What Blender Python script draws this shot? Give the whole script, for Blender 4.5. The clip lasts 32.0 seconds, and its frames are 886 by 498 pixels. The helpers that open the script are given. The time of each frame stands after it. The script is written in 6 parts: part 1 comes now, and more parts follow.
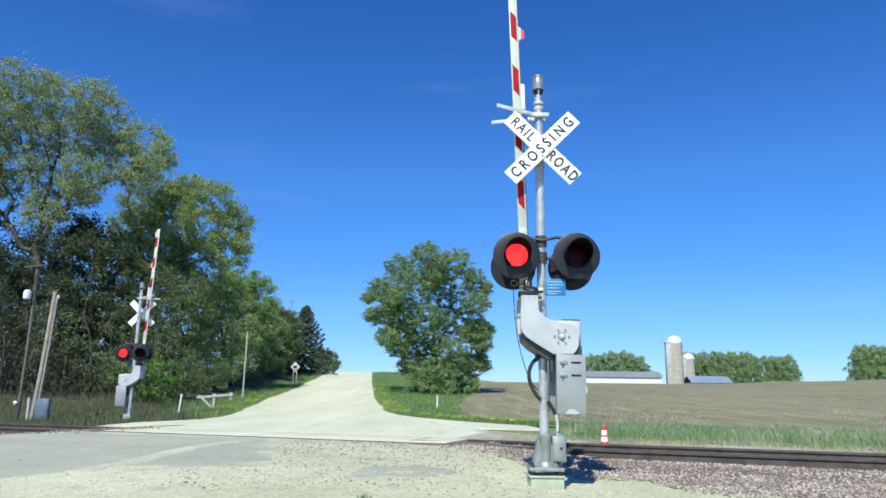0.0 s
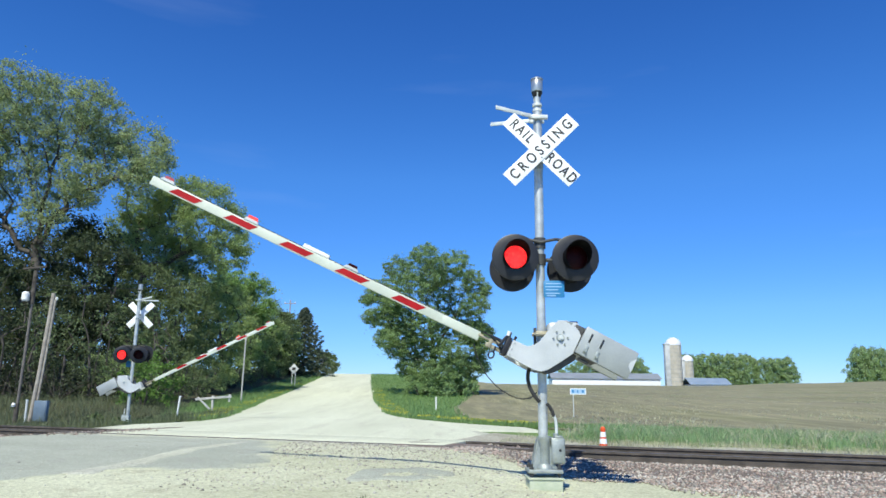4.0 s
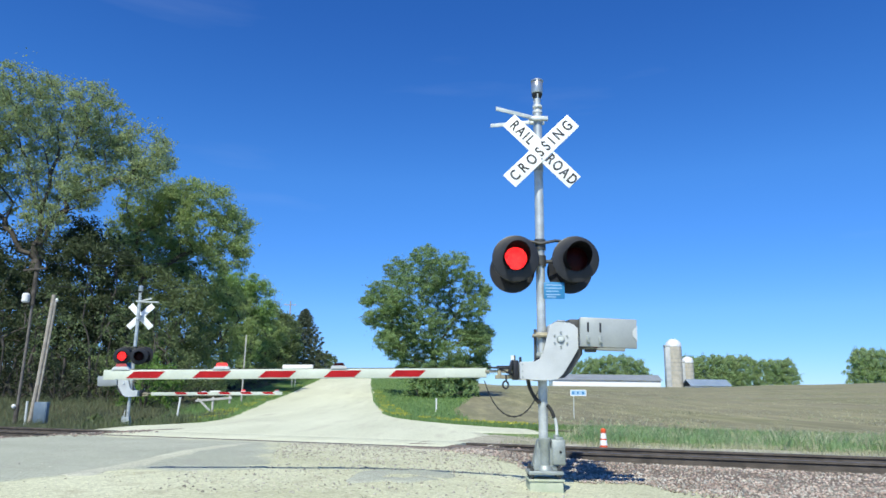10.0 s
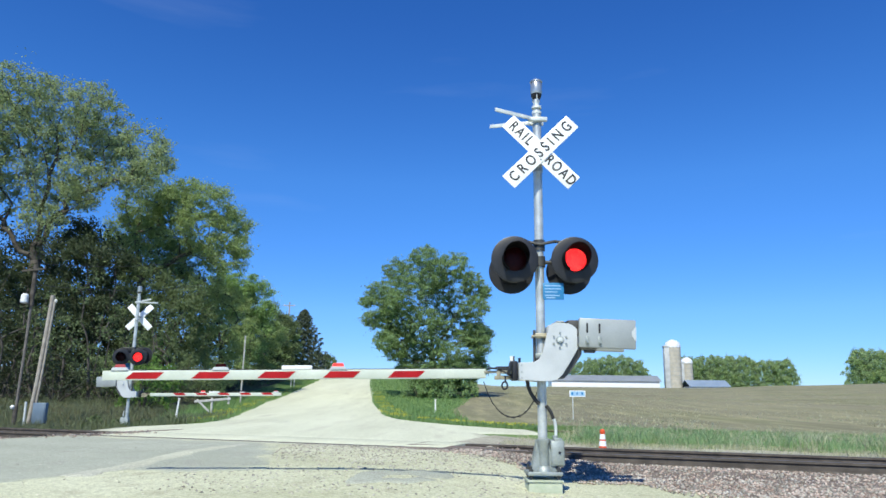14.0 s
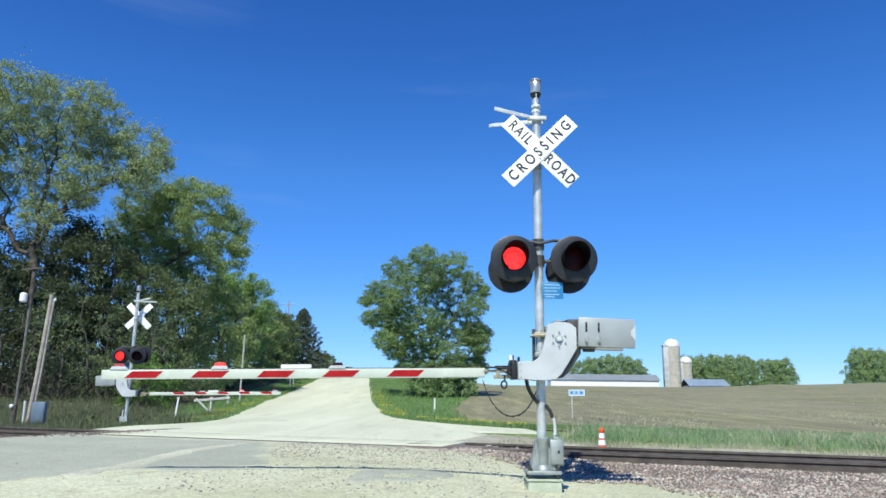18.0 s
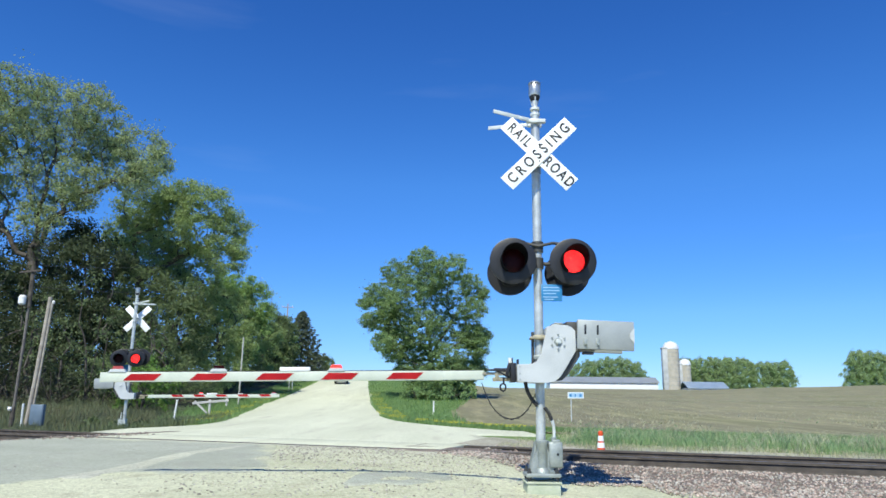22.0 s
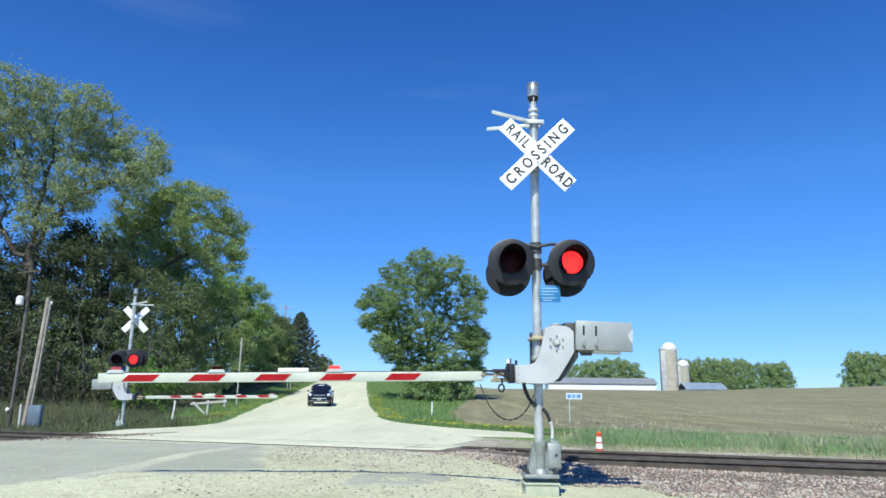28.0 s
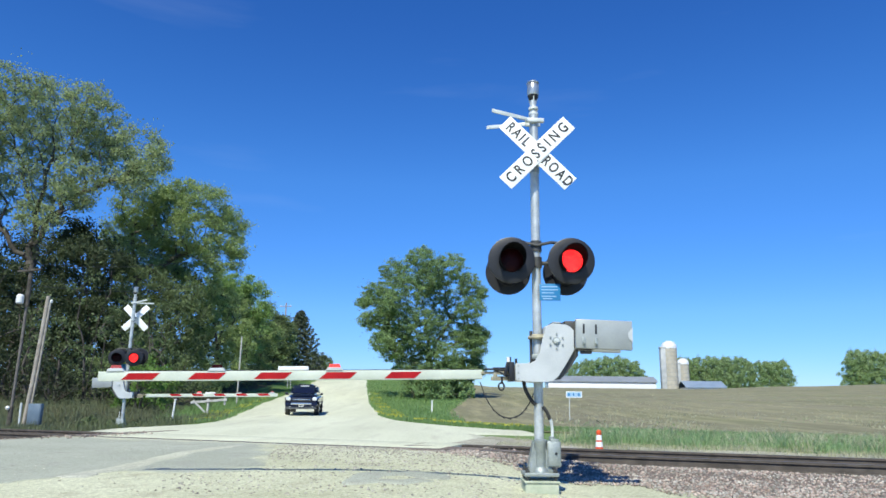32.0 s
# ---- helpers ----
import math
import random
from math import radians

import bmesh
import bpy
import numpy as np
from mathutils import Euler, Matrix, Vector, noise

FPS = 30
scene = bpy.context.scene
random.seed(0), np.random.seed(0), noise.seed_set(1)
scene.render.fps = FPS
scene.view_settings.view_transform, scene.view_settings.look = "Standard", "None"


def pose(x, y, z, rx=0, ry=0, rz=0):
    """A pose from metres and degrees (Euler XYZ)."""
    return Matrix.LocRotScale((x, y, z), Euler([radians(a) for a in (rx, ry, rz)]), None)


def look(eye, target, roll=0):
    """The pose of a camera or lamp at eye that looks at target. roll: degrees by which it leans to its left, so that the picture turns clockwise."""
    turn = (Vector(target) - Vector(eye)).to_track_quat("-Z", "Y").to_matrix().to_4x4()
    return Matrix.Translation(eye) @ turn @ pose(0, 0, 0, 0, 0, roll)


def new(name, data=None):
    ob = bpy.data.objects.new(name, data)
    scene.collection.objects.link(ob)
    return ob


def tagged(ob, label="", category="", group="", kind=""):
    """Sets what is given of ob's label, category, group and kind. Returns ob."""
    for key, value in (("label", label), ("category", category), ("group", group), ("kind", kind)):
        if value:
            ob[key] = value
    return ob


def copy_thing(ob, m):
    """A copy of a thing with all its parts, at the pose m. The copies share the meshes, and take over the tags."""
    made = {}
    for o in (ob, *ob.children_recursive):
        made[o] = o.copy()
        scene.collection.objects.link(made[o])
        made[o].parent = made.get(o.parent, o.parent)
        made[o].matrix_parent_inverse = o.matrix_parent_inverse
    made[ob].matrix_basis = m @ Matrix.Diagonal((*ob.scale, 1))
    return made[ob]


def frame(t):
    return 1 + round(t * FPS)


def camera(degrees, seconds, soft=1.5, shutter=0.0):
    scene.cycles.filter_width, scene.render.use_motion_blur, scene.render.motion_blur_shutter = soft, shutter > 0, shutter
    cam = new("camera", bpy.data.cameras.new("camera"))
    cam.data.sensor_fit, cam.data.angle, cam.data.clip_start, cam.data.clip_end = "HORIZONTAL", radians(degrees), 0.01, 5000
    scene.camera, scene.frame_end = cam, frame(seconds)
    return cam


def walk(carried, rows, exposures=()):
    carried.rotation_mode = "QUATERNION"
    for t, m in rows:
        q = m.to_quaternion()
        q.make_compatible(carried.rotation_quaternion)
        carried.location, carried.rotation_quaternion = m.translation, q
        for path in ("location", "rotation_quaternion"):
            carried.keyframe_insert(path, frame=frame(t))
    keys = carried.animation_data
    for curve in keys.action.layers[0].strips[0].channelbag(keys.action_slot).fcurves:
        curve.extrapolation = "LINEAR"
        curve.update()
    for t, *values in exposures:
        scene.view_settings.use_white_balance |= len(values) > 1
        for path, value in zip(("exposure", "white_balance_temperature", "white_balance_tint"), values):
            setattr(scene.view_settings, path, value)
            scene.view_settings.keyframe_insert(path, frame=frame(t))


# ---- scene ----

# camera: carried by hand in a parked car, it only turns a little
EYE = (0.0, 0.0, 1.02)
cam = camera(65.04, 32.0, soft=1.6)


def aim(t, yaw, pitch, roll=0.65):
    return t, pose(*EYE, 90 + pitch, 0, yaw) @ pose(0, 0, 0, 0, 0, roll)


walk(cam, [aim(*r) for r in (
    (0.0, 0.074, 11.848),
    (0.5, 0.075, 11.922),
    (1.0, 0.045, 11.969),
    (1.5, 0.055, 11.968),
    (2.0, 0.077, 11.964),
    (2.5, 0.036, 12.032),
    (3.0, 0.008, 11.997),
    (3.5, -0.023, 11.991),
    (5.5, -0.000, 12.046),
    (6.0, -0.001, 11.994),
    (6.5, -0.026, 11.979),
    (7.0, 0.005, 11.913),
    (7.5, -0.003, 11.996),
    (8.0, 0.007, 12.045),
    (8.5, 0.007, 12.057),
    (9.0, 0.000, 12.114),
    (9.5, -0.002, 11.983),
    (10.0, 0.000, 12.114),
    (10.5, 0.002, 12.044),
    (11.0, -0.004, 12.099),
    (11.5, -0.009, 12.098),
    (12.0, -0.003, 12.168),
    (12.5, -0.063, 12.169),
    (13.0, -0.071, 12.100),
    (13.5, -0.071, 12.152),
    (14.0, -0.069, 12.175),
    (14.5, -0.087, 12.169),
    (16.5, -0.139, 12.115),
    (17.0, -0.143, 12.170),
    (17.5, -0.137, 12.101),
    (18.0, -0.130, 12.101),
    (18.5, -0.129, 12.239),
    (19.0, -0.136, 12.170),
    (19.5, -0.062, 12.239),
    (20.0, -0.117, 12.240),
    (20.5, -0.171, 12.240),
    (21.0, -0.200, 12.378),
    (21.5, -0.199, 12.371),
    (22.0, -0.209, 12.309),
    (22.5, -0.233, 12.311),
    (23.0, -0.246, 12.262),
    (23.5, -0.228, 12.311),
    (24.0, -0.267, 12.321),
    (24.5, -0.296, 12.435),
    (25.0, -0.333, 12.386),
    (25.5, -0.358, 12.325),
    (27.5, -0.351, 12.344),
    (28.0, -0.341, 12.380),
    (28.5, -0.341, 12.380),
    (29.0, -0.344, 12.324),
    (29.5, -0.341, 12.380),
    (30.0, -0.341, 12.311),
    (30.5, -0.345, 12.224),
    (31.0, -0.342, 12.242),
    (31.5, -0.342, 12.242),
    (32.0, -0.342, 12.249),
)], exposures=((0.0, 0.65, 6500, 4.0), (32.0, 0.65, 6500, 4.0)))

# ---- light ----
SUN_FROM = Vector((-0.235, -0.82, 1.0)).normalized()
elev = math.asin(SUN_FROM.z)
world = bpy.data.worlds.new("sky")
scene.world = world
world.use_nodes = True
wn, wl = world.node_tree.nodes, world.node_tree.links
sky = wn.new("ShaderNodeTexSky")
sky.sky_type, sky.sun_disc = "NISHITA", False
sky.sun_elevation, sky.sun_rotation = elev, math.atan2(SUN_FROM.x, SUN_FROM.y)
sky.altitude, sky.air_density, sky.dust_density, sky.ozone_density = 1500.0, 0.9, 0.0, 3.0
bg = wn["Background"]
bg.inputs["Strength"].default_value = 0.109
# thin ice-cloud streaks, spread over the whole sky
tc = wn.new("ShaderNodeTexCoord")
mp = wn.new("ShaderNodeMapping")
mp.inputs["Scale"].default_value = (1.2, 1.2, 9.0)
mp.inputs["Rotation"].default_value = (0.15, 0.22, 0.3)
nz = wn.new("ShaderNodeTexNoise")
nz.inputs["Scale"].default_value, nz.inputs["Detail"].default_value = 1.6, 6.0
rp = wn.new("ShaderNodeValToRGB")
rp.color_ramp.elements[0].position, rp.color_ramp.elements[1].position = 0.60, 0.85
rp.color_ramp.elements[1].color = (0.05, 0.05, 0.05, 1)
mx = wn.new("ShaderNodeMix")
mx.data_type = "RGBA"
mx.inputs["B"].default_value = (7.0, 7.6, 8.4, 1)
hs = wn.new("ShaderNodeHueSaturation")
hs.inputs["Hue"].default_value, hs.inputs["Saturation"].default_value = 0.5, 1.25
turn = wn.new("ShaderNodeMapping")
turn.inputs["Rotation"].default_value = (0, 0, radians(-33))
wl.new(tc.outputs["Generated"], turn.inputs["Vector"])
wl.new(turn.outputs["Vector"], mp.inputs["Vector"])
wl.new(mp.outputs["Vector"], nz.inputs["Vector"])
wl.new(nz.outputs["Fac"], rp.inputs["Fac"])
wl.new(rp.outputs["Color"], mx.inputs["Factor"])
tint = wn.new("ShaderNodeMix")
tint.data_type, tint.blend_type = "RGBA", "MULTIPLY"
tint.inputs["Factor"].default_value = 1.0
tint.inputs["B"].default_value = (1.0, 0.925, 1.14, 1)
# dry air: the sky stays blue down to the horizon
sep, clear = wn.new("ShaderNodeSeparateXYZ"), wn.new("ShaderNodeValToRGB")
for pos, col in ((0.0, (0.44, 0.57, 0.66)), (0.12, (0.81, 0.875, 0.885)), (0.30, (1.03, 1.08, 1.02)), (0.5, (1.0, 1.0, 1.0))):
    e = clear.color_ramp.elements.new(pos)
    e.color = (*col, 1)
clear.color_ramp.elements.remove(clear.color_ramp.elements[0])
clear.color_ramp.elements.remove(clear.color_ramp.elements[-1])
wl.new(tc.outputs["Generated"], sep.inputs[0])
wl.new(sep.outputs["Z"], clear.inputs["Fac"])
dry = wn.new("ShaderNodeMix")
dry.data_type, dry.blend_type = "RGBA", "MULTIPLY"
dry.inputs["Factor"].default_value = 1.0
wl.new(sky.outputs["Color"], dry.inputs["A"])
wl.new(clear.outputs["Color"], dry.inputs["B"])
wl.new(dry.outputs["Result"], tint.inputs["A"])
wl.new(tint.outputs["Result"], hs.inputs["Color"])
wl.new(hs.outputs["Color"], mx.inputs["A"])
wl.new(mx.outputs["Result"], bg.inputs["Color"])

sun = new("sun", bpy.data.lights.new("sun", "SUN"))
sun.data.energy, sun.data.angle, sun.data.color = 3.52, radians(0.53), (1.0, 0.965, 0.86)
sun.matrix_world = look(SUN_FROM * 50, (0, 0, 0))


# ---- materials ----
def mat(name, a, b=None, scale=6.0, rough=0.6, metal=0.0, bump=0.0, fine=80.0, mix=0.5, spec=0.5, random_tint=0.0, coords="Object"):
    """Two tones at two scales of noise, with grain as relief."""
    m = bpy.data.materials.new(name)
    m.use_nodes = True
    n, l = m.node_tree.nodes, m.node_tree.links
    p = n["Principled BSDF"]
    b = b or [c * 0.8 for c in a]
    tc = n.new("ShaderNodeTexCoord")
    n1 = n.new("ShaderNodeTexNoise")
    n1.inputs["Scale"].default_value, n1.inputs["Detail"].default_value = scale, 5
    n2 = n.new("ShaderNodeTexNoise")
    n2.inputs["Scale"].default_value, n2.inputs["Detail"].default_value = fine, 3
    for k in (n1, n2):
        l.new(tc.outputs[coords], k.inputs["Vector"])
    add = n.new("ShaderNodeMath")
    add.operation = "MULTIPLY_ADD"
    add.inputs[1].default_value = 0.35
    l.new(n2.outputs["Fac"], add.inputs[0])
    l.new(n1.outputs["Fac"], add.inputs[2])
    ramp = n.new("ShaderNodeValToRGB")
    ramp.color_ramp.elements[0].position, ramp.color_ramp.elements[1].position = mix - 0.02, mix + 0.35
    ramp.color_ramp.elements[0].color, ramp.color_ramp.elements[1].color = (*a, 1), (*b, 1)
    l.new(add.outputs[0], ramp.inputs["Fac"])
    out = ramp.outputs["Color"]
    if random_tint:
        oi = n.new("ShaderNodeObjectInfo" if random_tint > 0 else "ShaderNodeNewGeometry")
        src = oi.outputs["Random"] if random_tint > 0 else oi.outputs["Random Per Island"]
        mr = n.new("ShaderNodeMapRange")
        mr.inputs["To Min"].default_value, mr.inputs["To Max"].default_value = 1 - abs(random_tint), 1 + abs(random_tint)
        h = n.new("ShaderNodeHueSaturation")
        l.new(src, mr.inputs["Value"])
        l.new(mr.outputs["Result"], h.inputs["Value"])
        l.new(out, h.inputs["Color"])
        out = h.outputs["Color"]
    l.new(out, p.inputs["Base Color"])
    p.inputs["Roughness"].default_value, p.inputs["Metallic"].default_value = rough, metal
    p.inputs["Specular IOR Level"].default_value = spec
    if bump:
        bp = n.new("ShaderNodeBump")
        bp.inputs["Strength"].default_value, bp.inputs["Distance"].default_value = min(1.0, bump), 0.02
        l.new(n2.outputs["Fac"], bp.inputs["Height"])
        l.new(bp.outputs["Normal"], p.inputs["Normal"])
    return m


def leaf_mat(name, a, b, through_light=0.35, tint=0.35):
    """Leaves: dull on top, letting light through; each leaf with its own tone."""
    m = bpy.data.materials.new(name)
    m.use_nodes = True
    n, l = m.node_tree.nodes, m.node_tree.links
    n.remove(n["Principled BSDF"])
    g = n.new("ShaderNodeNewGeometry")
    r = n.new("ShaderNodeValToRGB")
    r.color_ramp.elements[0].color, r.color_ramp.elements[1].color = (*a, 1), (*b, 1)
    tc = n.new("ShaderNodeTexCoord")
    nz = n.new("ShaderNodeTexNoise")
    nz.inputs["Scale"].default_value = 0.45
    l.new(tc.outputs["Object"], nz.inputs["Vector"])
    ma = n.new("ShaderNodeMath")
    ma.operation = "MULTIPLY_ADD"
    ma.inputs[1].default_value, ma.inputs[2].default_value = 0.5, -0.1
    l.new(g.outputs["Random Per Island"], ma.inputs[0])
    ad = n.new("ShaderNodeMath")
    l.new(ma.outputs[0], ad.inputs[0])
    l.new(nz.outputs["Fac"], ad.inputs[1])
    l.new(ad.outputs[0], r.inputs["Fac"])
    d, t, gl = n.new("ShaderNodeBsdfDiffuse"), n.new("ShaderNodeBsdfTranslucent"), n.new("ShaderNodeBsdfGlossy")
    gl.inputs["Roughness"].default_value = 0.6
    s, s2 = n.new("ShaderNodeMixShader"), n.new("ShaderNodeMixShader")
    s.inputs["Fac"].default_value, s2.inputs["Fac"].default_value = through_light, 0.02
    l.new(r.outputs["Color"], d.inputs["Color"])
    l.new(r.outputs["Color"], t.inputs["Color"])
    l.new(d.outputs[0], s.inputs[1])
    l.new(t.outputs[0], s.inputs[2])
    l.new(s.outputs[0], s2.inputs[1])
    l.new(gl.outputs[0], s2.inputs[2])
    l.new(s2.outputs[0], n["Material Output"].inputs["Surface"])
    return m


def glow_mat(name, colour, strength):
    """A cluster of light diodes: bright dots on a red ground."""
    m = bpy.data.materials.new(name)
    m.use_nodes = True
    n, l = m.node_tree.nodes, m.node_tree.links
    p = n["Principled BSDF"]
    tc, v, r = n.new("ShaderNodeTexCoord"), n.new("ShaderNodeTexVoronoi"), n.new("ShaderNodeValToRGB")
    v.inputs["Scale"].default_value = 70.0
    r.color_ramp.elements[0].color, r.color_ramp.elements[1].color = (1.0, 0.16, 0.10, 1), (*colour, 1)
    r.color_ramp.elements[1].position = 0.45
    l.new(tc.outputs["Object"], v.inputs["Vector"])
    l.new(v.outputs["Distance"], r.inputs["Fac"])
    l.new(r.outputs["Color"], p.inputs["Emission Color"])
    p.inputs["Base Color"].default_value = (0.4, 0.01, 0.01, 1)
    p.inputs["Emission Strength"].default_value = strength
    return m


POLE = mat("bare_galvanised_pole", (0.40, 0.42, 0.41), (0.62, 0.64, 0.62), 7, 0.40, 0.45, 0.08, 60)
BELL_METAL = mat("spun_steel", (0.42, 0.42, 0.40), (0.60, 0.60, 0.57), 12, 0.32, 0.75, 0.06, 90)
GALV = mat("galvanised_steel", (0.50, 0.53, 0.52), (0.64, 0.67, 0.65), 9, 0.5, 0.15, 0.05, 120)
CASTING = mat("grey_painted_casting", (0.25, 0.28, 0.265), (0.40, 0.43, 0.41), 6, 0.5, 0.45, 0.2, 70)
PLATE = mat("light_grey_painted_steel", (0.46, 0.48, 0.48), (0.57, 0.59, 0.59), 3, 0.45, 0.15, 0.03, 60)
WEIGHT = mat("galvanised_sheet", (0.30, 0.325, 0.325), (0.38, 0.405, 0.40), 2.5, 0.5, 0.25, 0.04, 70)
CONCRETE = mat("green_grey_concrete", (0.34, 0.385, 0.28), (0.45, 0.48, 0.37), 7, 0.85, 0, 0.3, 60)
MATT = mat("matt_black_hood", (0.006, 0.006, 0.007), (0.011, 0.011, 0.013), 8, 0.95, 0, 0.05, 60, spec=0.05)
BLACK = mat("black_paint", (0.009, 0.010, 0.013), (0.017, 0.018, 0.023), 8, 0.45, 0, 0.05, 60, spec=0.45)
DARK_STEEL = mat("dark_painted_steel", (0.05, 0.05, 0.048), (0.09, 0.088, 0.08), 8, 0.5, 0.3)
RUBBER = mat("black_rubber", (0.015, 0.015, 0.015), (0.035, 0.035, 0.035), 10, 0.7)
WHITE_SIGN = mat("white_reflective_sheet", (0.80, 0.82, 0.83), (0.86, 0.87, 0.87), 4, 0.45)
WHITE_ARM = mat("white_arm_sheet", (0.45, 0.49, 0.41), (0.57, 0.61, 0.53), 2.2, 0.5, 0, 0.04, 50)
RED_ARM = mat("red_reflective_sheet", (0.30, 0.005, 0.009), (0.38, 0.010, 0.014), 5, 0.5, spec=0.2)
INK = mat("black_lettering", (0.02, 0.02, 0.02), (0.03, 0.03, 0.03), 5, 0.5)
BLUE_SIGN = mat("blue_sign_sheet", (0.02, 0.17, 0.38), (0.035, 0.21, 0.44), 6, 0.4)
PALE_BLUE = mat("pale_blue_sheet", (0.30, 0.48, 0.68), (0.36, 0.52, 0.72), 5, 0.5)
LENS_OFF = mat("dark_red_lens", (0.018, 0.0015, 0.002), (0.03, 0.002, 0.003), 30, 0.4, spec=0.12)
GLOW = glow_mat("lit_red_diodes", (0.88, 0.008, 0.016), 1.35)
BRASS = mat("yellowed_bracket_steel", (0.42, 0.38, 0.26), (0.30, 0.27, 0.2), 14, 0.5, 0.4, 0.1)
RUST = mat("rusty_rail_side", (0.062, 0.052, 0.043), (0.125, 0.105, 0.086), 5, 0.8, 0.1, 0.3, 60)
RAIL_TOP = mat("worn_rail_head", (0.14, 0.125, 0.115), (0.22, 0.20, 0.185), 4, 0.45, 0.8)
TIE = mat("creosoted_timber", (0.05, 0.042, 0.035), (0.11, 0.09, 0.075), 6, 0.9, 0, 0.4, 50, random_tint=0.3)
OLD_WOOD = mat("weathered_pole_wood", (0.26, 0.23, 0.19), (0.38, 0.35, 0.30), 5, 0.9, 0, 0.3, 70)
GREY_WOOD = mat("silvered_fence_wood", (0.36, 0.35, 0.33), (0.5, 0.49, 0.46), 6, 0.9, 0, 0.3, 70)
BARK = mat("dark_bark", (0.045, 0.039, 0.032), (0.11, 0.097, 0.082), 6, 0.95, 0, 0.5, 30)
PALE_BARK = mat("grey_bark", (0.085, 0.078, 0.065), (0.17, 0.155, 0.13), 5, 0.95, 0, 0.5, 30)
ORANGE = mat("orange_cone_plastic", (0.75, 0.10, 0.02), (0.62, 0.08, 0.02), 9, 0.5)
WHITE_PAINT = mat("white_paint", (0.78, 0.78, 0.76), (0.70, 0.70, 0.68), 3, 0.6)
BARN_ROOF = mat("grey_metal_roof", (0.30, 0.32, 0.33), (0.38, 0.40, 0.41), 0.4, 0.5, 0.4, coords="Object", fine=6)
SHED_ROOF = mat("blue_grey_metal_roof", (0.30, 0.38, 0.46), (0.38, 0.45, 0.52), 0.4, 0.4, 0.4, fine=6)
STAVES = mat("concrete_staves", (0.37, 0.34, 0.275), (0.50, 0.46, 0.38), 0.5, 0.9, 0, 0.1, 3)
CHUTE = mat("weathered_chute_metal", (0.40, 0.41, 0.40), (0.55, 0.56, 0.55), 0.6, 0.6, 0.2, 0.1, 3)
DOME = mat("white_dome_metal", (0.74, 0.74, 0.74), (0.82, 0.82, 0.82), 1.0, 0.45, 0.2)
GREYBOX = mat("blue_grey_cabinet", (0.12, 0.17, 0.22), (0.17, 0.22, 0.27), 4, 0.5, 0.2)

def gravel_mat(name, a, b, grain, cell=42.0, contrast=0.3, border=None, large=0.3, bump=0.6, along=1.0):
    """Crushed stone: tones in patches metres wide, single grains, coarser stains; border: the dust that covers its rim."""
    m = bpy.data.materials.new(name)
    m.use_nodes = True
    n, l = m.node_tree.nodes, m.node_tree.links
    p = n["Principled BSDF"]
    p.inputs["Roughness"].default_value, p.inputs["Specular IOR Level"].default_value = 0.95, 0.15
    tc, mp = n.new("ShaderNodeTexCoord"), n.new("ShaderNodeMapping")
    mp.inputs["Scale"].default_value = (1.0, along, 1.0)
    l.new(tc.outputs["Object"], mp.inputs["Vector"])

    def noise_at(scale, detail, lo, hi):
        t, r = n.new("ShaderNodeTexNoise"), n.new("ShaderNodeMapRange")
        t.inputs["Scale"].default_value, t.inputs["Detail"].default_value = scale, detail
        r.inputs["From Min"].default_value, r.inputs["From Max"].default_value = lo, hi
        l.new(mp.outputs["Vector"], t.inputs["Vector"])
        l.new(t.outputs["Fac"], r.inputs["Value"])
        return r.outputs["Result"]

    def blend(fac, x, y):
        k = n.new("ShaderNodeMix")
        k.data_type = "RGBA"
        l.new(fac, k.inputs["Factor"])
        for s, v in (("A", x), ("B", y)):
            if isinstance(v, tuple):
                k.inputs[s].default_value = (*v, 1)
            else:
                l.new(v, k.inputs[s])
        return k.outputs["Result"]

    tone = blend(noise_at(large, 7, 0.36, 0.66), a, b)
    tone = blend(noise_at(2.3, 6, 0.55, 0.80), tone, grain)
    vo = n.new("ShaderNodeTexVoronoi")
    vo.inputs["Scale"].default_value = cell
    l.new(tc.outputs["Object"], vo.inputs["Vector"])
    sp, mr, hs = n.new("ShaderNodeSeparateColor"), n.new("ShaderNodeMapRange"), n.new("ShaderNodeHueSaturation")
    mr.inputs["To Min"].default_value, mr.inputs["To Max"].default_value = 1 - contrast, 1 + contrast
    l.new(vo.outputs["Color"], sp.inputs[0])
    l.new(sp.outputs[0], mr.inputs["Value"])
    l.new(mr.outputs["Result"], hs.inputs["Value"])
    l.new(tone, hs.inputs["Color"])
    out = hs.outputs["Color"]
    if border:
        at, ad, ed = n.new("ShaderNodeAttribute"), n.new("ShaderNodeMath"), n.new("ShaderNodeMapRange")
        at.attribute_name = "rim"
        ad.operation = "ADD"
        l.new(at.outputs["Fac"], ad.inputs[0])
        l.new(noise_at(1.1, 8, 0.3, 0.7), ad.inputs[1])
        ed.inputs["From Min"].default_value, ed.inputs["From Max"].default_value = 0.62, 1.0
        l.new(ad.outputs[0], ed.inputs["Value"])
        rim = n.new("ShaderNodeHueSaturation")
        rim.inputs["Color"].default_value = (*border, 1)
        l.new(mr.outputs["Result"], rim.inputs["Value"])
        out = blend(ed.outputs["Result"], rim.outputs["Color"], out)
    l.new(out, p.inputs["Base Color"])
    bp = n.new("ShaderNodeBump")
    bp.inputs["Strength"].default_value, bp.inputs["Distance"].default_value = bump, 0.012
    l.new(vo.outputs["Distance"], bp.inputs["Height"])
    l.new(bp.outputs["Normal"], p.inputs["Normal"])
    return m


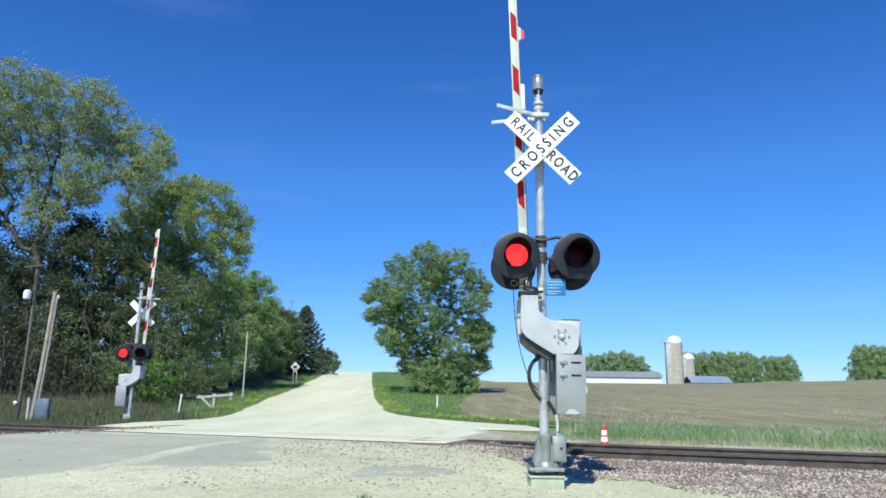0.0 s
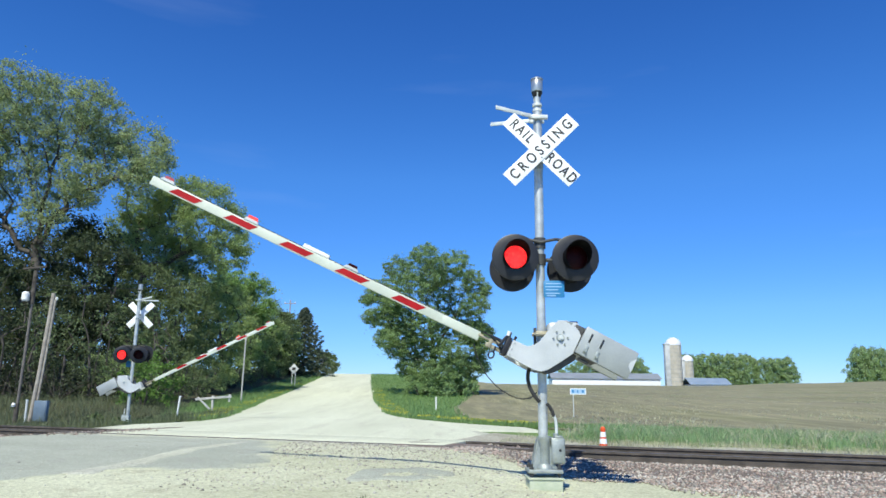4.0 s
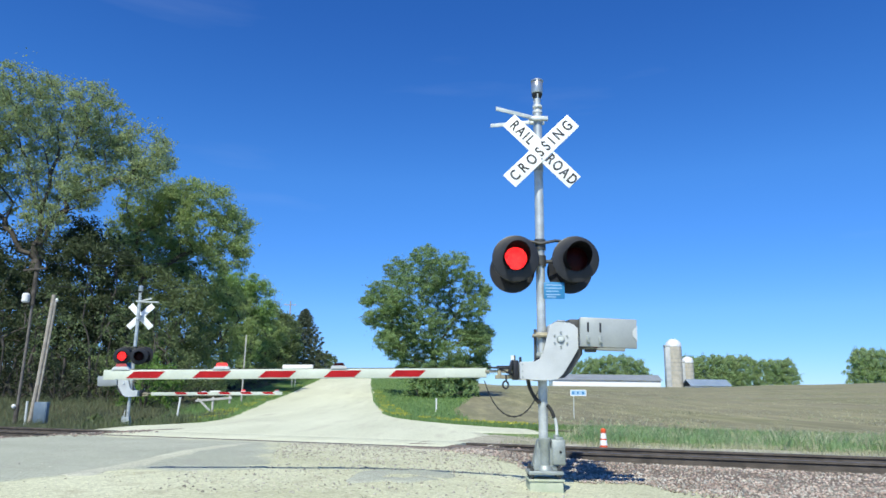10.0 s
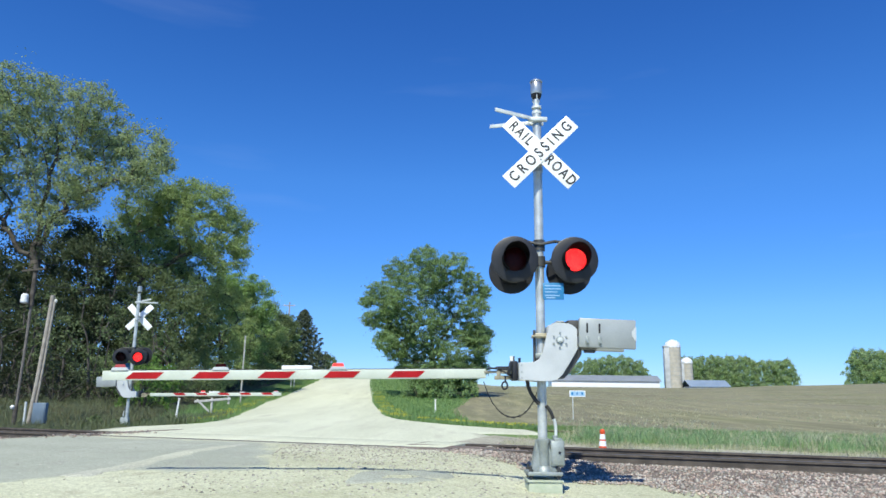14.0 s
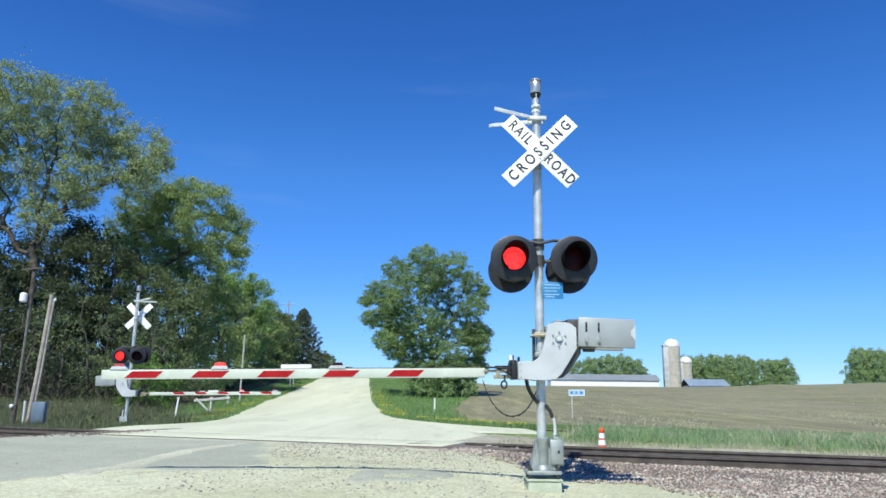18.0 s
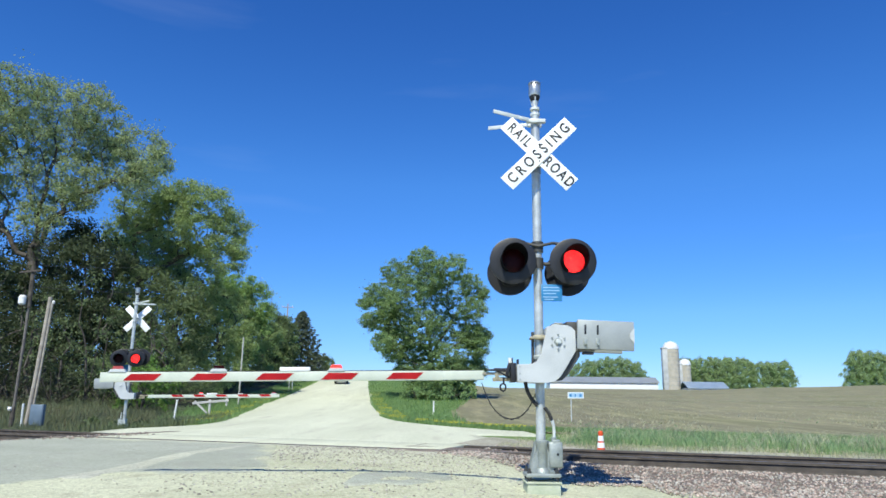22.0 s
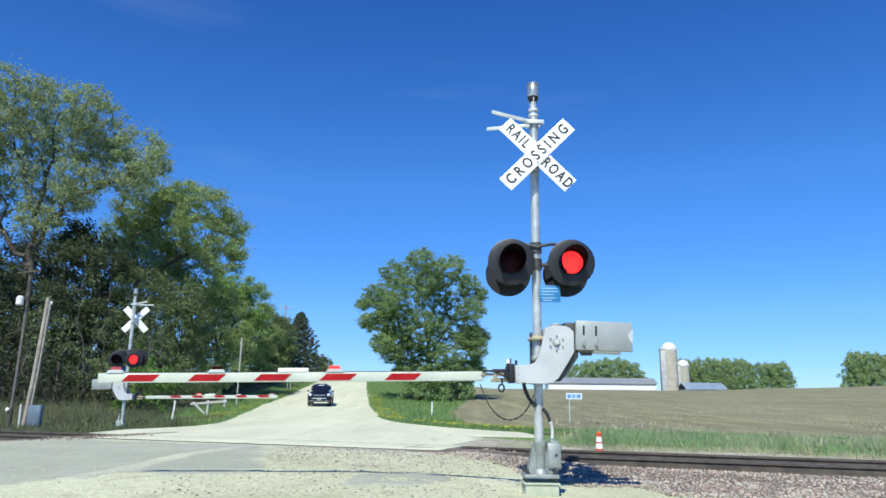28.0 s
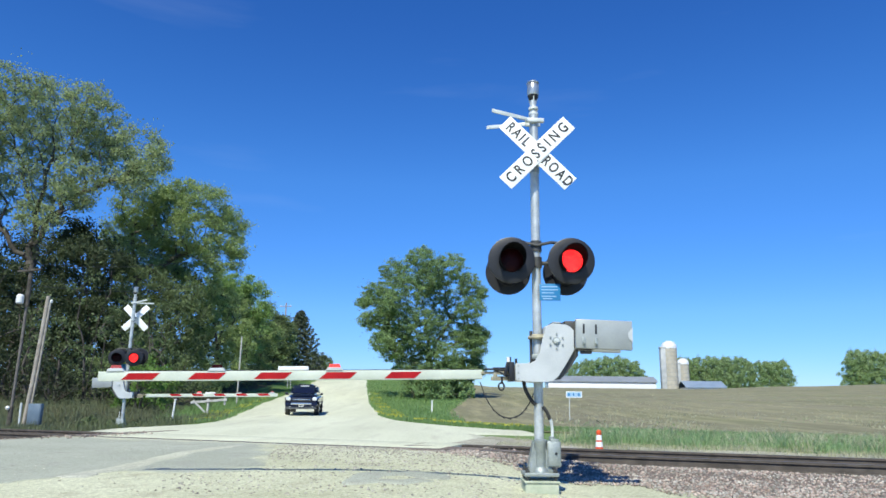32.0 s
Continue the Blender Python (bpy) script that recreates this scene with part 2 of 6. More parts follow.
LOT_TONE = (0.51, 0.51, 0.345)
GRAVEL = gravel_mat("pale_limestone_gravel", (0.54, 0.545, 0.405), (0.63, 0.635, 0.48), (0.46, 0.44, 0.34), 30.0, 0.14, None, 0.5, 0.4, 0.12)
LOT = gravel_mat("pale_yellow_gravel_lot", (0.44, 0.44, 0.29), (0.57, 0.57, 0.405), (0.39, 0.37, 0.26), 38.0, 0.22)
ASPHALT = gravel_mat("old_grey_asphalt", (0.335, 0.348, 0.275), (0.415, 0.425, 0.34), (0.33, 0.325, 0.275), 60.0, 0.20, LOT_TONE, 0.45, 0.35)
DUST = gravel_mat("gravel_dust", (0.515, 0.515, 0.395), (0.445, 0.44, 0.335), (0.40, 0.385, 0.30), 40.0, 0.22, (0.46, 0.455, 0.365), 0.8)
VERGE_DIRT = gravel_mat("rail_side_dirt", (0.33, 0.31, 0.235), (0.42, 0.395, 0.31), (0.26, 0.24, 0.18), 34.0, 0.25, None, 0.9)
GREY_STONE = mat("grey_tan_stones", (0.24, 0.22, 0.185), (0.45, 0.42, 0.36), 1.2, 0.9, 0, 0.2, 60, random_tint=-0.5, spec=0.3)
# darker than its stones: shade of the gaps between them is in the colour
BALLAST = mat("pink_quartzite_ballast", (0.14, 0.112, 0.09), (0.24, 0.195, 0.16), 2.0, 0.95, 0, 1.0, 30, spec=0.25)
STONE = mat("pink_grey_stones", (0.29, 0.215, 0.175), (0.49, 0.40, 0.335), 1.2, 0.9, 0, 0.2, 60, random_tint=-0.45, spec=0.3)
PEBBLE = mat("pale_pebbles", (0.56, 0.53, 0.42), (0.44, 0.41, 0.33), 1.2, 0.9, 0, 0.2, 60, random_tint=-0.35, spec=0.2)
TURF = mat("verge_turf", (0.125, 0.195, 0.06), (0.185, 0.26, 0.09), 0.6, 0.95, 0, 0.6, 12, spec=0.1)
SOIL = mat("tilled_soil", (0.165, 0.154, 0.100), (0.240, 0.222, 0.145), 0.06, 1.0, 0, 0.5, 4.0, mix=0.5, spec=0.1)
# weeds greening parts of the tilled soil
sn, sl = SOIL.node_tree.nodes, SOIL.node_tree.links
green = sn.new("ShaderNodeMix")
green.data_type = "RGBA"
green.inputs["B"].default_value = (0.185, 0.20, 0.085, 1)
wn1, wr, wm = sn.new("ShaderNodeTexNoise"), sn.new("ShaderNodeValToRGB"), sn.new("ShaderNodeMapping")
wm.inputs["Scale"].default_value = (1.0, 0.25, 1.0)
wn1.inputs["Scale"].default_value, wn1.inputs["Detail"].default_value = 0.16, 9
wr.color_ramp.elements[0].position, wr.color_ramp.elements[1].position = 0.42, 0.72
wr.color_ramp.elements[1].color = (0.5, 0.5, 0.5, 1)
stx = sn.new("ShaderNodeTexCoord")
sl.new(stx.outputs["Object"], wm.inputs["Vector"])
sl.new(wm.outputs["Vector"], wn1.inputs["Vector"])
sl.new(wn1.outputs["Fac"], wr.inputs["Fac"])
sl.new(wr.outputs["Color"], green.inputs["Factor"])
sbs = sn["Principled BSDF"]
sl.new(sbs.inputs["Base Color"].links[0].from_socket, green.inputs["A"])
# pale dry crust in patches drawn out along the rows
crust, cn, cr, cm = sn.new("ShaderNodeMix"), sn.new("ShaderNodeTexNoise"), sn.new("ShaderNodeValToRGB"), sn.new("ShaderNodeMapping")
crust.data_type = "RGBA"
crust.inputs["B"].default_value = (0.335, 0.31, 0.18, 1)
cm.inputs["Scale"].default_value = (1.0, 0.14, 1.0)
cn.inputs["Scale"].default_value, cn.inputs["Detail"].default_value, cn.inputs["Roughness"].default_value = 0.9, 10, 0.75
cr.color_ramp.elements[0].position, cr.color_ramp.elements[1].position = 0.47, 0.68
sl.new(stx.outputs["Object"], cm.inputs["Vector"])
sl.new(cm.outputs["Vector"], cn.inputs["Vector"])
sl.new(cn.outputs["Fac"], cr.inputs["Fac"])
sl.new(cr.outputs["Color"], crust.inputs["Factor"])
sl.new(green.outputs["Result"], crust.inputs["A"])
sl.new(crust.outputs["Result"], sbs.inputs["Base Color"])

LEAF_A = leaf_mat("spring_cottonwood_leaves", (0.225, 0.295, 0.13), (0.405, 0.475, 0.235), 0.55)
LEAF_B = leaf_mat("mid_green_leaves", (0.19, 0.275, 0.10), (0.38, 0.475, 0.19), 0.55)
LEAF_C = leaf_mat("fresh_green_leaves", (0.19, 0.31, 0.10), (0.34, 0.48, 0.17), 0.5)
LEAF_D = leaf_mat("dull_dark_leaves", (0.10, 0.145, 0.06), (0.205, 0.26, 0.11), 0.5)
# brush green darkened so that its colour carries the wood's shade
LEAF_S = leaf_mat("shade_toned_brush_leaves", (0.030, 0.043, 0.022), (0.068, 0.088, 0.042), 0.4)
# thicket green with the shade under the trees mixed into its colour
LEAF_T = leaf_mat("shade_toned_thicket_leaves", (0.038, 0.056, 0.027), (0.088, 0.115, 0.050), 0.4)
LEAF_G = leaf_mat("bright_undergrowth_leaves", (0.09, 0.18, 0.035), (0.19, 0.32, 0.07), 0.45)
LEAF_E = leaf_mat("elm_leaves", (0.135, 0.225, 0.088), (0.325, 0.45, 0.19), 0.5)
# distance haze is put into this colour, so it is paler than nearer leaves
LEAF_FAR = leaf_mat("far_tree_leaves_hazed", (0.30, 0.42, 0.18), (0.46, 0.56, 0.29), 0.6)
NEEDLE = leaf_mat("spruce_needles", (0.075, 0.10, 0.065), (0.15, 0.18, 0.11), 0.3)
BLADE = leaf_mat("verge_grass_blades", (0.145, 0.26, 0.08), (0.27, 0.40, 0.155), 0.5)
DRY = leaf_mat("dry_grass_blades", (0.32, 0.32, 0.18), (0.55, 0.54, 0.37), 0.35)
TALL = leaf_mat("tall_grass_blades", (0.17, 0.30, 0.12), (0.37, 0.50, 0.25), 0.5)
WEED = leaf_mat("dull_weed_blades", (0.085, 0.115, 0.053), (0.215, 0.24, 0.13), 0.4)
LITTER = mat("leaf_litter", (0.06, 0.056, 0.034), (0.105, 0.10, 0.055), 0.8, 0.95, 0, 0.6, 12, spec=0.1)
YELLOW = leaf_mat("yellow_dandelion_heads", (0.36, 0.38, 0.05), (0.56, 0.53, 0.08), 0.2)


# ---- shapes ----
def tube(bm, a, b, r0, r1=None, seg=16, caps=True):
    """A round bar from a to b."""
    a, b = Vector(a), Vector(b)
    q = (b - a).to_track_quat("Z", "Y").to_matrix().to_4x4()
    m = Matrix.Translation((a + b) / 2) @ q
    bmesh.ops.create_cone(bm, cap_ends=caps, segments=seg, radius1=r0, radius2=r0 if r1 is None else r1, depth=(b - a).length, matrix=m)
    return bm


def box(bm, c, size, bev=0.0, m=None):
    """A block round c, its edges rounded by bev."""
    t = Matrix.Translation(c) @ (m or Matrix()) @ Matrix.Diagonal((*size, 1))
    made = bmesh.ops.create_cube(bm, size=1, matrix=t)
    if bev:
        es = list({e for v in made["verts"] for e in v.link_edges})
        bmesh.ops.bevel(bm, geom=es, offset=bev, segments=2, affect="EDGES", profile=0.5)
    return bm


def plate(bm, pts, y0, y1, bev=0.0):
    """A sheet cut to the outline pts in x, z, from y0 to y1."""
    f = bm.faces.new([bm.verts.new((x, y0, z)) for x, z in pts])
    f.normal_update()
    ex = bmesh.ops.extrude_face_region(bm, geom=[f])
    vs = [v for v in ex["geom"] if isinstance(v, bmesh.types.BMVert)]
    bmesh.ops.translate(bm, verts=vs, vec=(0, y1 - y0, 0))
    bmesh.ops.recalc_face_normals(bm, faces=bm.faces)
    if bev:
        bmesh.ops.bevel(bm, geom=list(bm.edges), offset=bev, segments=1, affect="EDGES")
    return bm


def cord(bm, pts, r, seg=8):
    """A bent round bar or cable through pts."""
    pts = [Vector(p) for p in pts]
    ring = []
    for i, p in enumerate(pts):
        d = (pts[min(i + 1, len(pts) - 1)] - pts[max(i - 1, 0)]).normalized()
        side = d.cross(Vector((0.13, 0.97, 0.21))).normalized()
        up = side.cross(d)
        ring.append([bm.verts.new(p + side * r * math.cos(k * math.tau / seg) + up * r * math.sin(k * math.tau / seg)) for k in range(seg)])
    for u, v in zip(ring, ring[1:]):
        for k in range(seg):
            bm.faces.new((u[k], u[(k + 1) % seg], v[(k + 1) % seg], v[k]))
    bm.faces.new(ring[0][::-1]), bm.faces.new(ring[-1])
    return bm


def curve3(a, b, c, d, n=14):
    a, b, c, d = (Vector(p) for p in (a, b, c, d))
    return [a * (1 - s) ** 3 + b * 3 * s * (1 - s) ** 2 + c * 3 * s * s * (1 - s) + d * s ** 3 for s in (k / n for k in range(n + 1))]


def lathe(bm, prof, seg=32, m=None):
    """A turned shape about z from pairs of radius and height."""
    m = m or Matrix()
    rings = [[bm.verts.new(m @ Vector((r * math.cos(k * math.tau / seg), r * math.sin(k * math.tau / seg), z))) for k in range(seg)] for r, z in prof]
    for u, v in zip(rings, rings[1:]):
        for k in range(seg):
            bm.faces.new((u[k], u[(k + 1) % seg], v[(k + 1) % seg], v[k]))
    bm.faces.new(rings[0][::-1]), bm.faces.new(rings[-1])
    return bm


def mesh_of(name, bm, material, smooth=True):
    me = bpy.data.meshes.new(name)
    bm.normal_update()
    bm.to_mesh(me)
    bm.free()
    me.materials.append(material)
    if smooth:
        me.polygons.foreach_set("use_smooth", [True] * len(me.polygons))
        me.set_sharp_from_angle(angle=radians(35))
    return me


def part(name, bm, material, parent, label="", at=None):
    ob = new(name, mesh_of(name, bm, material))
    ob.parent = parent
    if at is not None:
        ob.matrix_basis = at
    return tagged(ob, label)


def quick(name, verts, faces, material):
    """One mesh straight from arrays of corners and of equal faces."""
    verts, faces = np.asarray(verts, np.float32), np.asarray(faces, np.int32)
    me = bpy.data.meshes.new(name)
    n, k = faces.shape
    me.vertices.add(len(verts))
    me.vertices.foreach_set("co", verts.ravel())
    me.loops.add(n * k)
    me.loops.foreach_set("vertex_index", faces.ravel())
    me.polygons.add(n)
    me.polygons.foreach_set("loop_start", np.arange(0, n * k, k, dtype=np.int32))
    me.update(calc_edges=True)
    me.materials.append(material)
    return me


def thing(name, at, label, category, group="", kind=""):
    ob = new(name)
    ob.matrix_basis = at
    return tagged(ob, label, category, group, kind)


B = bmesh.new


# ---- ground ----
def ease(a, b, t):
    t = np.clip((t - a) / (b - a), 0, 1)
    return t * t * (3 - 2 * t)


ROAD_Y = (-40, 20, 37, 53, 68, 83, 95, 105, 114, 125, 160, 250, 3000)
ROAD_Z = (-0.10, 0.02, 0.12, 0.6, 1.4, 2.4, 3.25, 4.05, 4.55, 4.6, 4.2, 2.8, 2.5)
TRACK_ANGLE = math.atan(-0.378)
TRACK_C, TRACK_S = math.cos(TRACK_ANGLE), math.sin(TRACK_ANGLE)
TRACK_Y = 14.57          # the track's middle line at x = 0
RAIL_Z = 0.107


def track_frame(x, y):
    """How far along the track and across it (beyond is positive)."""
    return x * TRACK_C + (y - TRACK_Y) * TRACK_S, -x * TRACK_S + (y - TRACK_Y) * TRACK_C


def road_right(y):
    return np.interp(y, (13, 22, 30, 37, 53, 83, 112, 250), (1.6, 1.2, -1.1, -2.65, -4.85, -8.1, -11.0, -24))


def road_left(y):
    return np.interp(y, (13, 20, 26, 30, 37, 53, 83, 112, 250), (-10.5, -10.2, -9.0, -9.1, -10.5, -13.1, -15.7, -17.7, -31))


def ground_z(x, y):
    x, y = np.asarray(x, float), np.asarray(y, float)
    zr = np.interp(y, ROAD_Y, ROAD_Z)
    for d in (-5, -2.5, 2.5, 5):
        zr = zr + np.interp(y + d, ROAD_Y, ROAD_Z)
    zr = zr / 5
    u = x / np.maximum(y, 20)
    top = 5.75 + 1.35 * ease(0.36, 0.50, u) + 1.2 * ease(0.50, 0.66, u)
    zf = top * np.clip((y - 24) / 226, 0, 1) ** 1.05 - 0.12 * ease(14, 24, y)
    k = ease(2, 34, x - road_right(np.clip(y, 13, 250)))
    z = zr * (1 - k) + zf * k
    z = z + 0.5 * ease(0.5, 7, road_left(np.clip(y, 20, 250)) - x) * ease(26, 36, y)
    z = z - 0.36 * ease(0.2, 2.2, road_left(np.clip(y, 20, 250)) - x) * ease(18, 23, y) * (1 - ease(29, 37, y))
    a, d = track_frame(x, y)
    near = 1 - ease(3.0, 10.5, np.abs(d))
    cross = ease(-11.0, -8.2, a) * (1 - ease(-0.9, 1.9, a) * np.where(d > 0, 1, 0) - ease(0.4, 3.6, a) * np.where(d > 0, 0, 1))
    z = z + 0.085 * near * cross * (y < 30)
    low = np.where(d > 0, 0.075 * (1 - ease(0.9, 4.6, d)), 0.075 + 0.025 * ease(1.2, 2.6, -d) - 0.10 * ease(5.2, 9.0, -d))
    end = ease(-11.0, -8.2, a) * (1 - ease(0.9, 4.2, a))
    z = z - low * (1 - np.where(d > 0, cross, end))
    return z + 0.010 * np.sin(x * 1.7 + 0.6 * y) * np.sin(y * 1.3) * (1 - ease(14, 22, y))


def sheet(name, us, vs, place, material, label, category="ground", lift=0.0, kind="structure", wide=8.0, tuck=True):
    """A sheet over the ground: place(u, v) gives x and y."""
    uu, vv = np.meshgrid(us, vs)
    x, y = place(uu.ravel(), vv.ravel())
    z = ground_z(x, y) + lift
    if tuck:
        # the rim dips under its neighbours
        edge = np.zeros(uu.shape, bool)
        edge[0], edge[-1], edge[:, 0], edge[:, -1] = True, True, True, True
        z = z - 0.05 * edge.ravel()
    n, m = len(us), len(vs)
    i = (np.arange(m - 1)[:, None] * n + np.arange(n - 1)).ravel()
    ob = new(name, quick(name, np.stack((x, y, z), 1), np.stack((i, i + 1, i + n + 1, i + n), 1), material))
    ob.data.polygons.foreach_set("use_smooth", [True] * len(ob.data.polygons))
    # how far in from the sheet's rim each corner lies, for dust that drifts over its edge
    su, sv = (uu - us[0]) / (us[-1] - us[0]), (vv - vs[0]) / (vs[-1] - vs[0])
    rim = np.minimum(np.minimum(su, 1 - su) * wide, np.minimum(sv + (9 if wide < 0 else 0), 1 - sv) * (4 if wide < 10 else 10)).ravel()
    rim = np.clip(np.minimum(1, rim if wide > 0 else (1 - sv).ravel() * 6), 0, 1)
    ob.data.attributes.new("rim", "FLOAT", "POINT").data.foreach_set("value", rim.astype(np.float32))
    return tagged(ob, label, category, "", kind)


def steps(*spans):
    out = []
    for a, b, s in spans:
        out += list(np.arange(a, b, s))
    return np.array(out + [spans[-1][1]])


def wobble(x, y, s, amp, seed=0.0):
    return np.array([noise.noise((p * s + seed, q * s, seed)) for p, q in zip(np.ravel(x), np.ravel(y))]) * amp


sheet("ground", steps((-3000, -300, 300), (-300, -60, 12), (-60, -24, 3), (-24, 24, 0.5), (24, 60, 2), (60, 320, 10), (320, 3000, 268)),
      steps((-300, -40, 20), (-40, 4, 2), (4, 40, 0.5), (40, 130, 1.5), (130, 300, 6), (300, 3000, 270)),
      lambda u, v: (u, v), TURF, "rough green turf over gently rising farmland", "ground", -0.03, tuck=False)


def wood_place(u, v):
    y = 20.5 + v * 100
    return road_left(np.clip(y, 20, 250)) - 2.6 - u * 60 + np.where(u < 0.01, 1, 0) * wobble(y, y * 0, 0.4, 0.8, 6.0), y


sheet("wood_floor", np.linspace(0, 1, 40), np.linspace(0, 1, 110), wood_place, LITTER, "dull brown leaf litter under the trees", "ground", 0.03)


def lot_place(u, v):
    """From the rail's near side back past the camera."""
    x = u
    edge = TRACK_Y + math.tan(TRACK_ANGLE) * x - 1.04
    return x, edge - v


sheet("gravel_lot", steps((-40, -16, 2), (-16, 14, 0.25), (14, 40, 2)), steps((0, 9, 0.25), (9, 40, 2)), lot_place, LOT,
      "pale yellowish compacted gravel beside the railway crossing", "gravel", 0.012)


def road_place(u, v):
    """Across from the left edge to the right, up the hill."""
    y = v + u * 0
    lx, rx = road_left(y), road_right(y)
    x = lx + (rx - lx) * u
    rag = np.where((u < 0.01) | (u > 0.99), 1, 0) * wobble(x, y, 0.35, 0.35)
    low = TRACK_Y + math.tan(TRACK_ANGLE) * x + 0.95
    y2 = np.where(v < 26, low + (v - 13) / 13 * (26 - low), y)
    return x + rag, y2


sheet("road", np.linspace(0, 1, 25), steps((13, 40, 0.5), (40, 130, 1.5), (130, 250, 8)), road_place, GRAVEL,
      "pale limestone gravel road climbing a hill", "road", 0.010)


def drive_place(u, v):
    """A gravel lane along the railway's far side, flaring where it joins the road."""
    x = -4.4 + u
    far = np.interp(x, (-4.4, -3.7, -2.5, -1.0, 0.4, 2.1, 3.3, 8, 40), (44, 41, 34.5, 30.2, 27.2, 24.6, 23.3, 21.0, 11))
    near = np.interp(x, (-4.4, 0, 1.2, 2.9, 5.2), (19.5, 20, 20.4, 21.0, 22.2))
    return x, near + (far - near) * v + np.where((v < 0.01) | (v > 0.99), 1, 0) * wobble(x, v * 5, 0.6, 0.25, 3.0)


sheet("gravel_lane", steps((0, 7.5, 0.3)), np.linspace(0, 1, 22), drive_place, GRAVEL, "narrow pale gravel lane along the railway", "lane", 0.014)


def field_edge(y):
    return np.interp(y, (22, 25.5, 28, 34, 45, 60, 75, 250), (4.6, 2.7, 1.2, 0.7, 0.8, 2.2, 4.0, 12))


def field_place(u, v):
    y = v
    x0 = field_edge(y) + wobble(y, y * 0, 0.3, 0.5, 9.0)
    return x0 + u * u * 700, y - 0.30 * np.clip(x0 + u * u * 700, 0, 16) * (1 - ease(22, 45, y))


sheet("field", np.linspace(0, 1, 90), steps((24, 60, 1), (60, 262, 4)), field_place, SOIL, "bare brown tilled field rising to the skyline", "field", 0.06)


def track_verge_place(u, v):
    """Bare ground along the far rail, under the tall grass."""
    d = 0.98 + v * (np.interp(u, (-0.6, 2.0, 3.5), (4.2, 3.8, 2.7)) + wobble(u, u * 0, 0.7, 0.6, 11.0))
    return u * TRACK_C - d * TRACK_S, TRACK_Y + u * TRACK_S + d * TRACK_C


sheet("track_verge", steps((-0.6, 24, 0.4)), np.linspace(0, 1, 9), track_verge_place, VERGE_DIRT, "bare grey-tan dirt between rail and grass", "dirt", 0.012)


# old asphalt of the crossing and of the road on the near side
def asphalt_place(u, v):
    """Along x to the ragged right-hand end, and from the track towards the near side."""
    x = -18 + 15.9 * u
    a0 = track_frame(x, TRACK_Y - 0.378 * x)[0]
    top = TRACK_Y - 0.378 * x - 1.055 - 1.05 * (1 - ease(-9.8, -7.6, a0))
    low = np.interp(x, (-18, -8, -5.1, -3.94, -2.1), (3.0, 6.4, 8.0, 9.15, 9.5)) + wobble(x, x * 0, 0.8, 0.35, 5.0)
    y = top + (low - top) * v
    x = x - u ** 6 * np.interp(y, (9.5, 13, 15), (0.0, 0.7, 1.1)) + np.where(u > 0.99, 1, 0) * wobble(x, y, 0.9, 0.14, 2.0)
    return x, y


sheet("asphalt", np.linspace(0, 1, 80), np.linspace(0, 1, 36), asphalt_place, ASPHALT, "worn grey asphalt of the railway crossing", "road", 0.020, wide=14.0)


def dust_place(u, v):
    x = -4.45 + 0.55 * v + (u - 0.5) * (0.34 + 0.25 * (1 - v)) + 0.06 * np.sin(v * 7) + wobble(u * 3, v * 9, 0.8, 0.12, 4.0)
    return x, 8.7 + 5.6 * v


sheet("gravel_streak", np.linspace(0, 1, 7), np.linspace(0, 1, 50), dust_place, DUST, "streak of pale gravel dust across the asphalt", "gravel", 0.027)


def shoulder_place(u, v):
    a = -16 + 50 * u
    d = 0.97 + v * (5.2 - 3.9 * ease(-1.6, 1.6, a) - 2.6 * (1 - ease(-14, -11, a)))
    d = d + np.where(v > 0.95, 1, 0) * wobble(a, d, 0.7, 0.5, 8.0)
    return a * TRACK_C - d * TRACK_S, TRACK_Y + a * TRACK_S + d * TRACK_C


sheet("far_shoulder", np.linspace(0, 1, 120), np.linspace(0, 1, 12), shoulder_place, DUST, "dusty gravel shoulder on the railway's far side", "gravel", 0.006)


def patch_place(u, v):
    r = np.sqrt(v) * (1 + 0.25 * np.sin(u * math.tau * 2 + 1) + 0.12 * np.sin(u * math.tau * 5))
    return -0.50 + r * 0.50 * np.cos(u * math.tau) + 0.25 * r * np.sin(u * math.tau), 9.15 + r * 0.85 * np.sin(u * math.tau)


sheet("asphalt_patch", np.linspace(0, 1, 41), np.linspace(0.0001, 1, 6), patch_place, ASPHALT, "small worn grey asphalt patch in the gravel", "road", 0.028, wide=-1.0)


# ---- railway ----
def track_pose(a, d, z=0.0, turn=0.0):
    return pose(a * TRACK_C - d * TRACK_S, TRACK_Y + a * TRACK_S + d * TRACK_C, z, 0, 0, math.degrees(TRACK_ANGLE) + turn)


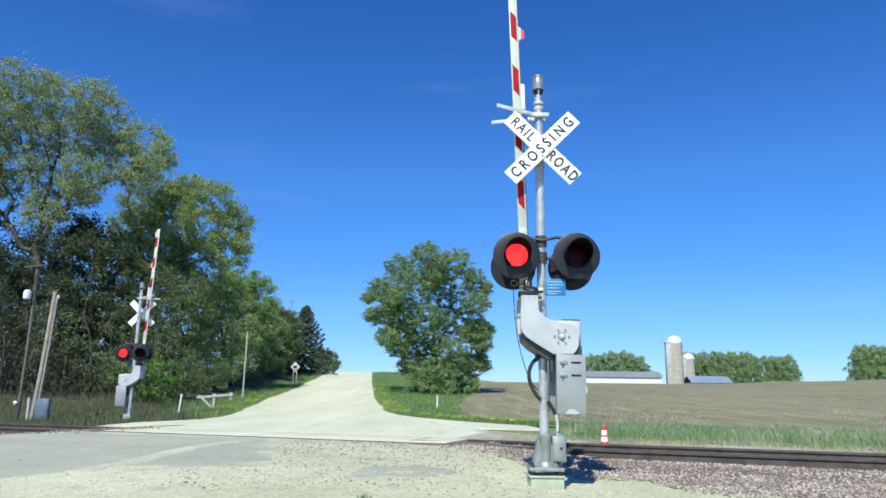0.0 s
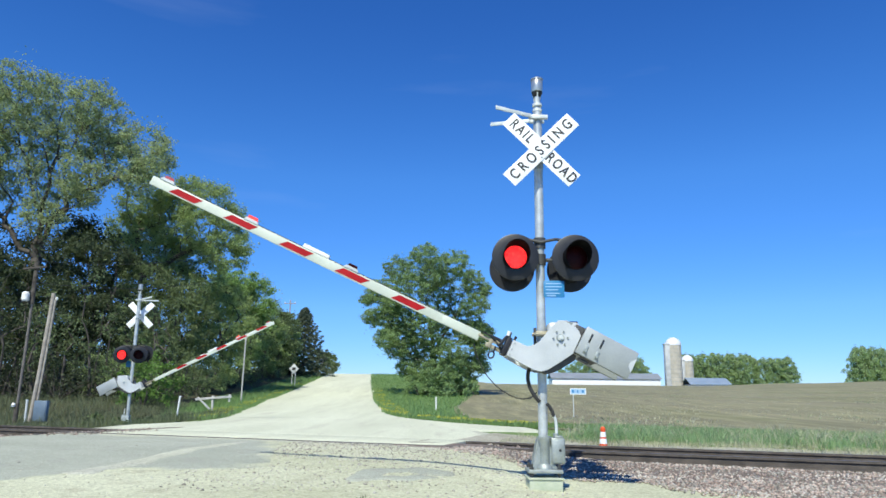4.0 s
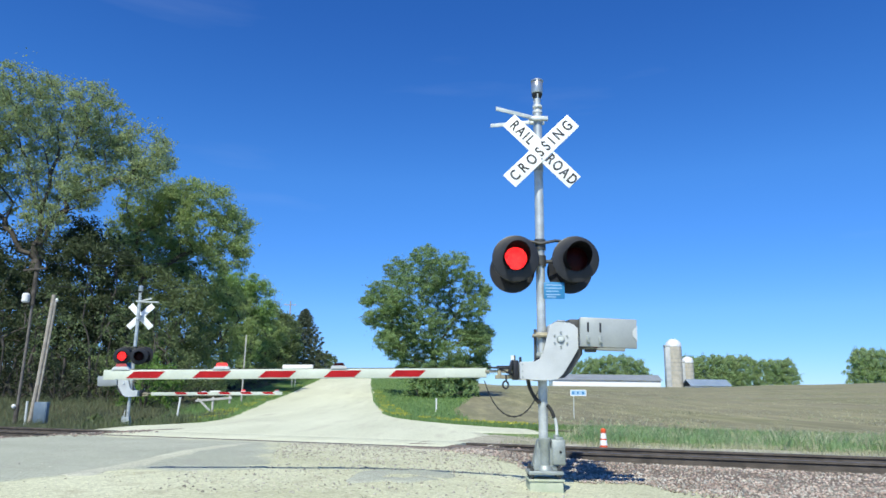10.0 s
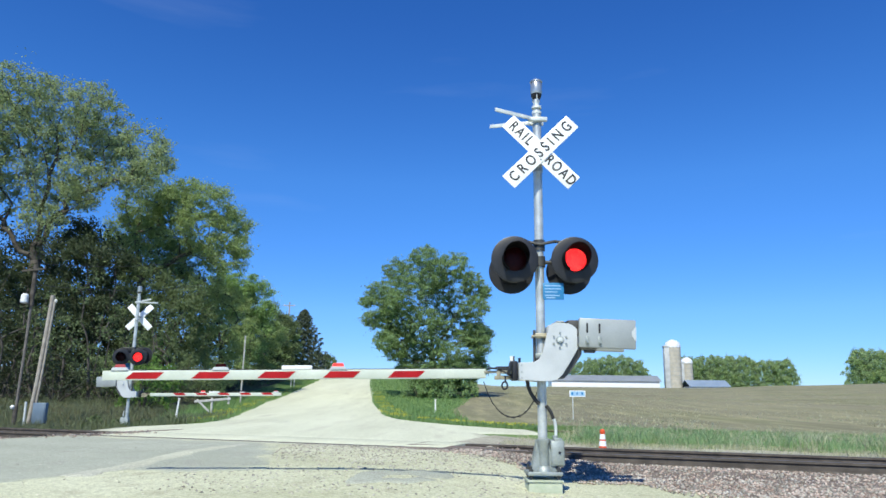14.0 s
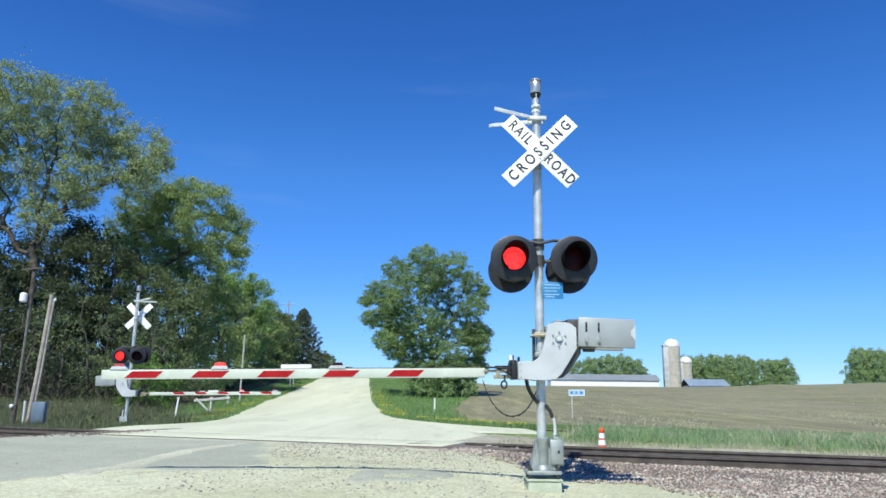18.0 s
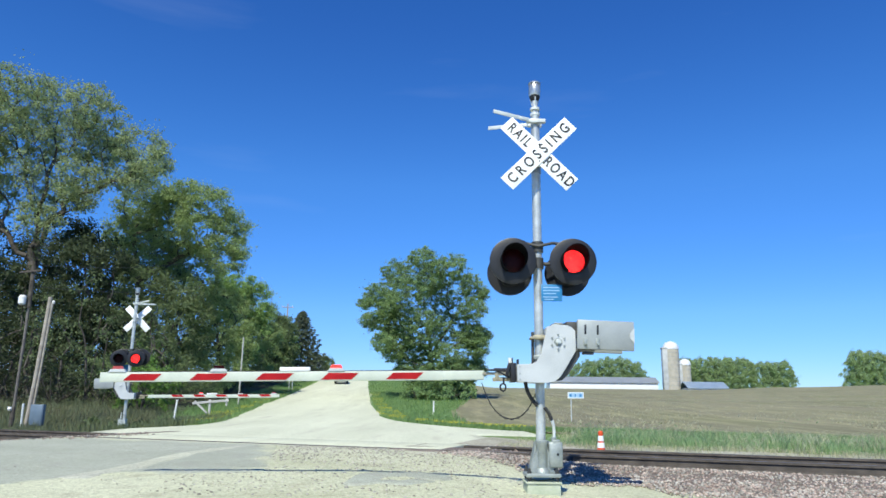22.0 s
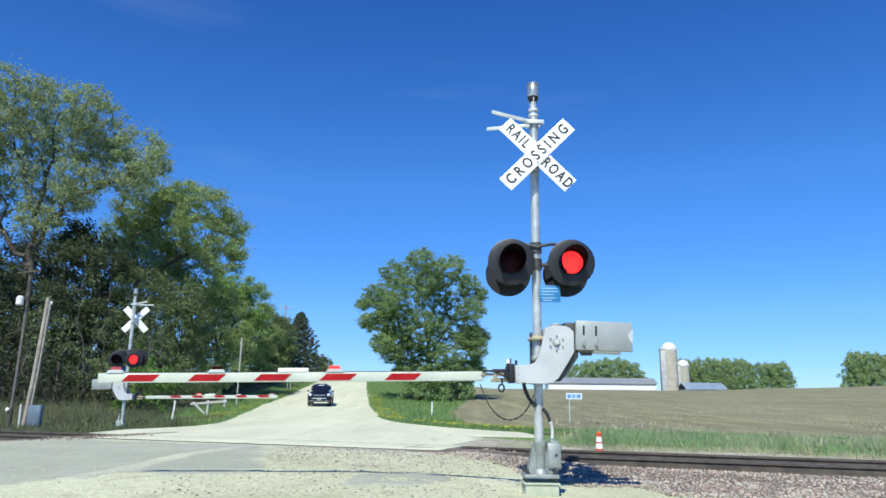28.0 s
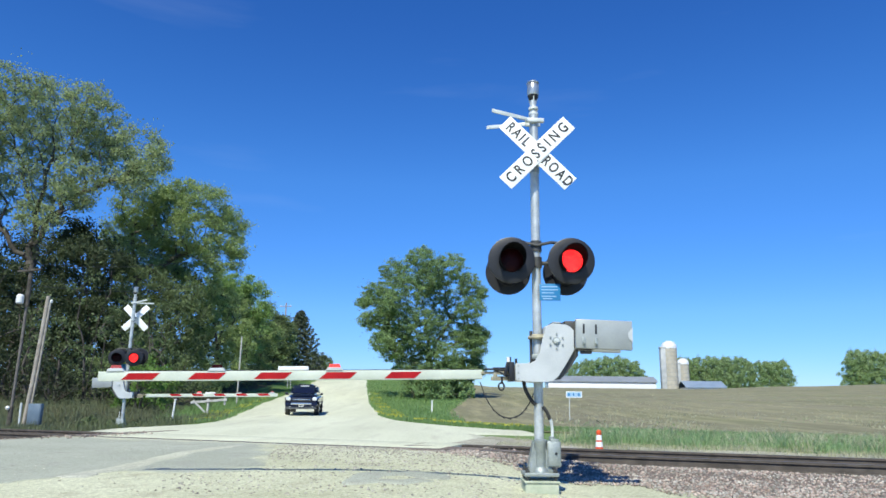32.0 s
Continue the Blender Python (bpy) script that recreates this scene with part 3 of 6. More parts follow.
def build_track():
    track = thing("railway_track", track_pose(0, 0, RAIL_Z), "single railway track with rusty rails on timber ties", "railway track")
    prof = ((-0.037, 0), (0.037, 0), (0.037, -0.035), (0.009, -0.05), (0.009, -0.14), (0.07, -0.155), (0.07, -0.17), (-0.07, -0.17), (-0.07, -0.155), (-0.009, -0.14), (-0.009, -0.05), (-0.037, -0.035))
    for d in (-0.755, 0.755):
        bm = B()
        ends = [[bm.verts.new((a, d + y, z)) for y, z in prof] for a in (-160, 160)]
        for k in range(12):
            bm.faces.new((ends[0][k], ends[0][(k + 1) % 12], ends[1][(k + 1) % 12], ends[1][k]))
        rail = part("rail", bm, RUST, track, "rusty brown steel rail")
        part("rail_head", box(B(), (0, d, 0.001), (320, 0.05, 0.004)), RAIL_TOP, rail, "worn shiny rail head")
    # added black bar with bolts, in place of a shadow across the rail
    bar = part("joint_bar", box(B(), (2.46, -0.79, -0.092), (0.80, 0.030, 0.125), 0.006), RUBBER, track, "dark bolted bar standing in for a shadow on the rail")
    for k in range(4):
        part("added_bolt", tube(B(), (2.17 + 0.19 * k, -0.825, -0.09), (2.17 + 0.19 * k, -0.80, -0.09), 0.014, seg=6), RUST, bar)
    me = mesh_of("tie", box(B(), (0, 0, 0), (0.23, 2.6, 0.17), 0.012), TIE)
    clip = mesh_of("tie_plate", box(box(B(), (0, 0, 0), (0.19, 0.32, 0.02), 0.003), (0.05, 0.1, 0.02), (0.03, 0.03, 0.05), 0.004), RUST)
    for i in range(96):
        a = -30 + i * 0.53
        if -8.3 < a < 1.0:
            continue
        tie = new("tie", me)
        tie.parent, tie.matrix_basis = track, pose(a, 0.04 * math.sin(i * 5.1), -0.262, 0, 0, 1.2 * math.sin(i * 2.3))
        if -2 < a < 14:
            for d in (-0.755, 0.755):
                c = new("tie_plate", clip)
                c.parent, c.matrix_basis = tie, pose(0, d, 0.09)
    # timber and asphalt between the rails where the road crosses
    part("crossing_panel", box(B(), (-4.0, 0.155, -0.059), (8.6, 1.68, 0.13), 0.01), GRAVEL, track, "packed grey dust between the rails and over the far one")
    for d in (-0.90, 1.09):
        part("flange_timber", box(B(), (-4.1, d, -0.075), (8.2, 0.20, 0.13), 0.012), DUST, track, "dusty flange timber beside the rail")
    return track


build_track()


def bed_edge(a):
    return np.interp(a, (-1, 0.2, 1.3, 2.1, 2.8, 3.3, 4.3, 5.0, 7.0), (-1.3, -1.6, -1.9, -2.6, -3.45, -3.6, -3.75, -4.7, -5.4))


def ballast_place(u, v):
    a = u
    d0 = np.where(a > -2, bed_edge(a) + 0.35, -2.4) + np.where(v < 0.03, 1, 0) * wobble(a, a * 0, 1.3, 0.4, 14.0)
    d = d0 + v * (1.0 + 1.6 * ease(0.8, 4.0, np.abs(a)) - d0)
    return a * TRACK_C - d * TRACK_S, TRACK_Y + a * TRACK_S + d * TRACK_C


sheet("ballast_right", steps((-0.9, 20, 0.3), (20, 160, 10)), np.linspace(0, 1, 24), ballast_place, BALLAST, "bed of pink crushed quartzite under the track", "ballast", 0.019)
sheet("ballast_left", steps((-160, -40, 10), (-40, -8.2, 0.5)), np.linspace(0.12, 1, 18), ballast_place, BALLAST, "bed of pink crushed quartzite under the track", "ballast", 0.019)


def stones(name, pts, sizes, material, label, category):
    """Loose broken stones lying on the ground."""
    rng = np.random.default_rng(len(pts))
    octa = np.array(((1, 0, 0), (-1, 0, 0), (0, 1, 0), (0, -1, 0), (0, 0, 1), (0, 0, -1)), float)
    tri = np.array(((0, 2, 4), (2, 1, 4), (1, 3, 4), (3, 0, 4), (2, 0, 5), (1, 2, 5), (3, 1, 5), (0, 3, 5)))
    n = len(pts)
    v = octa[None] * rng.uniform(0.65, 1.2, (n, 6, 1)) + rng.normal(0, 0.18, (n, 6, 3))
    v = v * (np.asarray(sizes)[:, None, None] * np.array((1, 1, 0.65)))
    ang = rng.uniform(0, math.tau, n)
    c, s = np.cos(ang)[:, None], np.sin(ang)[:, None]
    v[..., 0], v[..., 1] = v[..., 0] * c - v[..., 1] * s, v[..., 0] * s + v[..., 1] * c
    v = v + np.asarray(pts)[:, None]
    f = (tri[None] + 6 * np.arange(n)[:, None, None]).reshape(-1, 3)
    return tagged(new(name, quick(name, v.reshape(-1, 3), f, material)), label, category, "", "stuff")


def strew(n, a0, a1, d0, d1, seed, lift=0.03, dense=1.0):
    rng = np.random.default_rng(seed)
    a, d = rng.uniform(a0, a1, n), d1 - (d1 - d0) * rng.uniform(0, 1, n) ** dense
    x, y = a * TRACK_C - d * TRACK_S, TRACK_Y + a * TRACK_S + d * TRACK_C
    return np.stack((x, y, ground_z(x, y) + lift), 1)


rng0 = np.random.default_rng(4)
p = np.concatenate((strew(10500, 0.6, 13, -4.2, -0.85, 1, 0.026, 1.3), strew(8500, 3.2, 13, -5.4, -2.6, 21, 0.024), strew(1500, 1.0, 13, -0.65, 0.65, 2), strew(1800, -1.5, 13, 0.85, 2.2, 3), strew(2600, -22, -7.6, -2.6, 1.6, 5, 0.03)))
sa, sd = track_frame(p[:, 0], p[:, 1])
bed = bed_edge(sa) + wobble(sa, sa * 0, 1.3, 0.5, 14.0)
p = p[((sd > bed) | (sa < -2)) & ~((sd > 0.5) & (sa > -8.8) & (sa < 0.6))]
size = rng0.uniform(0.012, 0.034, len(p)) * rng0.uniform(0.75, 1.15, len(p))
stones("ballast_stones", p[::2], size[::2], STONE, "loose pink crushed ballast stones", "stones")
stones("ballast_stones", p[1::2], size[1::2], GREY_STONE, "loose grey and tan crushed ballast stones", "stones")
sx = np.concatenate((rng0.uniform(-2.9, 0.9, 2300), rng0.uniform(-9, 0, 260), rng0.uniform(-3.2, 1.6, 700)))
sy = np.concatenate((TRACK_Y - 0.378 * sx[:2300] - 1.15 - 3.4 * rng0.uniform(0, 1, 2300) ** 1.5, rng0.uniform(9.3, 13, 260), rng0.uniform(7.6, 10.2, 700)))
p = np.stack((sx, sy, ground_z(sx, sy) + 0.014), 1)
stones("scattered_stones", p, rng0.uniform(0.008, 0.027, len(p)) * rng0.uniform(0.6, 1.1, len(p)), GREY_STONE, "grey and pink stones strewn over the gravel", "stones")
p = np.concatenate((strew(2600, -9, 10, -10, -2.0, 9, 0.014), strew(1500, -5, 3, -7, -1, 10, 0.016)))
stones("gravel_pebbles", p, rng0.uniform(0.005, 0.017, len(p)), PEBBLE, "pale pebbles on the compacted gravel", "gravel")


# ---- crossing signals ----
def lettering(name, text, size, parent, at, material, squeeze=0.85, spread=1.12):
    cu = bpy.data.curves.new(name, "FONT")
    cu.body, cu.size, cu.align_x, cu.align_y, cu.extrude, cu.space_character, cu.offset = text, size, "CENTER", "CENTER", 0.001, spread, 0.0042
    tmp = new(name, cu)
    me = bpy.data.meshes.new_from_object(tmp.evaluated_get(bpy.context.evaluated_depsgraph_get()))
    bpy.data.objects.remove(tmp)
    me.transform(Matrix.Diagonal((squeeze, 1, 1, 1)))
    me.materials.clear()
    me.materials.append(material)
    ob = new(name, me)
    ob.parent, ob.matrix_basis = parent, at
    return ob


FRONT = pose(0, 0, 0, 90, 0, 0)   # lays a flat drawing upright, facing -y
GATES, FLASHERS, WIRES = [], [], []


def light_unit(parent, x, z, y, way, lit, aim_yaw=0.0, lens=1.0):
    """A round flasher; way -1 faces the near side, 1 the far side."""
    face = pose(x, y, z, 0, 0, aim_yaw) @ (pose(0, 0, 0, 90, 0, 0) if way < 0 else pose(0, 0, 0, -90, 0, 0))
    bm = lathe(B(), ((0.0005, -0.012), (0.295, -0.012), (0.305, -0.004), (0.305, 0.012), (0.29, 0.018), (0.165, 0.018), (0.16, -0.0), (0.0006, -0.0)), 40)
    unit = part("light_unit", bm, BLACK, parent, "round black flasher background", face)
    # bowl behind the disc
    part("lamp_housing", lathe(B(), ((0.0005, -0.20), (0.10, -0.195), (0.17, -0.14), (0.185, -0.02), (0.185, -0.011), (0.0006, -0.011)), 28), BLACK, unit)
    # visor: a half-open hood, longer above
    bm, seg = B(), 28
    rings = []
    for r in (0.168, 0.160):
        lo, hi = [], []
        for k in range(seg + 1):
            t = radians(-150 + 300 * k / seg) + math.pi / 2
            reach = 0.33 * (0.62 + 0.38 * math.sin(t)) ** 0.8
            lo.append(bm.verts.new((r * math.cos(t), r * math.sin(t), 0.012)))
            hi.append(bm.verts.new((r * math.cos(t), r * math.sin(t), 0.02 + max(0.05, reach))))
        rings.append((lo, hi))
    (a, b), (c, d) = rings
    for k in range(seg):
        bm.faces.new((a[k], a[k + 1], b[k + 1], b[k]))
        bm.faces.new((c[k + 1], c[k], d[k], d[k + 1]))
        bm.faces.new((b[k], b[k + 1], d[k + 1], d[k]))
    for k in (0, seg):
        bm.faces.new((a[k], b[k], d[k], c[k]))
    if way > 0:
        bmesh.ops.rotate(bm, verts=bm.verts, cent=(0, 0, 0), matrix=Matrix.Rotation(math.pi, 3, "Z"))
    part("visor", bm, MATT, unit, "black half-round visor")
    part("lens", lathe(B(), ((0.0005, 0.002), (0.155, 0.002), (0.155, 0.010), (0.12, 0.018), (0.06, 0.023), (0.0006, 0.024)), 32), LENS_OFF, unit, "dark red lens")
    glow = part("lit_lens", lathe(B(), ((0.0005, 0.0), (0.147 * lens, 0.0), (0.147 * lens, 0.006), (0.11 * lens, 0.016), (0.05, 0.022), (0.0006, 0.023)), 32), GLOW, unit, "lit red diode lens")
    FLASHERS.append((glow, pose(0, 0, 0.008), pose(0, 0, -0.06), lit))


def build_gate(parent, more=0.0, low=-0.043, top=0.038):
    """The swinging gate; its zero is the shaft, its rest the lowered gate."""
    s_shape = ((-0.516, -0.49), (-0.516, -0.283), (-0.33, -0.277), (-0.27, -0.24), (-0.215, -0.15), (-0.165, 0.06), (-0.12, 0.185), (-0.05, 0.222), (0.117, 0.21),
               (0.17, 0.188), (0.222, 0.14), (0.222, -0.11), (0.112, -0.29), (0.02, -0.43), (-0.05, -0.49), (-0.14, -0.507), (-0.30, -0.507))
    gate = part("gate", plate(B(), s_shape, -0.265, -0.245, 0.003), PLATE, parent, "light grey curved gate support plate", pose(0.192, 0, 1.805))
    part("rear_plate", plate(B(), s_shape, 0.15, 0.17, 0.003), PLATE, gate)
    bm = tube(B(), (0, -0.29, 0), (0, 0.2, 0), 0.035)
    tube(bm, (0, -0.31, 0), (0, -0.26, 0), 0.02)
    part("shaft", bm, GALV, gate)
    part("washer", lathe(B(), ((0.02, 0.266), (0.052, 0.266), (0.050, 0.274), (0.02, 0.276)), 20, pose(0, 0, 0, 90, 0, 0)), CASTING, gate)
    # added dark piece: shade on the parts behind the plate, given a shape
    web = ((0.17, -0.10), (0.285, -0.10), (0.285, -0.17), (0.14, -0.39), (0.05, -0.47), (-0.05, -0.485), (-0.02, -0.44), (0.09, -0.29))
    part("shade_web", plate(B(), web, -0.20, 0.14, 0.004), DARK_STEEL, gate, "added dark web standing in for shade between the support plates")
    for z in (-0.315, -0.40, -0.47):
        part("rivet", tube(B(), (-0.485, -0.272, z), (-0.485, -0.262, z), 0.010, seg=8), CASTING, gate)
    part("stop_lug", box(B(), (0.02, -0.05, 0.235), (0.10, 0.36, 0.022), 0.006), CASTING, gate)
    for k in range(6):
        t = k * math.tau / 6 + 0.5
        part("bolt", tube(B(), (0.09 * math.cos(t), -0.285, 0.09 * math.sin(t)), (0.09 * math.cos(t), -0.26, 0.09 * math.sin(t)), 0.012, seg=6), CASTING, gate)
    bm = box(B(), (-0.505, -0.045, -0.39), (0.02, 0.41, 0.2), 0.003)
    box(bm, (-0.15, -0.045, -0.45), (0.3, 0.39, 0.015), 0.003)
    part("cross_plate", bm, PLATE, gate)
    # weights on the tail
    for y0, y1 in ((-0.335, -0.267), (0.172, 0.235)):
        w = part("counterweight", box(B(), (0.0, (y0 + y1) / 2, 0.0), (0.715, y1 - y0, 0.365), 0.012), WEIGHT, gate, "grey steel counterweight slab", pose(0.590, 0, 0.085, 0, 1.6, 0))
        for x in (-0.26, -0.105):
            part("slot", box(B(), (x, y0 - 0.001, 0.06), (0.024, 0.006, 0.12), 0.002), BLACK, w, "dark adjusting slot")
            part("clamp_bolt", tube(box(B(), (x, y0 - 0.006, -0.095), (0.045, 0.012, 0.10), 0.004), (x, y0 - 0.045, -0.115), (x, y0, -0.115), 0.016, seg=6), CASTING, w)
        part("end_bracket", plate(B(), ((0.356, -0.09), (0.356, 0.10), (0.33, 0.07), (0.30, 0.035), (0.30, -0.025), (0.33, -0.06)), y0 - 0.008, y0 - 0.001), PLATE, w)
    # light tail plate coloured dark for the shade under the weights
    bm = box(B(), (0.4, -0.045, -0.06), (0.32, 0.43, 0.03), 0.004)
    box(bm, (0.20, -0.045, 0.16), (0.16, 0.36, 0.20), 0.01)
    tube(bm, (0.30, -0.26, -0.135), (0.44, -0.26, -0.135), 0.02)
    part("tail_bar", bm, DARK_STEEL, gate, "tail bar under the weights, shade put into its dark colour")
    # shear-pin bracket between plates and board
    tilt = pose(-0.915, -0.09, -0.418) @ pose(0, 0, 0, 0, -1.0, 0)
    bm = box(B(), (0.2, 0, 0.02), (0.44, 0.07, 0.03), 0.004)
    box(bm, (0.26, 0, -0.05), (0.30, 0.055, 0.05), 0.006)
    box(bm, (0.16, -0.03, -0.015), (0.05, 0.03, 0.12), 0.006)
    box(bm, (0.25, -0.045, 0.03), (0.12, 0.03, 0.07), 0.008)
    part("arm_bracket", bm, BRASS, gate, "yellowed steel arm bracket", tilt)
    bm = box(B(), (0.36, -0.01, 0.03), (0.07, 0.2, 0.24), 0.012)
    tube(bm, (0.33, -0.08, 0.10), (0.33, -0.08, 0.21), 0.03)
    tube(bm, (0.36, -0.05, -0.05), (0.12, -0.05, 0.075), 0.014)
    tube(bm, (0.13, -0.03, 0.075), (0.3, -0.03, 0.075), 0.012)
    tube(bm, (0.42, -0.08, 0.04), (0.42, -0.08, 0.19), 0.016)
    tube(bm, (0.02, -0.06, 0.066), (0.30, -0.06, 0.052), 0.012)
    box(bm, (0.29, -0.10, 0.06), (0.035, 0.03, 0.16), 0.006, pose(0, 0, 0, 0, 14, 0))
    part("breakaway_clamp", bm, BLACK, gate, "black breakaway clamp", tilt)
    bm = tube(B(), (0.32, -0.1, 0.15), (0.32, -0.1, 0.21), 0.022)
    part("clamp_cap", bm, WHITE_PAINT, gate, "", tilt)
    bm = cord(B(), [(0.23 + 0.035 * math.cos(t), -0.06, -0.15 + 0.045 * math.sin(t)) for t in (k * math.tau / 14 for k in range(15))], 0.011)
    tube(bm, (0.24, -0.06, -0.03), (0.24, -0.06, -0.11), 0.012)
    part("hook", bm, BLACK, gate, "", tilt)
    # the board
    L = 4.735 + more
    arm = part("arm", box(B(), (-L / 2, 0, 0), (L, 0.032, 0.118), 0.006), WHITE_ARM, gate, "white gate arm board", tilt)
    part("splice_sleeve", box(B(), (-0.26, 0, 0.0), (0.52, 0.042, 0.104), 0.006), WHITE_ARM, gate, "white splice sleeve", tilt)
    for k in range(5):
        c = -4.235 - more + 0.806 * k
        for y in (-0.0185, 0.0185):
            pts = ((c - 0.218, low), (c + 0.160, low), (c + 0.250, top), (c - 0.128, top))
            part("stripe", plate(B(), pts, y - 0.001, y + 0.001), RED_ARM, gate, "red reflective stripe", tilt)
    part("joint_cover", box(B(), (-2.36, 0, 0.085), (0.38, 0.05, 0.055), 0.014), WHITE_PAINT, gate, "", tilt)
    for k, x in enumerate((-4.53 - more, -3.30 - more, -1.85 - more)):
        base = plate(B(), ((x - 0.11, 0.058), (x + 0.11, 0.058), (x + 0.08, 0.098), (x - 0.08, 0.098)), -0.03, 0.03, 0.004)
        part("arm_light", base, PLATE, gate, "grey arm light base", tilt)
        part("arm_lens", plate(B(), ((x - 0.072, 0.098), (x + 0.072, 0.098), (x + 0.055, 0.135), (x - 0.055, 0.135)), -0.009, 0.009, 0.003), LENS_OFF if k else ARM_RED, gate, "red arm light lens", tilt)
        if k:
            g = part("light_strip", plate(B(), ((x - 0.076, 0.096), (x + 0.076, 0.096), (x + 0.058, 0.139), (x - 0.058, 0.139)), -0.013, 0.013, 0.002), GLOW_ARM, gate, "lit red arm light", tilt)
            FLASHERS.append((g, tilt, tilt @ Matrix.Translation((0, 0, -0.115)), "left" if k == 1 else "right"))
    bm = cord(B(), [(-0.02, 0.0, 0.062), (-1.0, 0.0, 0.064), (-1.8, 0, 0.064), (-2.2, 0, 0.064), (-3.3, 0, 0.064), (-4.4, 0, 0.064)], 0.005, 6)
    part("arm_cable", bm, RUBBER, gate, "", tilt)
    GATES.append(gate)


ARM_RED = mat("dull_red_lens", (0.34, 0.05, 0.05), (0.42, 0.08, 0.07), 20, 0.4)
GLOW_ARM = glow_mat("lit_red_arm_lens", (0.9, 0.04, 0.04), 0.9)


def build_signal(at, label, detail):
    sig = thing("crossing_signal", at, label, "crossing signal", "signals at the crossing")
    fo = part("foundation", box(B(), (0, 0, -0.11), (0.41, 0.42, 0.44), 0.015), CONCRETE, sig, "green-grey concrete foundation block")
    part("rim", box(B(), (0, 0, 0.109), (0.435, 0.45, 0.022), 0.004), CONCRETE, fo, "worn concrete rim")
    part("base_plate", box(B(), (0, 0, 0.193), (0.425, 0.40, 0.045), 0.010), CASTING, sig, "thick cast base plate")
    for sx in (-0.17, 0.17):
        for sy in (-0.15, 0.15):
            nut = part("anchor_bolt", tube(B(), (sx, sy, 0.10), (sx, sy, 0.278), 0.016, seg=8), DARK_STEEL, sig, "rusty anchor bolt")
            for z in (0.143, 0.215):
                part("nut", tube(B(), (sx, sy, z), (sx, sy, z + 0.028), 0.030, seg=6), DARK_STEEL, nut)
    # junction-box base: a tapered housing behind the pole's foot, with ribs and a door
    bm = B()
    lo = [bm.verts.new((x, y, 0.215)) for x, y in ((-0.15, -0.06), (0.15, -0.06), (0.15, 0.17), (-0.15, 0.17))]
    hi = [bm.verts.new((x, y, 0.585)) for x, y in ((-0.075, -0.05), (0.13, -0.05), (0.13, 0.11), (-0.075, 0.11))]
    for k in range(4):
        bm.faces.new((lo[k], lo[(k + 1) % 4], hi[(k + 1) % 4], hi[k]))
    bm.faces.new(lo[::-1]), bm.faces.new(hi)
    bmesh.ops.bevel(bm, geom=list(bm.edges), offset=0.012, segments=2, affect="EDGES")
    cast = part("base_casting", bm, CASTING, sig, "grey cast junction-box base")
    for x0, x1 in ((-0.19, -0.055), (0.19, 0.06)):
        part("rib", plate(B(), ((x0, 0.215), (x0 * 0.75, 0.243), (x1 * 1.15, 0.50), (x1, 0.585), (x1, 0.215)), -0.115, -0.085, 0.005), CASTING, cast, "cast stiffening rib")
    part("foot_sleeve", lathe(B(), ((0.062, 0.215), (0.105, 0.215), (0.098, 0.248), (0.072, 0.278), (0.070, 0.545), (0.080, 0.56), (0.080, 0.60), (0.062, 0.605)), 24, pose(0, -0.075, 0)), CASTING, cast, "round pole sleeve")
    door = part("junction_box", box(B(), (0.165, -0.085, 0.43), (0.17, 0.10, 0.31), 0.014), CASTING, cast, "grey junction box")
    part("lid", box(B(), (0.165, -0.142, 0.43), (0.15, 0.014, 0.28), 0.008), CASTING, cast, "bolted lid")
    part("lock_hole", tube(B(), (0.185, -0.156, 0.44), (0.185, -0.146, 0.44), 0.016, seg=12), BLACK, cast, "dark lock hole")
    part("cable_gland", box(tube(B(), (0.15, -0.06, 0.58), (0.15, -0.06, 0.64), 0.035, seg=12), (0.175, -0.075, 0.595), (0.10, 0.11, 0.035), 0.010), CASTING, cast)
    part("pole", tube(tube(B(), (0, 0, 0.2), (0, 0, 4.98), 0.059, seg=24), (0, 0, 4.98), (0, 0, 5.16), 0.04, seg=20), POLE, sig, "galvanised round signal pole")
    bm = lathe(B(), ((0.0005, 5.212), (0.07, 5.214), (0.08, 5.235), (0.08, 5.385), (0.074, 5.40), (0.086, 5.40), (0.086, 5.42), (0.055, 5.44), (0.0006, 5.445)), 24)
    bell = part("bell", bm, BELL_METAL, sig, "grey electronic crossing bell")
    part("bell_mouth", lathe(B(), ((0.0005, 5.14), (0.028, 5.142), (0.05, 5.16), (0.072, 5.20), (0.076, 5.232), (0.0006, 5.233)), 24), BLACK, bell)
    bm = B()
    for k in range(3):
        t = k * math.tau / 3 + 0.5
        tube(bm, (0.03 * math.cos(t), 0.03 * math.sin(t), 5.06), (0.066 * math.cos(t), 0.066 * math.sin(t), 5.2), 0.009, seg=6)
    part("bell_yoke", bm, GALV, bell)
    # crossbuck: two blades bolted in front of the pole
    cz, cy = 4.295, -0.25
    for turn, y, words in ((45, cy, (("RAIL", -0.36), ("ROAD", 0.365))), (-45, cy - 0.012, (("CROSSING", 0.0),))):
        m = pose(0.008, y, cz) @ pose(0, 0, 0, 0, turn, 0)
        blade = part("crossbuck_blade", box(B(), (0, 0, 0), (1.22, 0.008, 0.229), 0.003), WHITE_SIGN, sig, "white crossbuck blade with black letters", m)
        for word, x in words:
            wide = 0.80 if word == "CROSSING" else 0.74
            lettering("lettering", word, 0.198, blade, pose(x, -0.0055, 0.0) @ FRONT, INK, wide, 1.62 if word == "CROSSING" else 1.34)
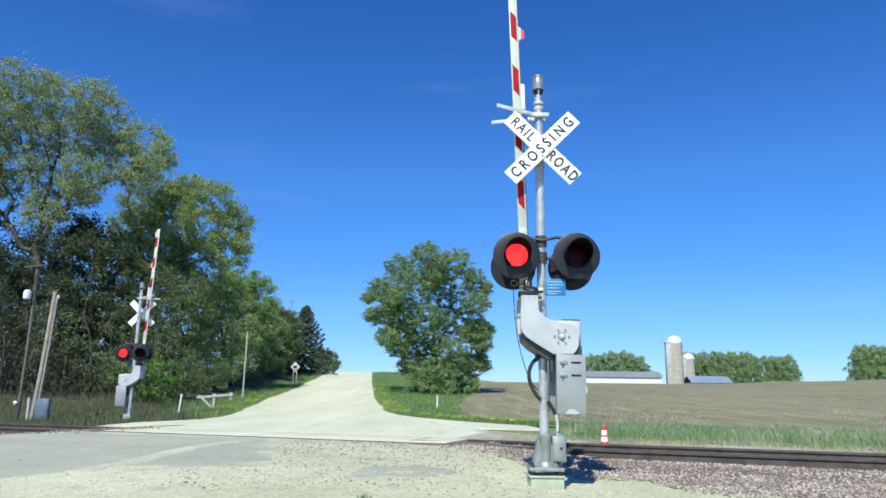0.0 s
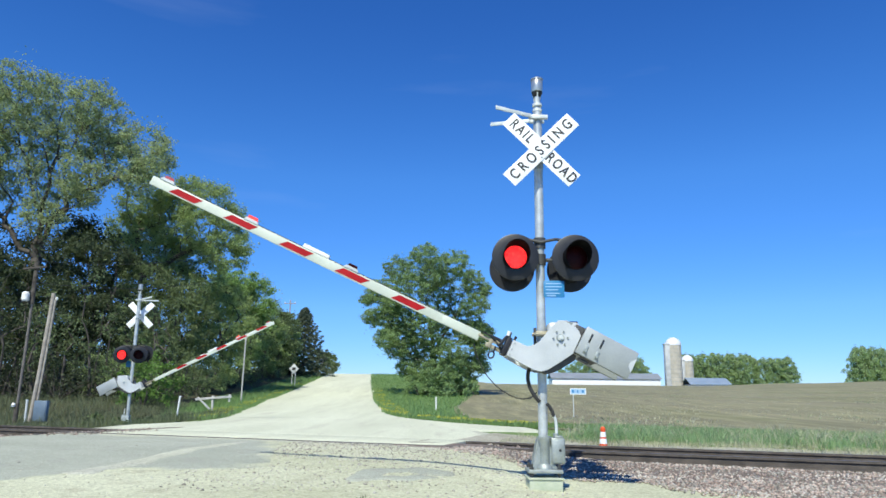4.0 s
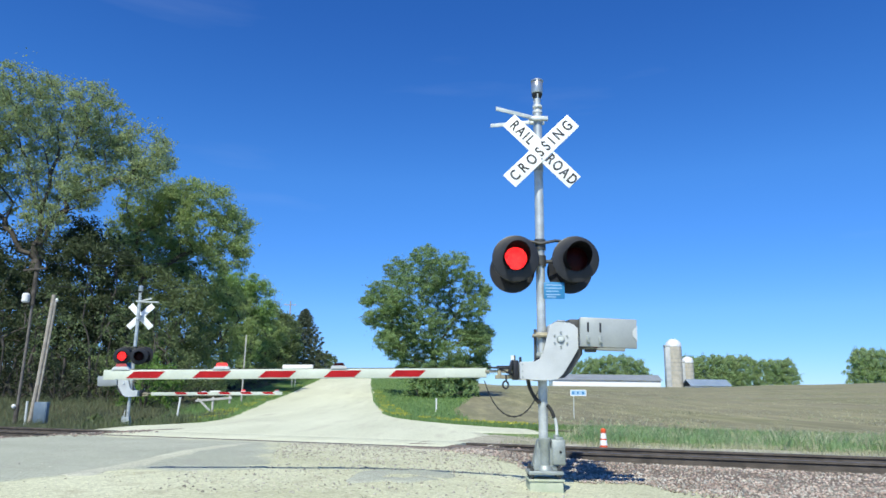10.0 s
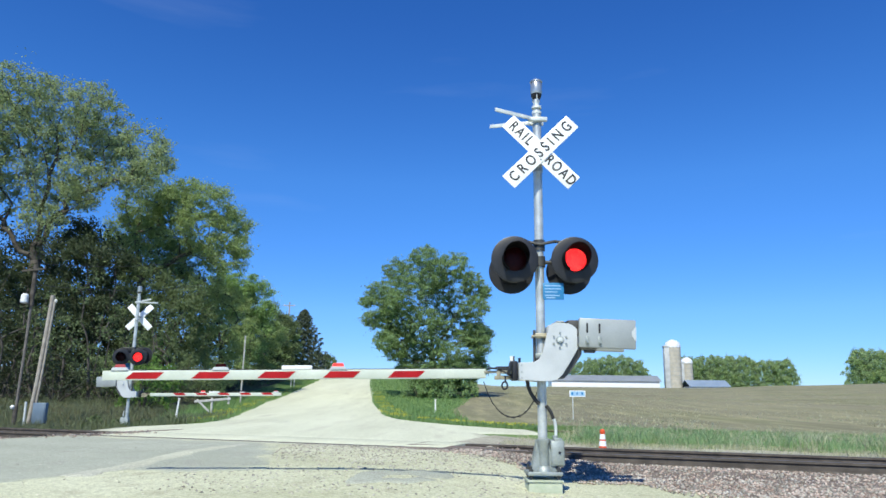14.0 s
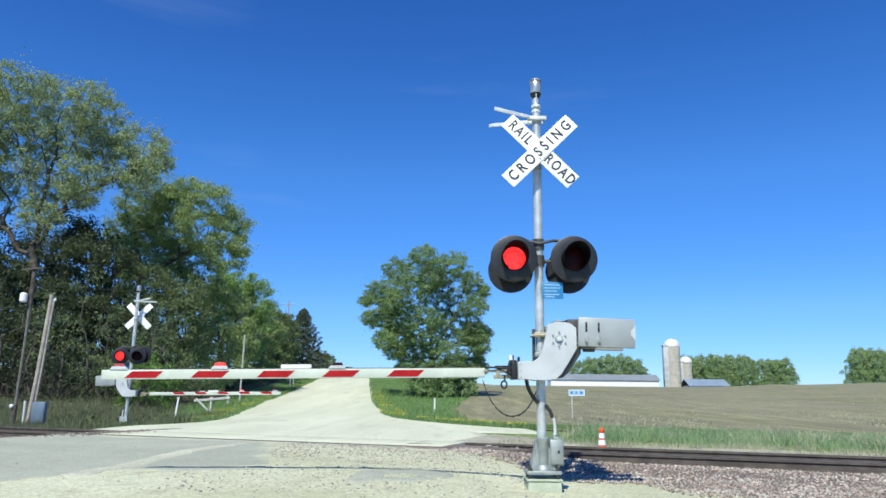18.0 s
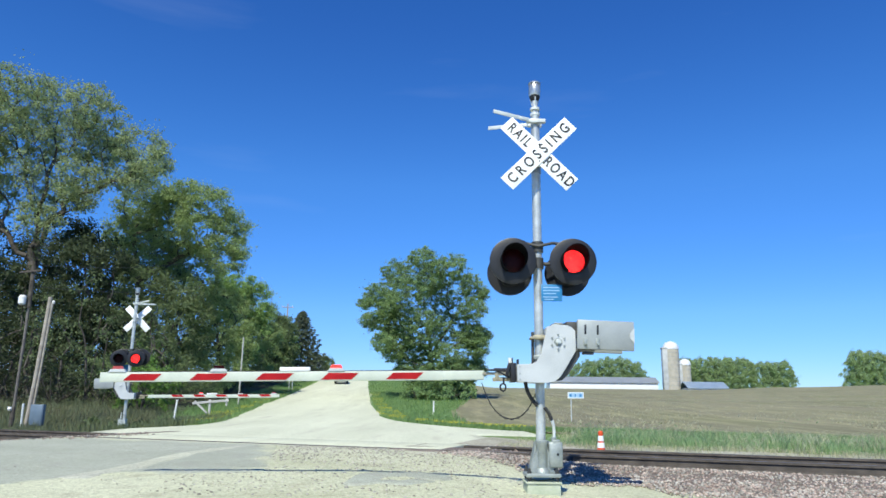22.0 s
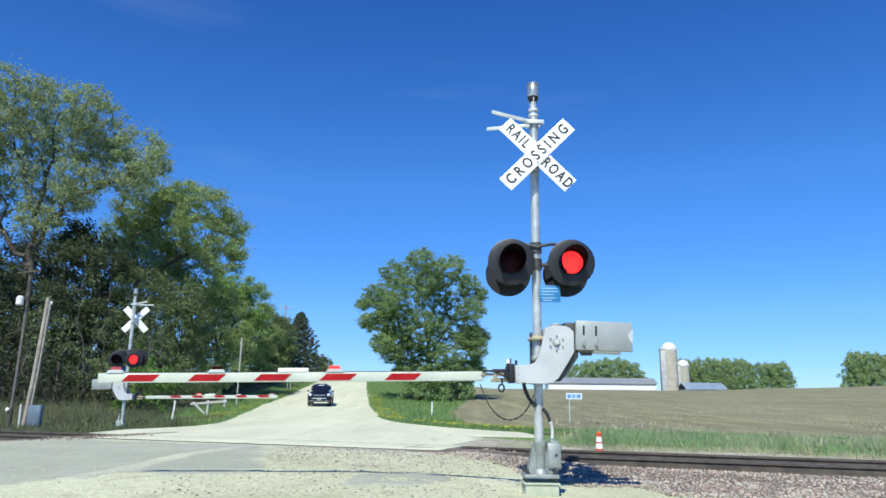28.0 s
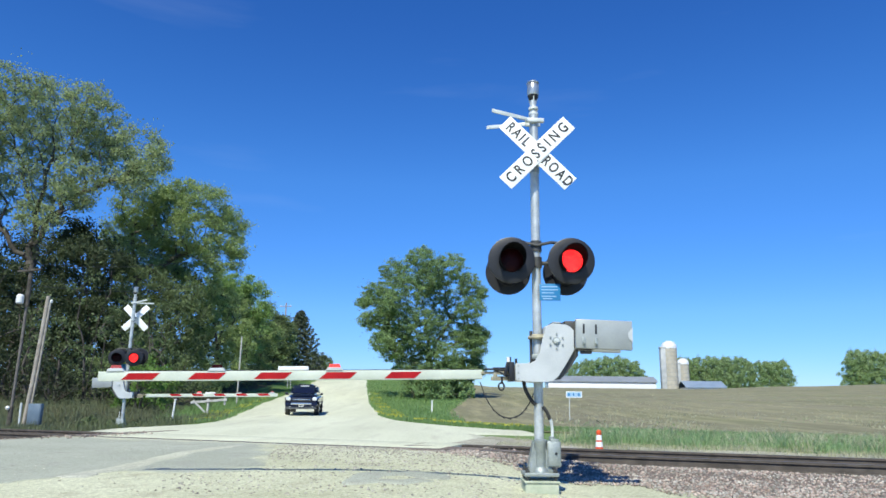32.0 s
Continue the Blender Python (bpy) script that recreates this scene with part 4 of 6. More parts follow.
    for z in (cz - 0.115, cz + 0.125):
        part("blade_bolt", tube(B(), (0.008, cy - 0.026, z), (0.008, cy - 0.004, z), 0.009, seg=6), DARK_STEEL, sig)
    bm = box(B(), (0, -0.15, cz), (0.10, 0.19, 0.05), 0.006)
    box(bm, (0, -0.075, cz - 0.12), (0.16, 0.03, 0.03), 0.005)
    lathe(bm, ((0.061, cz - 0.20), (0.068, cz - 0.20), (0.068, cz - 0.13), (0.061, cz - 0.13)), 20)
    part("crossbuck_bracket", bm, CASTING, sig)
    # fork that steadies the raised arm
    bm = box(B(), (0.0, -0.07, 4.83), (0.26, 0.06, 0.055), 0.006)
    box(bm, (0.0, 0.075, 4.83), (0.20, 0.05, 0.055), 0.006)
    part("fork_clamp", bm, GALV, sig)
    for a, b in (((-0.10, -0.10, 4.835), (-0.60, -0.33, 4.855)), ((-0.10, 0.10, 4.845), (-0.62, 0.38, 4.90))):
        d = Vector(b) - Vector(a)
        m = Matrix.Translation((Vector(a) + Vector(b)) / 2) @ d.to_track_quat("X", "Z").to_matrix().to_4x4()
        bm = box(B(), (0, 0, 0), (d.length, 0.016, 0.052), 0.004)
        box(bm, (-d.length * 0.32, 0.012, -0.01), (0.10, 0.03, 0.045), 0.006)
        part("fork_prong", bm, GALV, sig, "flat galvanised fork prong", m)
    for z in (4.95, 5.03):
        part("collar", lathe(B(), ((0.042, z - 0.02), (0.066, z - 0.016), (0.066, z + 0.016), (0.042, z + 0.02)), 20), GALV, sig)
    # flashers, two facing each way, on a crossarm
    bm = cord(B(), [(-0.36, -0.02, 3.10), (-0.2, -0.05, 3.12), (0.0, -0.09, 3.07), (0.2, -0.05, 3.12), (0.45, -0.02, 3.10)], 0.02)
    tube(bm, (-0.40, 0.02, 2.85), (0.49, 0.02, 2.85), 0.026)
    lathe(bm, ((0.06, 3.0), (0.078, 3.0), (0.078, 3.14), (0.06, 3.14)), 20)
    lathe(bm, ((0.06, 2.78), (0.078, 2.78), (0.078, 2.92), (0.06, 2.92)), 20)
    part("lamp_crossarm", bm, DARK_STEEL, sig, "bent lamp crossarm")
    for x, lit in ((-0.343, "left" if detail else "right"), (0.435, "right" if detail else "left")):
        light_unit(sig, x, 2.85, -0.17, -1, lit)
        # far lit lenses a tenth wider: the bloom of the light put into their shape
        light_unit(sig, x if detail else 0.8 * x, 2.77, 0.28 if detail else 0.20, 1, lit, 0.0 if detail else 18.0, 1.0 if detail else 1.1)
    # information sign in bars
    sign = part("notice_sign", box(B(), (0.16, -0.10, 2.448), (0.27, 0.006, 0.22), 0.002), BLUE_SIGN, sig, "small blue notice sign with pale bars")
    for z, w, c in ((2.51, 0.2, 0.11), (2.47, 0.21, 0.11), (2.43, 0.16, 0.09), (2.385, 0.19, 0.10), (2.355, 0.12, 0.08)):
        part("text_bar", box(B(), (c + 0.045, -0.1045, z + 0.008), (w, 0.003, 0.011)), PALE_BLUE, sign)
    # gate mechanism on the pole's far side
    mech = part("mechanism_box", box(B(), (0.275, 0.0, 1.79), (0.40, 0.28, 0.46), 0.045), PLATE, sig, "light grey gate mechanism box")
    part("mechanism_lid", box(B(), (0.35, 0.02, 2.02), (0.22, 0.22, 0.03), 0.01), BLACK, mech)
    part("pole_clamp", box(B(), (0.0, -0.09, 1.62), (0.17, 0.05, 0.06), 0.01), CASTING, sig)
    bm = box(B(), (0.0, -0.09, 1.875), (0.17, 0.05, 0.06), 0.01)
    tube(bm, (-0.13, -0.1, 1.865), (0.08, -0.1, 1.875), 0.018, seg=8)
    tube(bm, (-0.10, -0.12, 1.865), (-0.10, 0.1, 1.865), 0.016, seg=6)
    part("pole_clamp", bm, BRASS, sig, "rust-stained pole clamp")
    # cables
    part("main_cable", cord(B(), curve3((-0.03, -0.04, 1.57), (-0.25, -0.06, 1.46), (-0.23, -0.06, 1.20), (-0.045, -0.05, 1.02)), 0.024), RUBBER, sig, "thick black cable")
    part("conduit", tube(B(), (-0.085, -0.02, 1.50), (-0.085, -0.02, 1.95), 0.020), DARK_STEEL, sig, "dark conduit strapped to the pole")
    for k in range(10 if detail else 0):
        WIRES.append(part("wire_link", tube(B(), (0, 0, -0.09), (0, 0, 0.09), 0.006, seg=6), RUBBER, sig, "link of a thin hanging wire"))
    part("conduit", cord(B(), curve3((0.125, -0.06, 0.86), (0.15, -0.06, 0.82), (0.165, -0.06, 0.76), (0.155, -0.06, 0.60)), 0.019), GALV, sig, "pale plastic conduit")
    part("conduit_cable", cord(B(), curve3((0.045, -0.05, 1.00), (0.08, -0.06, 0.96), (0.11, -0.06, 0.92), (0.13, -0.06, 0.84)), 0.022), RUBBER, sig)
    build_gate(sig, *((0.0, -0.043, 0.038) if detail else (0.10, -0.022, 0.056)))
    return sig


near_signal = build_signal(pose(1.285, 9.0, -0.05), "galvanised railway crossing signal with crossbuck and striped gate", True)
far_signal = build_signal(pose(-11.96, 27.3, -0.43, 0, 0, 180), "crossing signal across the track, its crossbuck's back in view", False)
far_signal.scale = (1.045, 1.045, 1.045)


# ---- vehicle ----
PAINT = mat("dark_blue_car_paint", (0.010, 0.014, 0.035), (0.014, 0.018, 0.042), 3, 0.12, 0.3)
GLASS = mat("dark_car_glass", (0.012, 0.016, 0.022), (0.02, 0.025, 0.03), 2, 0.06, 0, spec=0.8)
CHROME = mat("bright_chrome", (0.62, 0.62, 0.63), (0.7, 0.7, 0.7), 4, 0.18, 0.95)
LAMP = mat("clear_headlamp", (0.75, 0.76, 0.74), (0.85, 0.85, 0.83), 9, 0.12, 0.3)
GREYPLASTIC = mat("grey_bumper_plastic", (0.10, 0.10, 0.105), (0.15, 0.15, 0.15), 9, 0.5)


WHEELS = []


def build_truck(at):
    """A dark pickup; its front looks to -y, zero on the ground below the front axle."""
    car = thing("pickup_truck", at, "dark blue pickup truck driving down the gravel road", "pickup truck")
    bm = B()
    # lower body: side outline swept across, narrowed towards the top
    side = ((-0.92, 0.42), (-0.95, 0.72), (-0.90, 1.02), (-0.55, 1.10), (0.60, 1.16), (4.35, 1.14), (4.45, 0.6), (4.35, 0.42))
    w = (0.90, 0.96, 0.93, 0.90, 0.95, 0.95, 0.95, 0.93)
    L = [bm.verts.new((-k, y, z)) for (y, z), k in zip(side, w)]
    R = [bm.verts.new((k, y, z)) for (y, z), k in zip(side, w)]
    for k in range(8):
        bm.faces.new((L[k], L[(k + 1) % 8], R[(k + 1) % 8], R[k]))
    bm.faces.new(L[::-1]), bm.faces.new(R)
    bmesh.ops.recalc_face_normals(bm, faces=bm.faces)
    bmesh.ops.bevel(bm, geom=list(bm.edges), offset=0.15, segments=5, affect="EDGES")
    body = part("body", bm, PAINT, car, "dark blue painted body")
    bm = B()
    cabin = [((0.42, 1.12, 0.84), (1.15, 1.76, 0.60), (2.35, 1.78, 0.60), (2.70, 1.12, 0.84))][0]
    L = [bm.verts.new((-k, y, z)) for y, z, k in cabin]
    R = [bm.verts.new((k, y, z)) for y, z, k in cabin]
    for k in range(4):
        bm.faces.new((L[k], L[(k + 1) % 4], R[(k + 1) % 4], R[k]))
    bm.faces.new(L[::-1]), bm.faces.new(R)
    bmesh.ops.recalc_face_normals(bm, faces=bm.faces)
    bmesh.ops.bevel(bm, geom=list(bm.edges), offset=0.19, segments=5, affect="EDGES")
    part("cabin", bm, PAINT, car)
    slope = math.degrees(math.atan2(0.63, 0.65))
    part("windscreen", box(B(), (0, 0.80, 1.435), (1.26, 0.80, 0.012), 0.02, pose(0, 0, 0, slope, 0, 0)), GLASS, car, "dark windscreen")
    part("sun_visor_strip", box(B(), (0, 1.02, 1.665), (0.46, 0.06, 0.014), 0.004, pose(0, 0, 0, slope, 0, 0)), WHITE_PAINT, car, "pale strip along the windscreen's top")
    for s in (-1, 1):
        part("side_window", box(B(), (s * 0.765, 1.62, 1.44), (0.012, 1.25, 0.42), 0.02, pose(0, 0, 0, 0, s * -16, 0)), GLASS, car)
        part("headlight", box(B(), (s * 0.74, -0.88, 0.94), (0.27, 0.16, 0.21), 0.06), LAMP, car, "clear headlight")
        part("fog_lamp", tube(B(), (s * 0.62, -1.01, 0.52), (s * 0.62, -0.97, 0.52), 0.055), LAMP, car)
        m = part("mirror", box(B(), (s * 1.03, 0.75, 1.20), (0.16, 0.09, 0.14), 0.03), BLACK, car, "black door mirror")
        part("mirror_arm", tube(B(), (s * 0.88, 0.75, 1.14), (s * 1.02, 0.75, 1.16), 0.025), BLACK, m)
        for y in (0.0, 3.35):
            wheel = part("wheel", tube(B(), (-0.13, 0, 0), (0.13, 0, 0), 0.38, seg=28), RUBBER, car, "black tyre on a steel wheel", pose(s * 0.82, y, 0.38))
            WHEELS.append(wheel)
            part("rim", tube(tube(B(), (s * 0.10, 0, 0), (s * 0.14, 0, 0), 0.22, seg=20), (s * 0.13, 0, 0), (s * 0.155, 0, 0), 0.07), CHROME, wheel, "steel rim")
        part("wheel_arch", box(B(), (s * 0.93, 0, 0.74), (0.08, 0.95, 0.09), 0.03), GREYPLASTIC, car)
    part("grille", box(B(), (0, -0.93, 0.84), (1.10, 0.06, 0.30), 0.02), BLACK, car, "black grille")
    for z in (0.90,):
        part("grille_bar", box(B(), (0, -0.967, z), (0.98, 0.02, 0.05), 0.012), CHROME, car, "chrome grille bar")
    part("bumper", box(B(), (0, -0.95, 0.60), (1.78, 0.18, 0.22), 0.07), PAINT, car, "dark blue front bumper")
    part("bumper_trim", box(B(), (0, -1.045, 0.665), (1.16, 0.04, 0.11), 0.02), CHROME, car, "bright bumper trim")
    part("valance", box(B(), (0, -0.90, 0.44), (1.7, 0.12, 0.16), 0.03), GREYPLASTIC, car)
    part("number_plate", box(B(), (0, -1.047, 0.565), (0.28, 0.01, 0.12), 0.004), WHITE_PAINT, car, "white number plate with a dark bar")
    part("plate_bar", box(B(), (0, -1.054, 0.565), (0.20, 0.006, 0.05)), INK, car)
    part("hood_bulge", box(B(), (0, -0.15, 1.13), (1.1, 1.15, 0.06), 0.025), PAINT, car)
    for s in (-1, 1):
        part("wiper", tube(B(), (s * 0.35 - 0.25, 0.53, 1.20), (s * 0.35 + 0.2, 0.60, 1.26), 0.01, seg=6), BLACK, car)
    car.scale = (0.89, 0.89, 0.87)
    return car


truck = build_truck(pose(-24, 250, 3))


# ---- trees and plants ----
def leaf_cloud(rng, centres, sizes, per, leaf, flat=0.75):
    """Small leaves round many clump centres, their faces turned outwards and to the light: corners of diamond-shaped blades."""
    n = len(centres) * per
    c = np.repeat(centres, per, 0)
    s = np.repeat(sizes, per)[:, None]
    off = rng.normal(0, 1, (n, 3))
    off /= np.linalg.norm(off, axis=1)[:, None]
    p = c + off * s * rng.uniform(0.1, 1.0, (n, 1)) ** 0.5 * rng.uniform(0.75, 1.25, (n, 1)) * np.array((1, 1, flat))
    face = off * 0.5 + rng.normal(0, 0.55, (n, 3)) + np.array((0, 0, 0.25))
    d = np.cross(face, rng.normal(0, 1, (n, 3)))
    d /= np.linalg.norm(d, axis=1)[:, None]
    w = np.cross(face, d)
    w /= np.linalg.norm(w, axis=1)[:, None]
    k = leaf * rng.uniform(0.6, 1.3, (n, 1))
    v = np.stack((p - d * k * 0.6, p + w * k * 0.36 + d * k * 0.05, p + d * k * 0.6, p - w * k * 0.36 + d * k * 0.05), 1)
    return v.reshape(-1, 3), np.arange(n * 4).reshape(-1, 4)


def limb(verts, faces, pts, r0, r1, seg=6):
    """Adds a tapered bent bough to the lists."""
    base = len(verts)
    pts = [Vector(p) for p in pts]
    for i, p in enumerate(pts):
        d = (pts[min(i + 1, len(pts) - 1)] - pts[max(i - 1, 0)]).normalized()
        side = d.cross(Vector((0.31, 0.9, 0.13))).normalized()
        up = side.cross(d)
        r = r0 + (r1 - r0) * i / (len(pts) - 1)
        for k in range(seg):
            verts.append(p + side * (r * math.cos(k * math.tau / seg)) + up * (r * math.sin(k * math.tau / seg)))
    for i in range(len(pts) - 1):
        for k in range(seg):
            a, b = base + i * seg + k, base + i * seg + (k + 1) % seg
            faces.append((a, b, b + seg, a + seg))


def bend(a, b, lift, n=6):
    a, b = Vector(a), Vector(b)
    mid = a.lerp(b, 0.45) + Vector((0, 0, lift))
    return [a * (1 - s) ** 2 + mid * 2 * s * (1 - s) + b * s * s for s in (k / n for k in range(n + 1))]


DOME_SHAPE = ((0, 0.45), (0.15, 0.78), (0.35, 1.0), (0.6, 0.97), (0.8, 0.78), (0.93, 0.48), (1.0, 0.16))
LINE_SHAPE = ((0, 0.85), (0.3, 1.0), (0.7, 0.9), (0.88, 0.66), (1.0, 0.25))


def wood_mesh(name, a, b, ra, rb, material, seg=5):
    """Tapered bars from points a to points b."""
    d = b - a
    d = d / np.maximum(np.linalg.norm(d, axis=1), 1e-6)[:, None]
    s = np.cross(d, np.array((0.31, 0.9, 0.13)))
    s = s / np.linalg.norm(s, axis=1)[:, None]
    u = np.cross(s, d)
    rings = []
    for k in range(seg):
        off = s * math.cos(k * math.tau / seg) + u * math.sin(k * math.tau / seg)
        rings += [a + off * ra[:, None], b + off * rb[:, None]]
    v = np.stack(rings, 1).reshape(-1, 3)
    base = 2 * seg * np.arange(len(a))[:, None]
    f = np.concatenate([np.stack((base[:, 0] + 2 * k, base[:, 0] + 2 * ((k + 1) % seg), base[:, 0] + 2 * ((k + 1) % seg) + 1, base[:, 0] + 2 * k + 1), 1) for k in range(seg)])
    me = quick(name, v, f, material)
    me.polygons.foreach_set("use_smooth", [True] * len(f))
    return me


def tree(x, y, height, radius, low, seed, leaf_material, bark, label, category="tree", shape=DOME_SHAPE, pts=90, per=120, leaf=0.16, spread=0.7, trunk=0.25, lean=(0, 0), group="",
         name="tree", stems=1, fork=0.35, gaps=-0.25, arch=0.25, lobes=(), limbs=(), flat=0.7, dense=1.0):
    """A broad-leaved tree: its boughs fork again and again until they reach the clumps of the crown, which carry the leaves."""
    rng = np.random.default_rng(seed)
    foot = float(ground_z(x, y)) - 0.05
    t = thing(name, pose(x, y, foot), label, category, group)
    if lobes:
        P = []
        for lx, ly, lz, lr in lobes:
            for _ in range(max(5, int(dense * 11 * (lr / spread) ** 1.3))):
                o = rng.normal(0, 1, 3)
                o = o / np.linalg.norm(o) * lr * rng.uniform(0.25, 1.08) ** 0.6
                P.append((lx + o[0], ly + o[1] * 1.15, lz - foot + o[2] * 0.85))
        P = np.array(P)
        g = 0.55
    else:
        f = rng.uniform(0, 1, pts) ** 0.85
        ang = rng.uniform(0, math.tau, pts)
        wide = np.interp(f, *zip(*shape))
        lob = np.array([noise.noise((1.5 * math.cos(q) + seed, 1.5 * math.sin(q), 3.2 * h)) for q, h in zip(ang, f)])
        r = radius * wide * (1 + 0.42 * lob) * rng.uniform(0, 1, pts) ** 0.42
        P = np.stack((lean[0] * f + r * np.cos(ang), lean[1] * f + r * np.sin(ang), low + (height - low) * f + rng.normal(0, 0.012 * height, pts)), 1)
        g = 2.6 / radius
    P = P[np.array([noise.noise((q[0] * g, q[1] * g + seed, q[2] * g)) for q in P]) > gaps]
    P = P[P[:, 2] > 0.3]
    # trunks first
    N, par = [], []
    top = fork * height
    for run_pts in limbs:
        pts3 = [np.array(q, float) for q in run_pts]
        if N:
            prev = int(np.argmin([np.linalg.norm(q - pts3[0]) for q in N]))
            pts3[0] = N[prev]
        else:
            prev = -1
            N.append(pts3[0]), par.append(-1)
            prev = 0
        for a, b in zip(pts3, pts3[1:]):
            for k in range(1, 5):
                N.append(a + (b - a) * k / 4 + rng.normal(0, 0.006 * height, 3))
                par.append(prev)
                prev = len(N) - 1
    for s in range(stems if not limbs else 0):
        a = s * math.tau / stems + seed
        o = np.array((math.cos(a), math.sin(a), 0)) * (0.0 if stems == 1 else trunk * 1.3)
        out = np.array((math.cos(a), math.sin(a), 0)) * (0.03 * height if stems == 1 else 0.09 * height)
        for k in range(7):
            N.append(o + out * (k / 6) ** 1.5 + np.array((lean[0] * 0.3 * k / 6, lean[1] * 0.3 * k / 6, top * k / 6)))
            par.append(len(N) - 2 if k else -1)
    first = len(N)
    node = np.zeros((first + 8 * len(P) + 8, 3))
    node[:first] = N
    run = np.zeros(len(node))
    run[:first] = node[:first, 2]
    count = first
    for p in P[np.argsort(np.linalg.norm(P - np.array((0, 0, top * 0.8)), axis=1))]:
        d = p - node[:count]
        cost = np.linalg.norm(d, axis=1) + 0.30 * run[:count] + 0.7 * np.maximum(0, -d[:, 2])
        i = int(np.argmin(cost))
        a, gap = node[i].copy(), float(np.linalg.norm(p - node[i]))
        n = min(6, max(1, int(gap / (0.09 * radius)) + 1))
        side = rng.normal(0, 0.05 * gap, 3)
        for k in range(1, n + 1):
            s = k / n
            node[count] = a + (p - a) * s + (np.array((0, 0, arch * gap)) + side) * s * (1 - s) * (n > 1)
            run[count] = run[i] + gap * s
            par.append(i if k == 1 else count - 1)
            count += 1
    par = np.array(par)
    load = np.ones(count)
    for i in range(count - 1, -1, -1):
        if par[i] >= 0:
            load[par[i]] += load[i]
    rad = np.maximum(0.005 + 0.0006 * height, trunk * (load / count) ** 0.62 * (1 if stems == 1 else 1.5))
    i = np.nonzero(par >= 0)[0]
    node = node[:count]
    wood = new("trunk", wood_mesh("trunk", node[par[i]], node[i], np.minimum(rad[par[i]], rad[i] * 1.35), rad[i], bark))
    wood.parent = t
    # a full clump at each point, thin sprays of leaves that straggle beyond it
    size = spread * rng.uniform(0.55, 1.3, len(P))
    v, q = leaf_cloud(rng, P, size, per, leaf, flat)
    v2, q2 = leaf_cloud(rng, P + rng.normal(0, 1, P.shape) * size[:, None] * 0.5, size * 1.3, max(3, per // 5), leaf, flat)
    crown = new("crown", quick("crown", np.concatenate((v, v2)), np.concatenate((q, q2 + len(v))), leaf_material))
    crown.parent = t
    return t


def bush(x, y, r, h, seed, leaf_material, label, leaf=0.12, per=40, clumps=40, group="undergrowth"):
    rng = np.random.default_rng(seed)
    t = thing("bush", pose(x, y, float(ground_z(x, y)) - 0.05), label, "bush", group)
    V, Fc, C = [], [], []
    for k in range(clumps):
        a, q = rng.uniform(0, math.tau), rng.uniform(0, 1) ** 0.5
        z = h * rng.uniform(0.08, 1.0) * (1 - 0.55 * q * q)
        C.append((r * q * math.cos(a), r * q * math.sin(a), z))
        if k % 3 == 0:
            limb(V, Fc, bend((0.1 * math.cos(a), 0.1 * math.sin(a), 0), C[-1], 0.3, 4), 0.035, 0.01, 4)
    stem = new("stem", quick("stem", [tuple(v) for v in V], Fc, BARK))
    stem.parent = t
    v, f = leaf_cloud(rng, np.array(C), rng.uniform(0.25, 0.55, clumps) * max(0.6, r * 0.5), per, leaf)
    ob = new("foliage", quick("foliage", v, f, leaf_material))
    ob.parent = t
    return t


WOODS = "trees along the road's wooded side"
# crowns as rounded masses (x, y, z, radius) and the run of the main boughs, from the trunk's foot
COTTONWOOD_LOBES = ((-0.8, -2.2, 22.7, 2.44), (0.6, 0.5, 22.8, 2.73), (4.3, -1.2, 22.3, 1.97), (4.1, 1.6, 21.6, 2.34), (8.1, -0.1, 19.3, 1.97), (9.9, -1.8, 17.7, 1.22), (1.9, 0.9, 19.9, 3.05), (-0.7, -0.8, 19.5, 3.05), (4.9, 2.0, 18.7, 2.25), (0.0, 0.3, 16.5, 2.73), (4.3, -1.4, 16.3, 1.97), (7.8, -0.4, 17.0, 1.51), (-4.2, -2.1, 21.1, 3.29), (-5.1, 0.7, 17.7, 3.75), (1.3, -0.8, 13.5, 1.52), (3.5, 0.5, 15.4, 1.07))
COTTONWOOD_LIMBS = (((0.6, 0.0, 0.0), (0.6, 0.0, 4.8), (0.4, 0.4, 9.7), (0.8, -0.4, 13.1), (1.2, 0.0, 17.5), (1.2, 0.4, 21.2)), ((0.4, 0.0, 9.7), (1.4, 0.0, 12.5), (2.8, 0.4, 14.6), (5.7, -0.4, 15.6), (7.8, 0.0, 15.9)), ((0.8, 0.0, 13.1), (-1.0, 0.0, 16.2), (-2.2, 0.4, 20.2)), ((1.2, 0.0, 17.5), (3.3, 0.0, 19.8), (4.3, 0.4, 21.7)), ((0.4, 0.0, 9.7), (-1.5, 0.0, 11.4), (-3.6, 0.4, 14.0), (-5.5, -0.4, 18.4)),)
WOOD_EDGE_LOBES = ((1.5, -2.2, 18.4, 2.02), (3.1, 0.5, 18.7, 2.02), (6.3, -1.2, 17.4, 2.15), (7.5, 1.6, 16.3, 1.8), (8.9, -0.1, 14.0, 1.12), (5.8, -1.8, 14.8, 2.71), (1.8, 0.9, 15.9, 2.71), (7.6, -0.8, 12.8, 2.02), (3.1, 2.0, 12.8, 2.6), (-0.8, 0.3, 17.3, 2.15), (0.9, -1.4, 13.3, 2.37), (-2.2, 1.3, 15.4, 1.8), (2.6, -0.4, 17.7, 1.69))
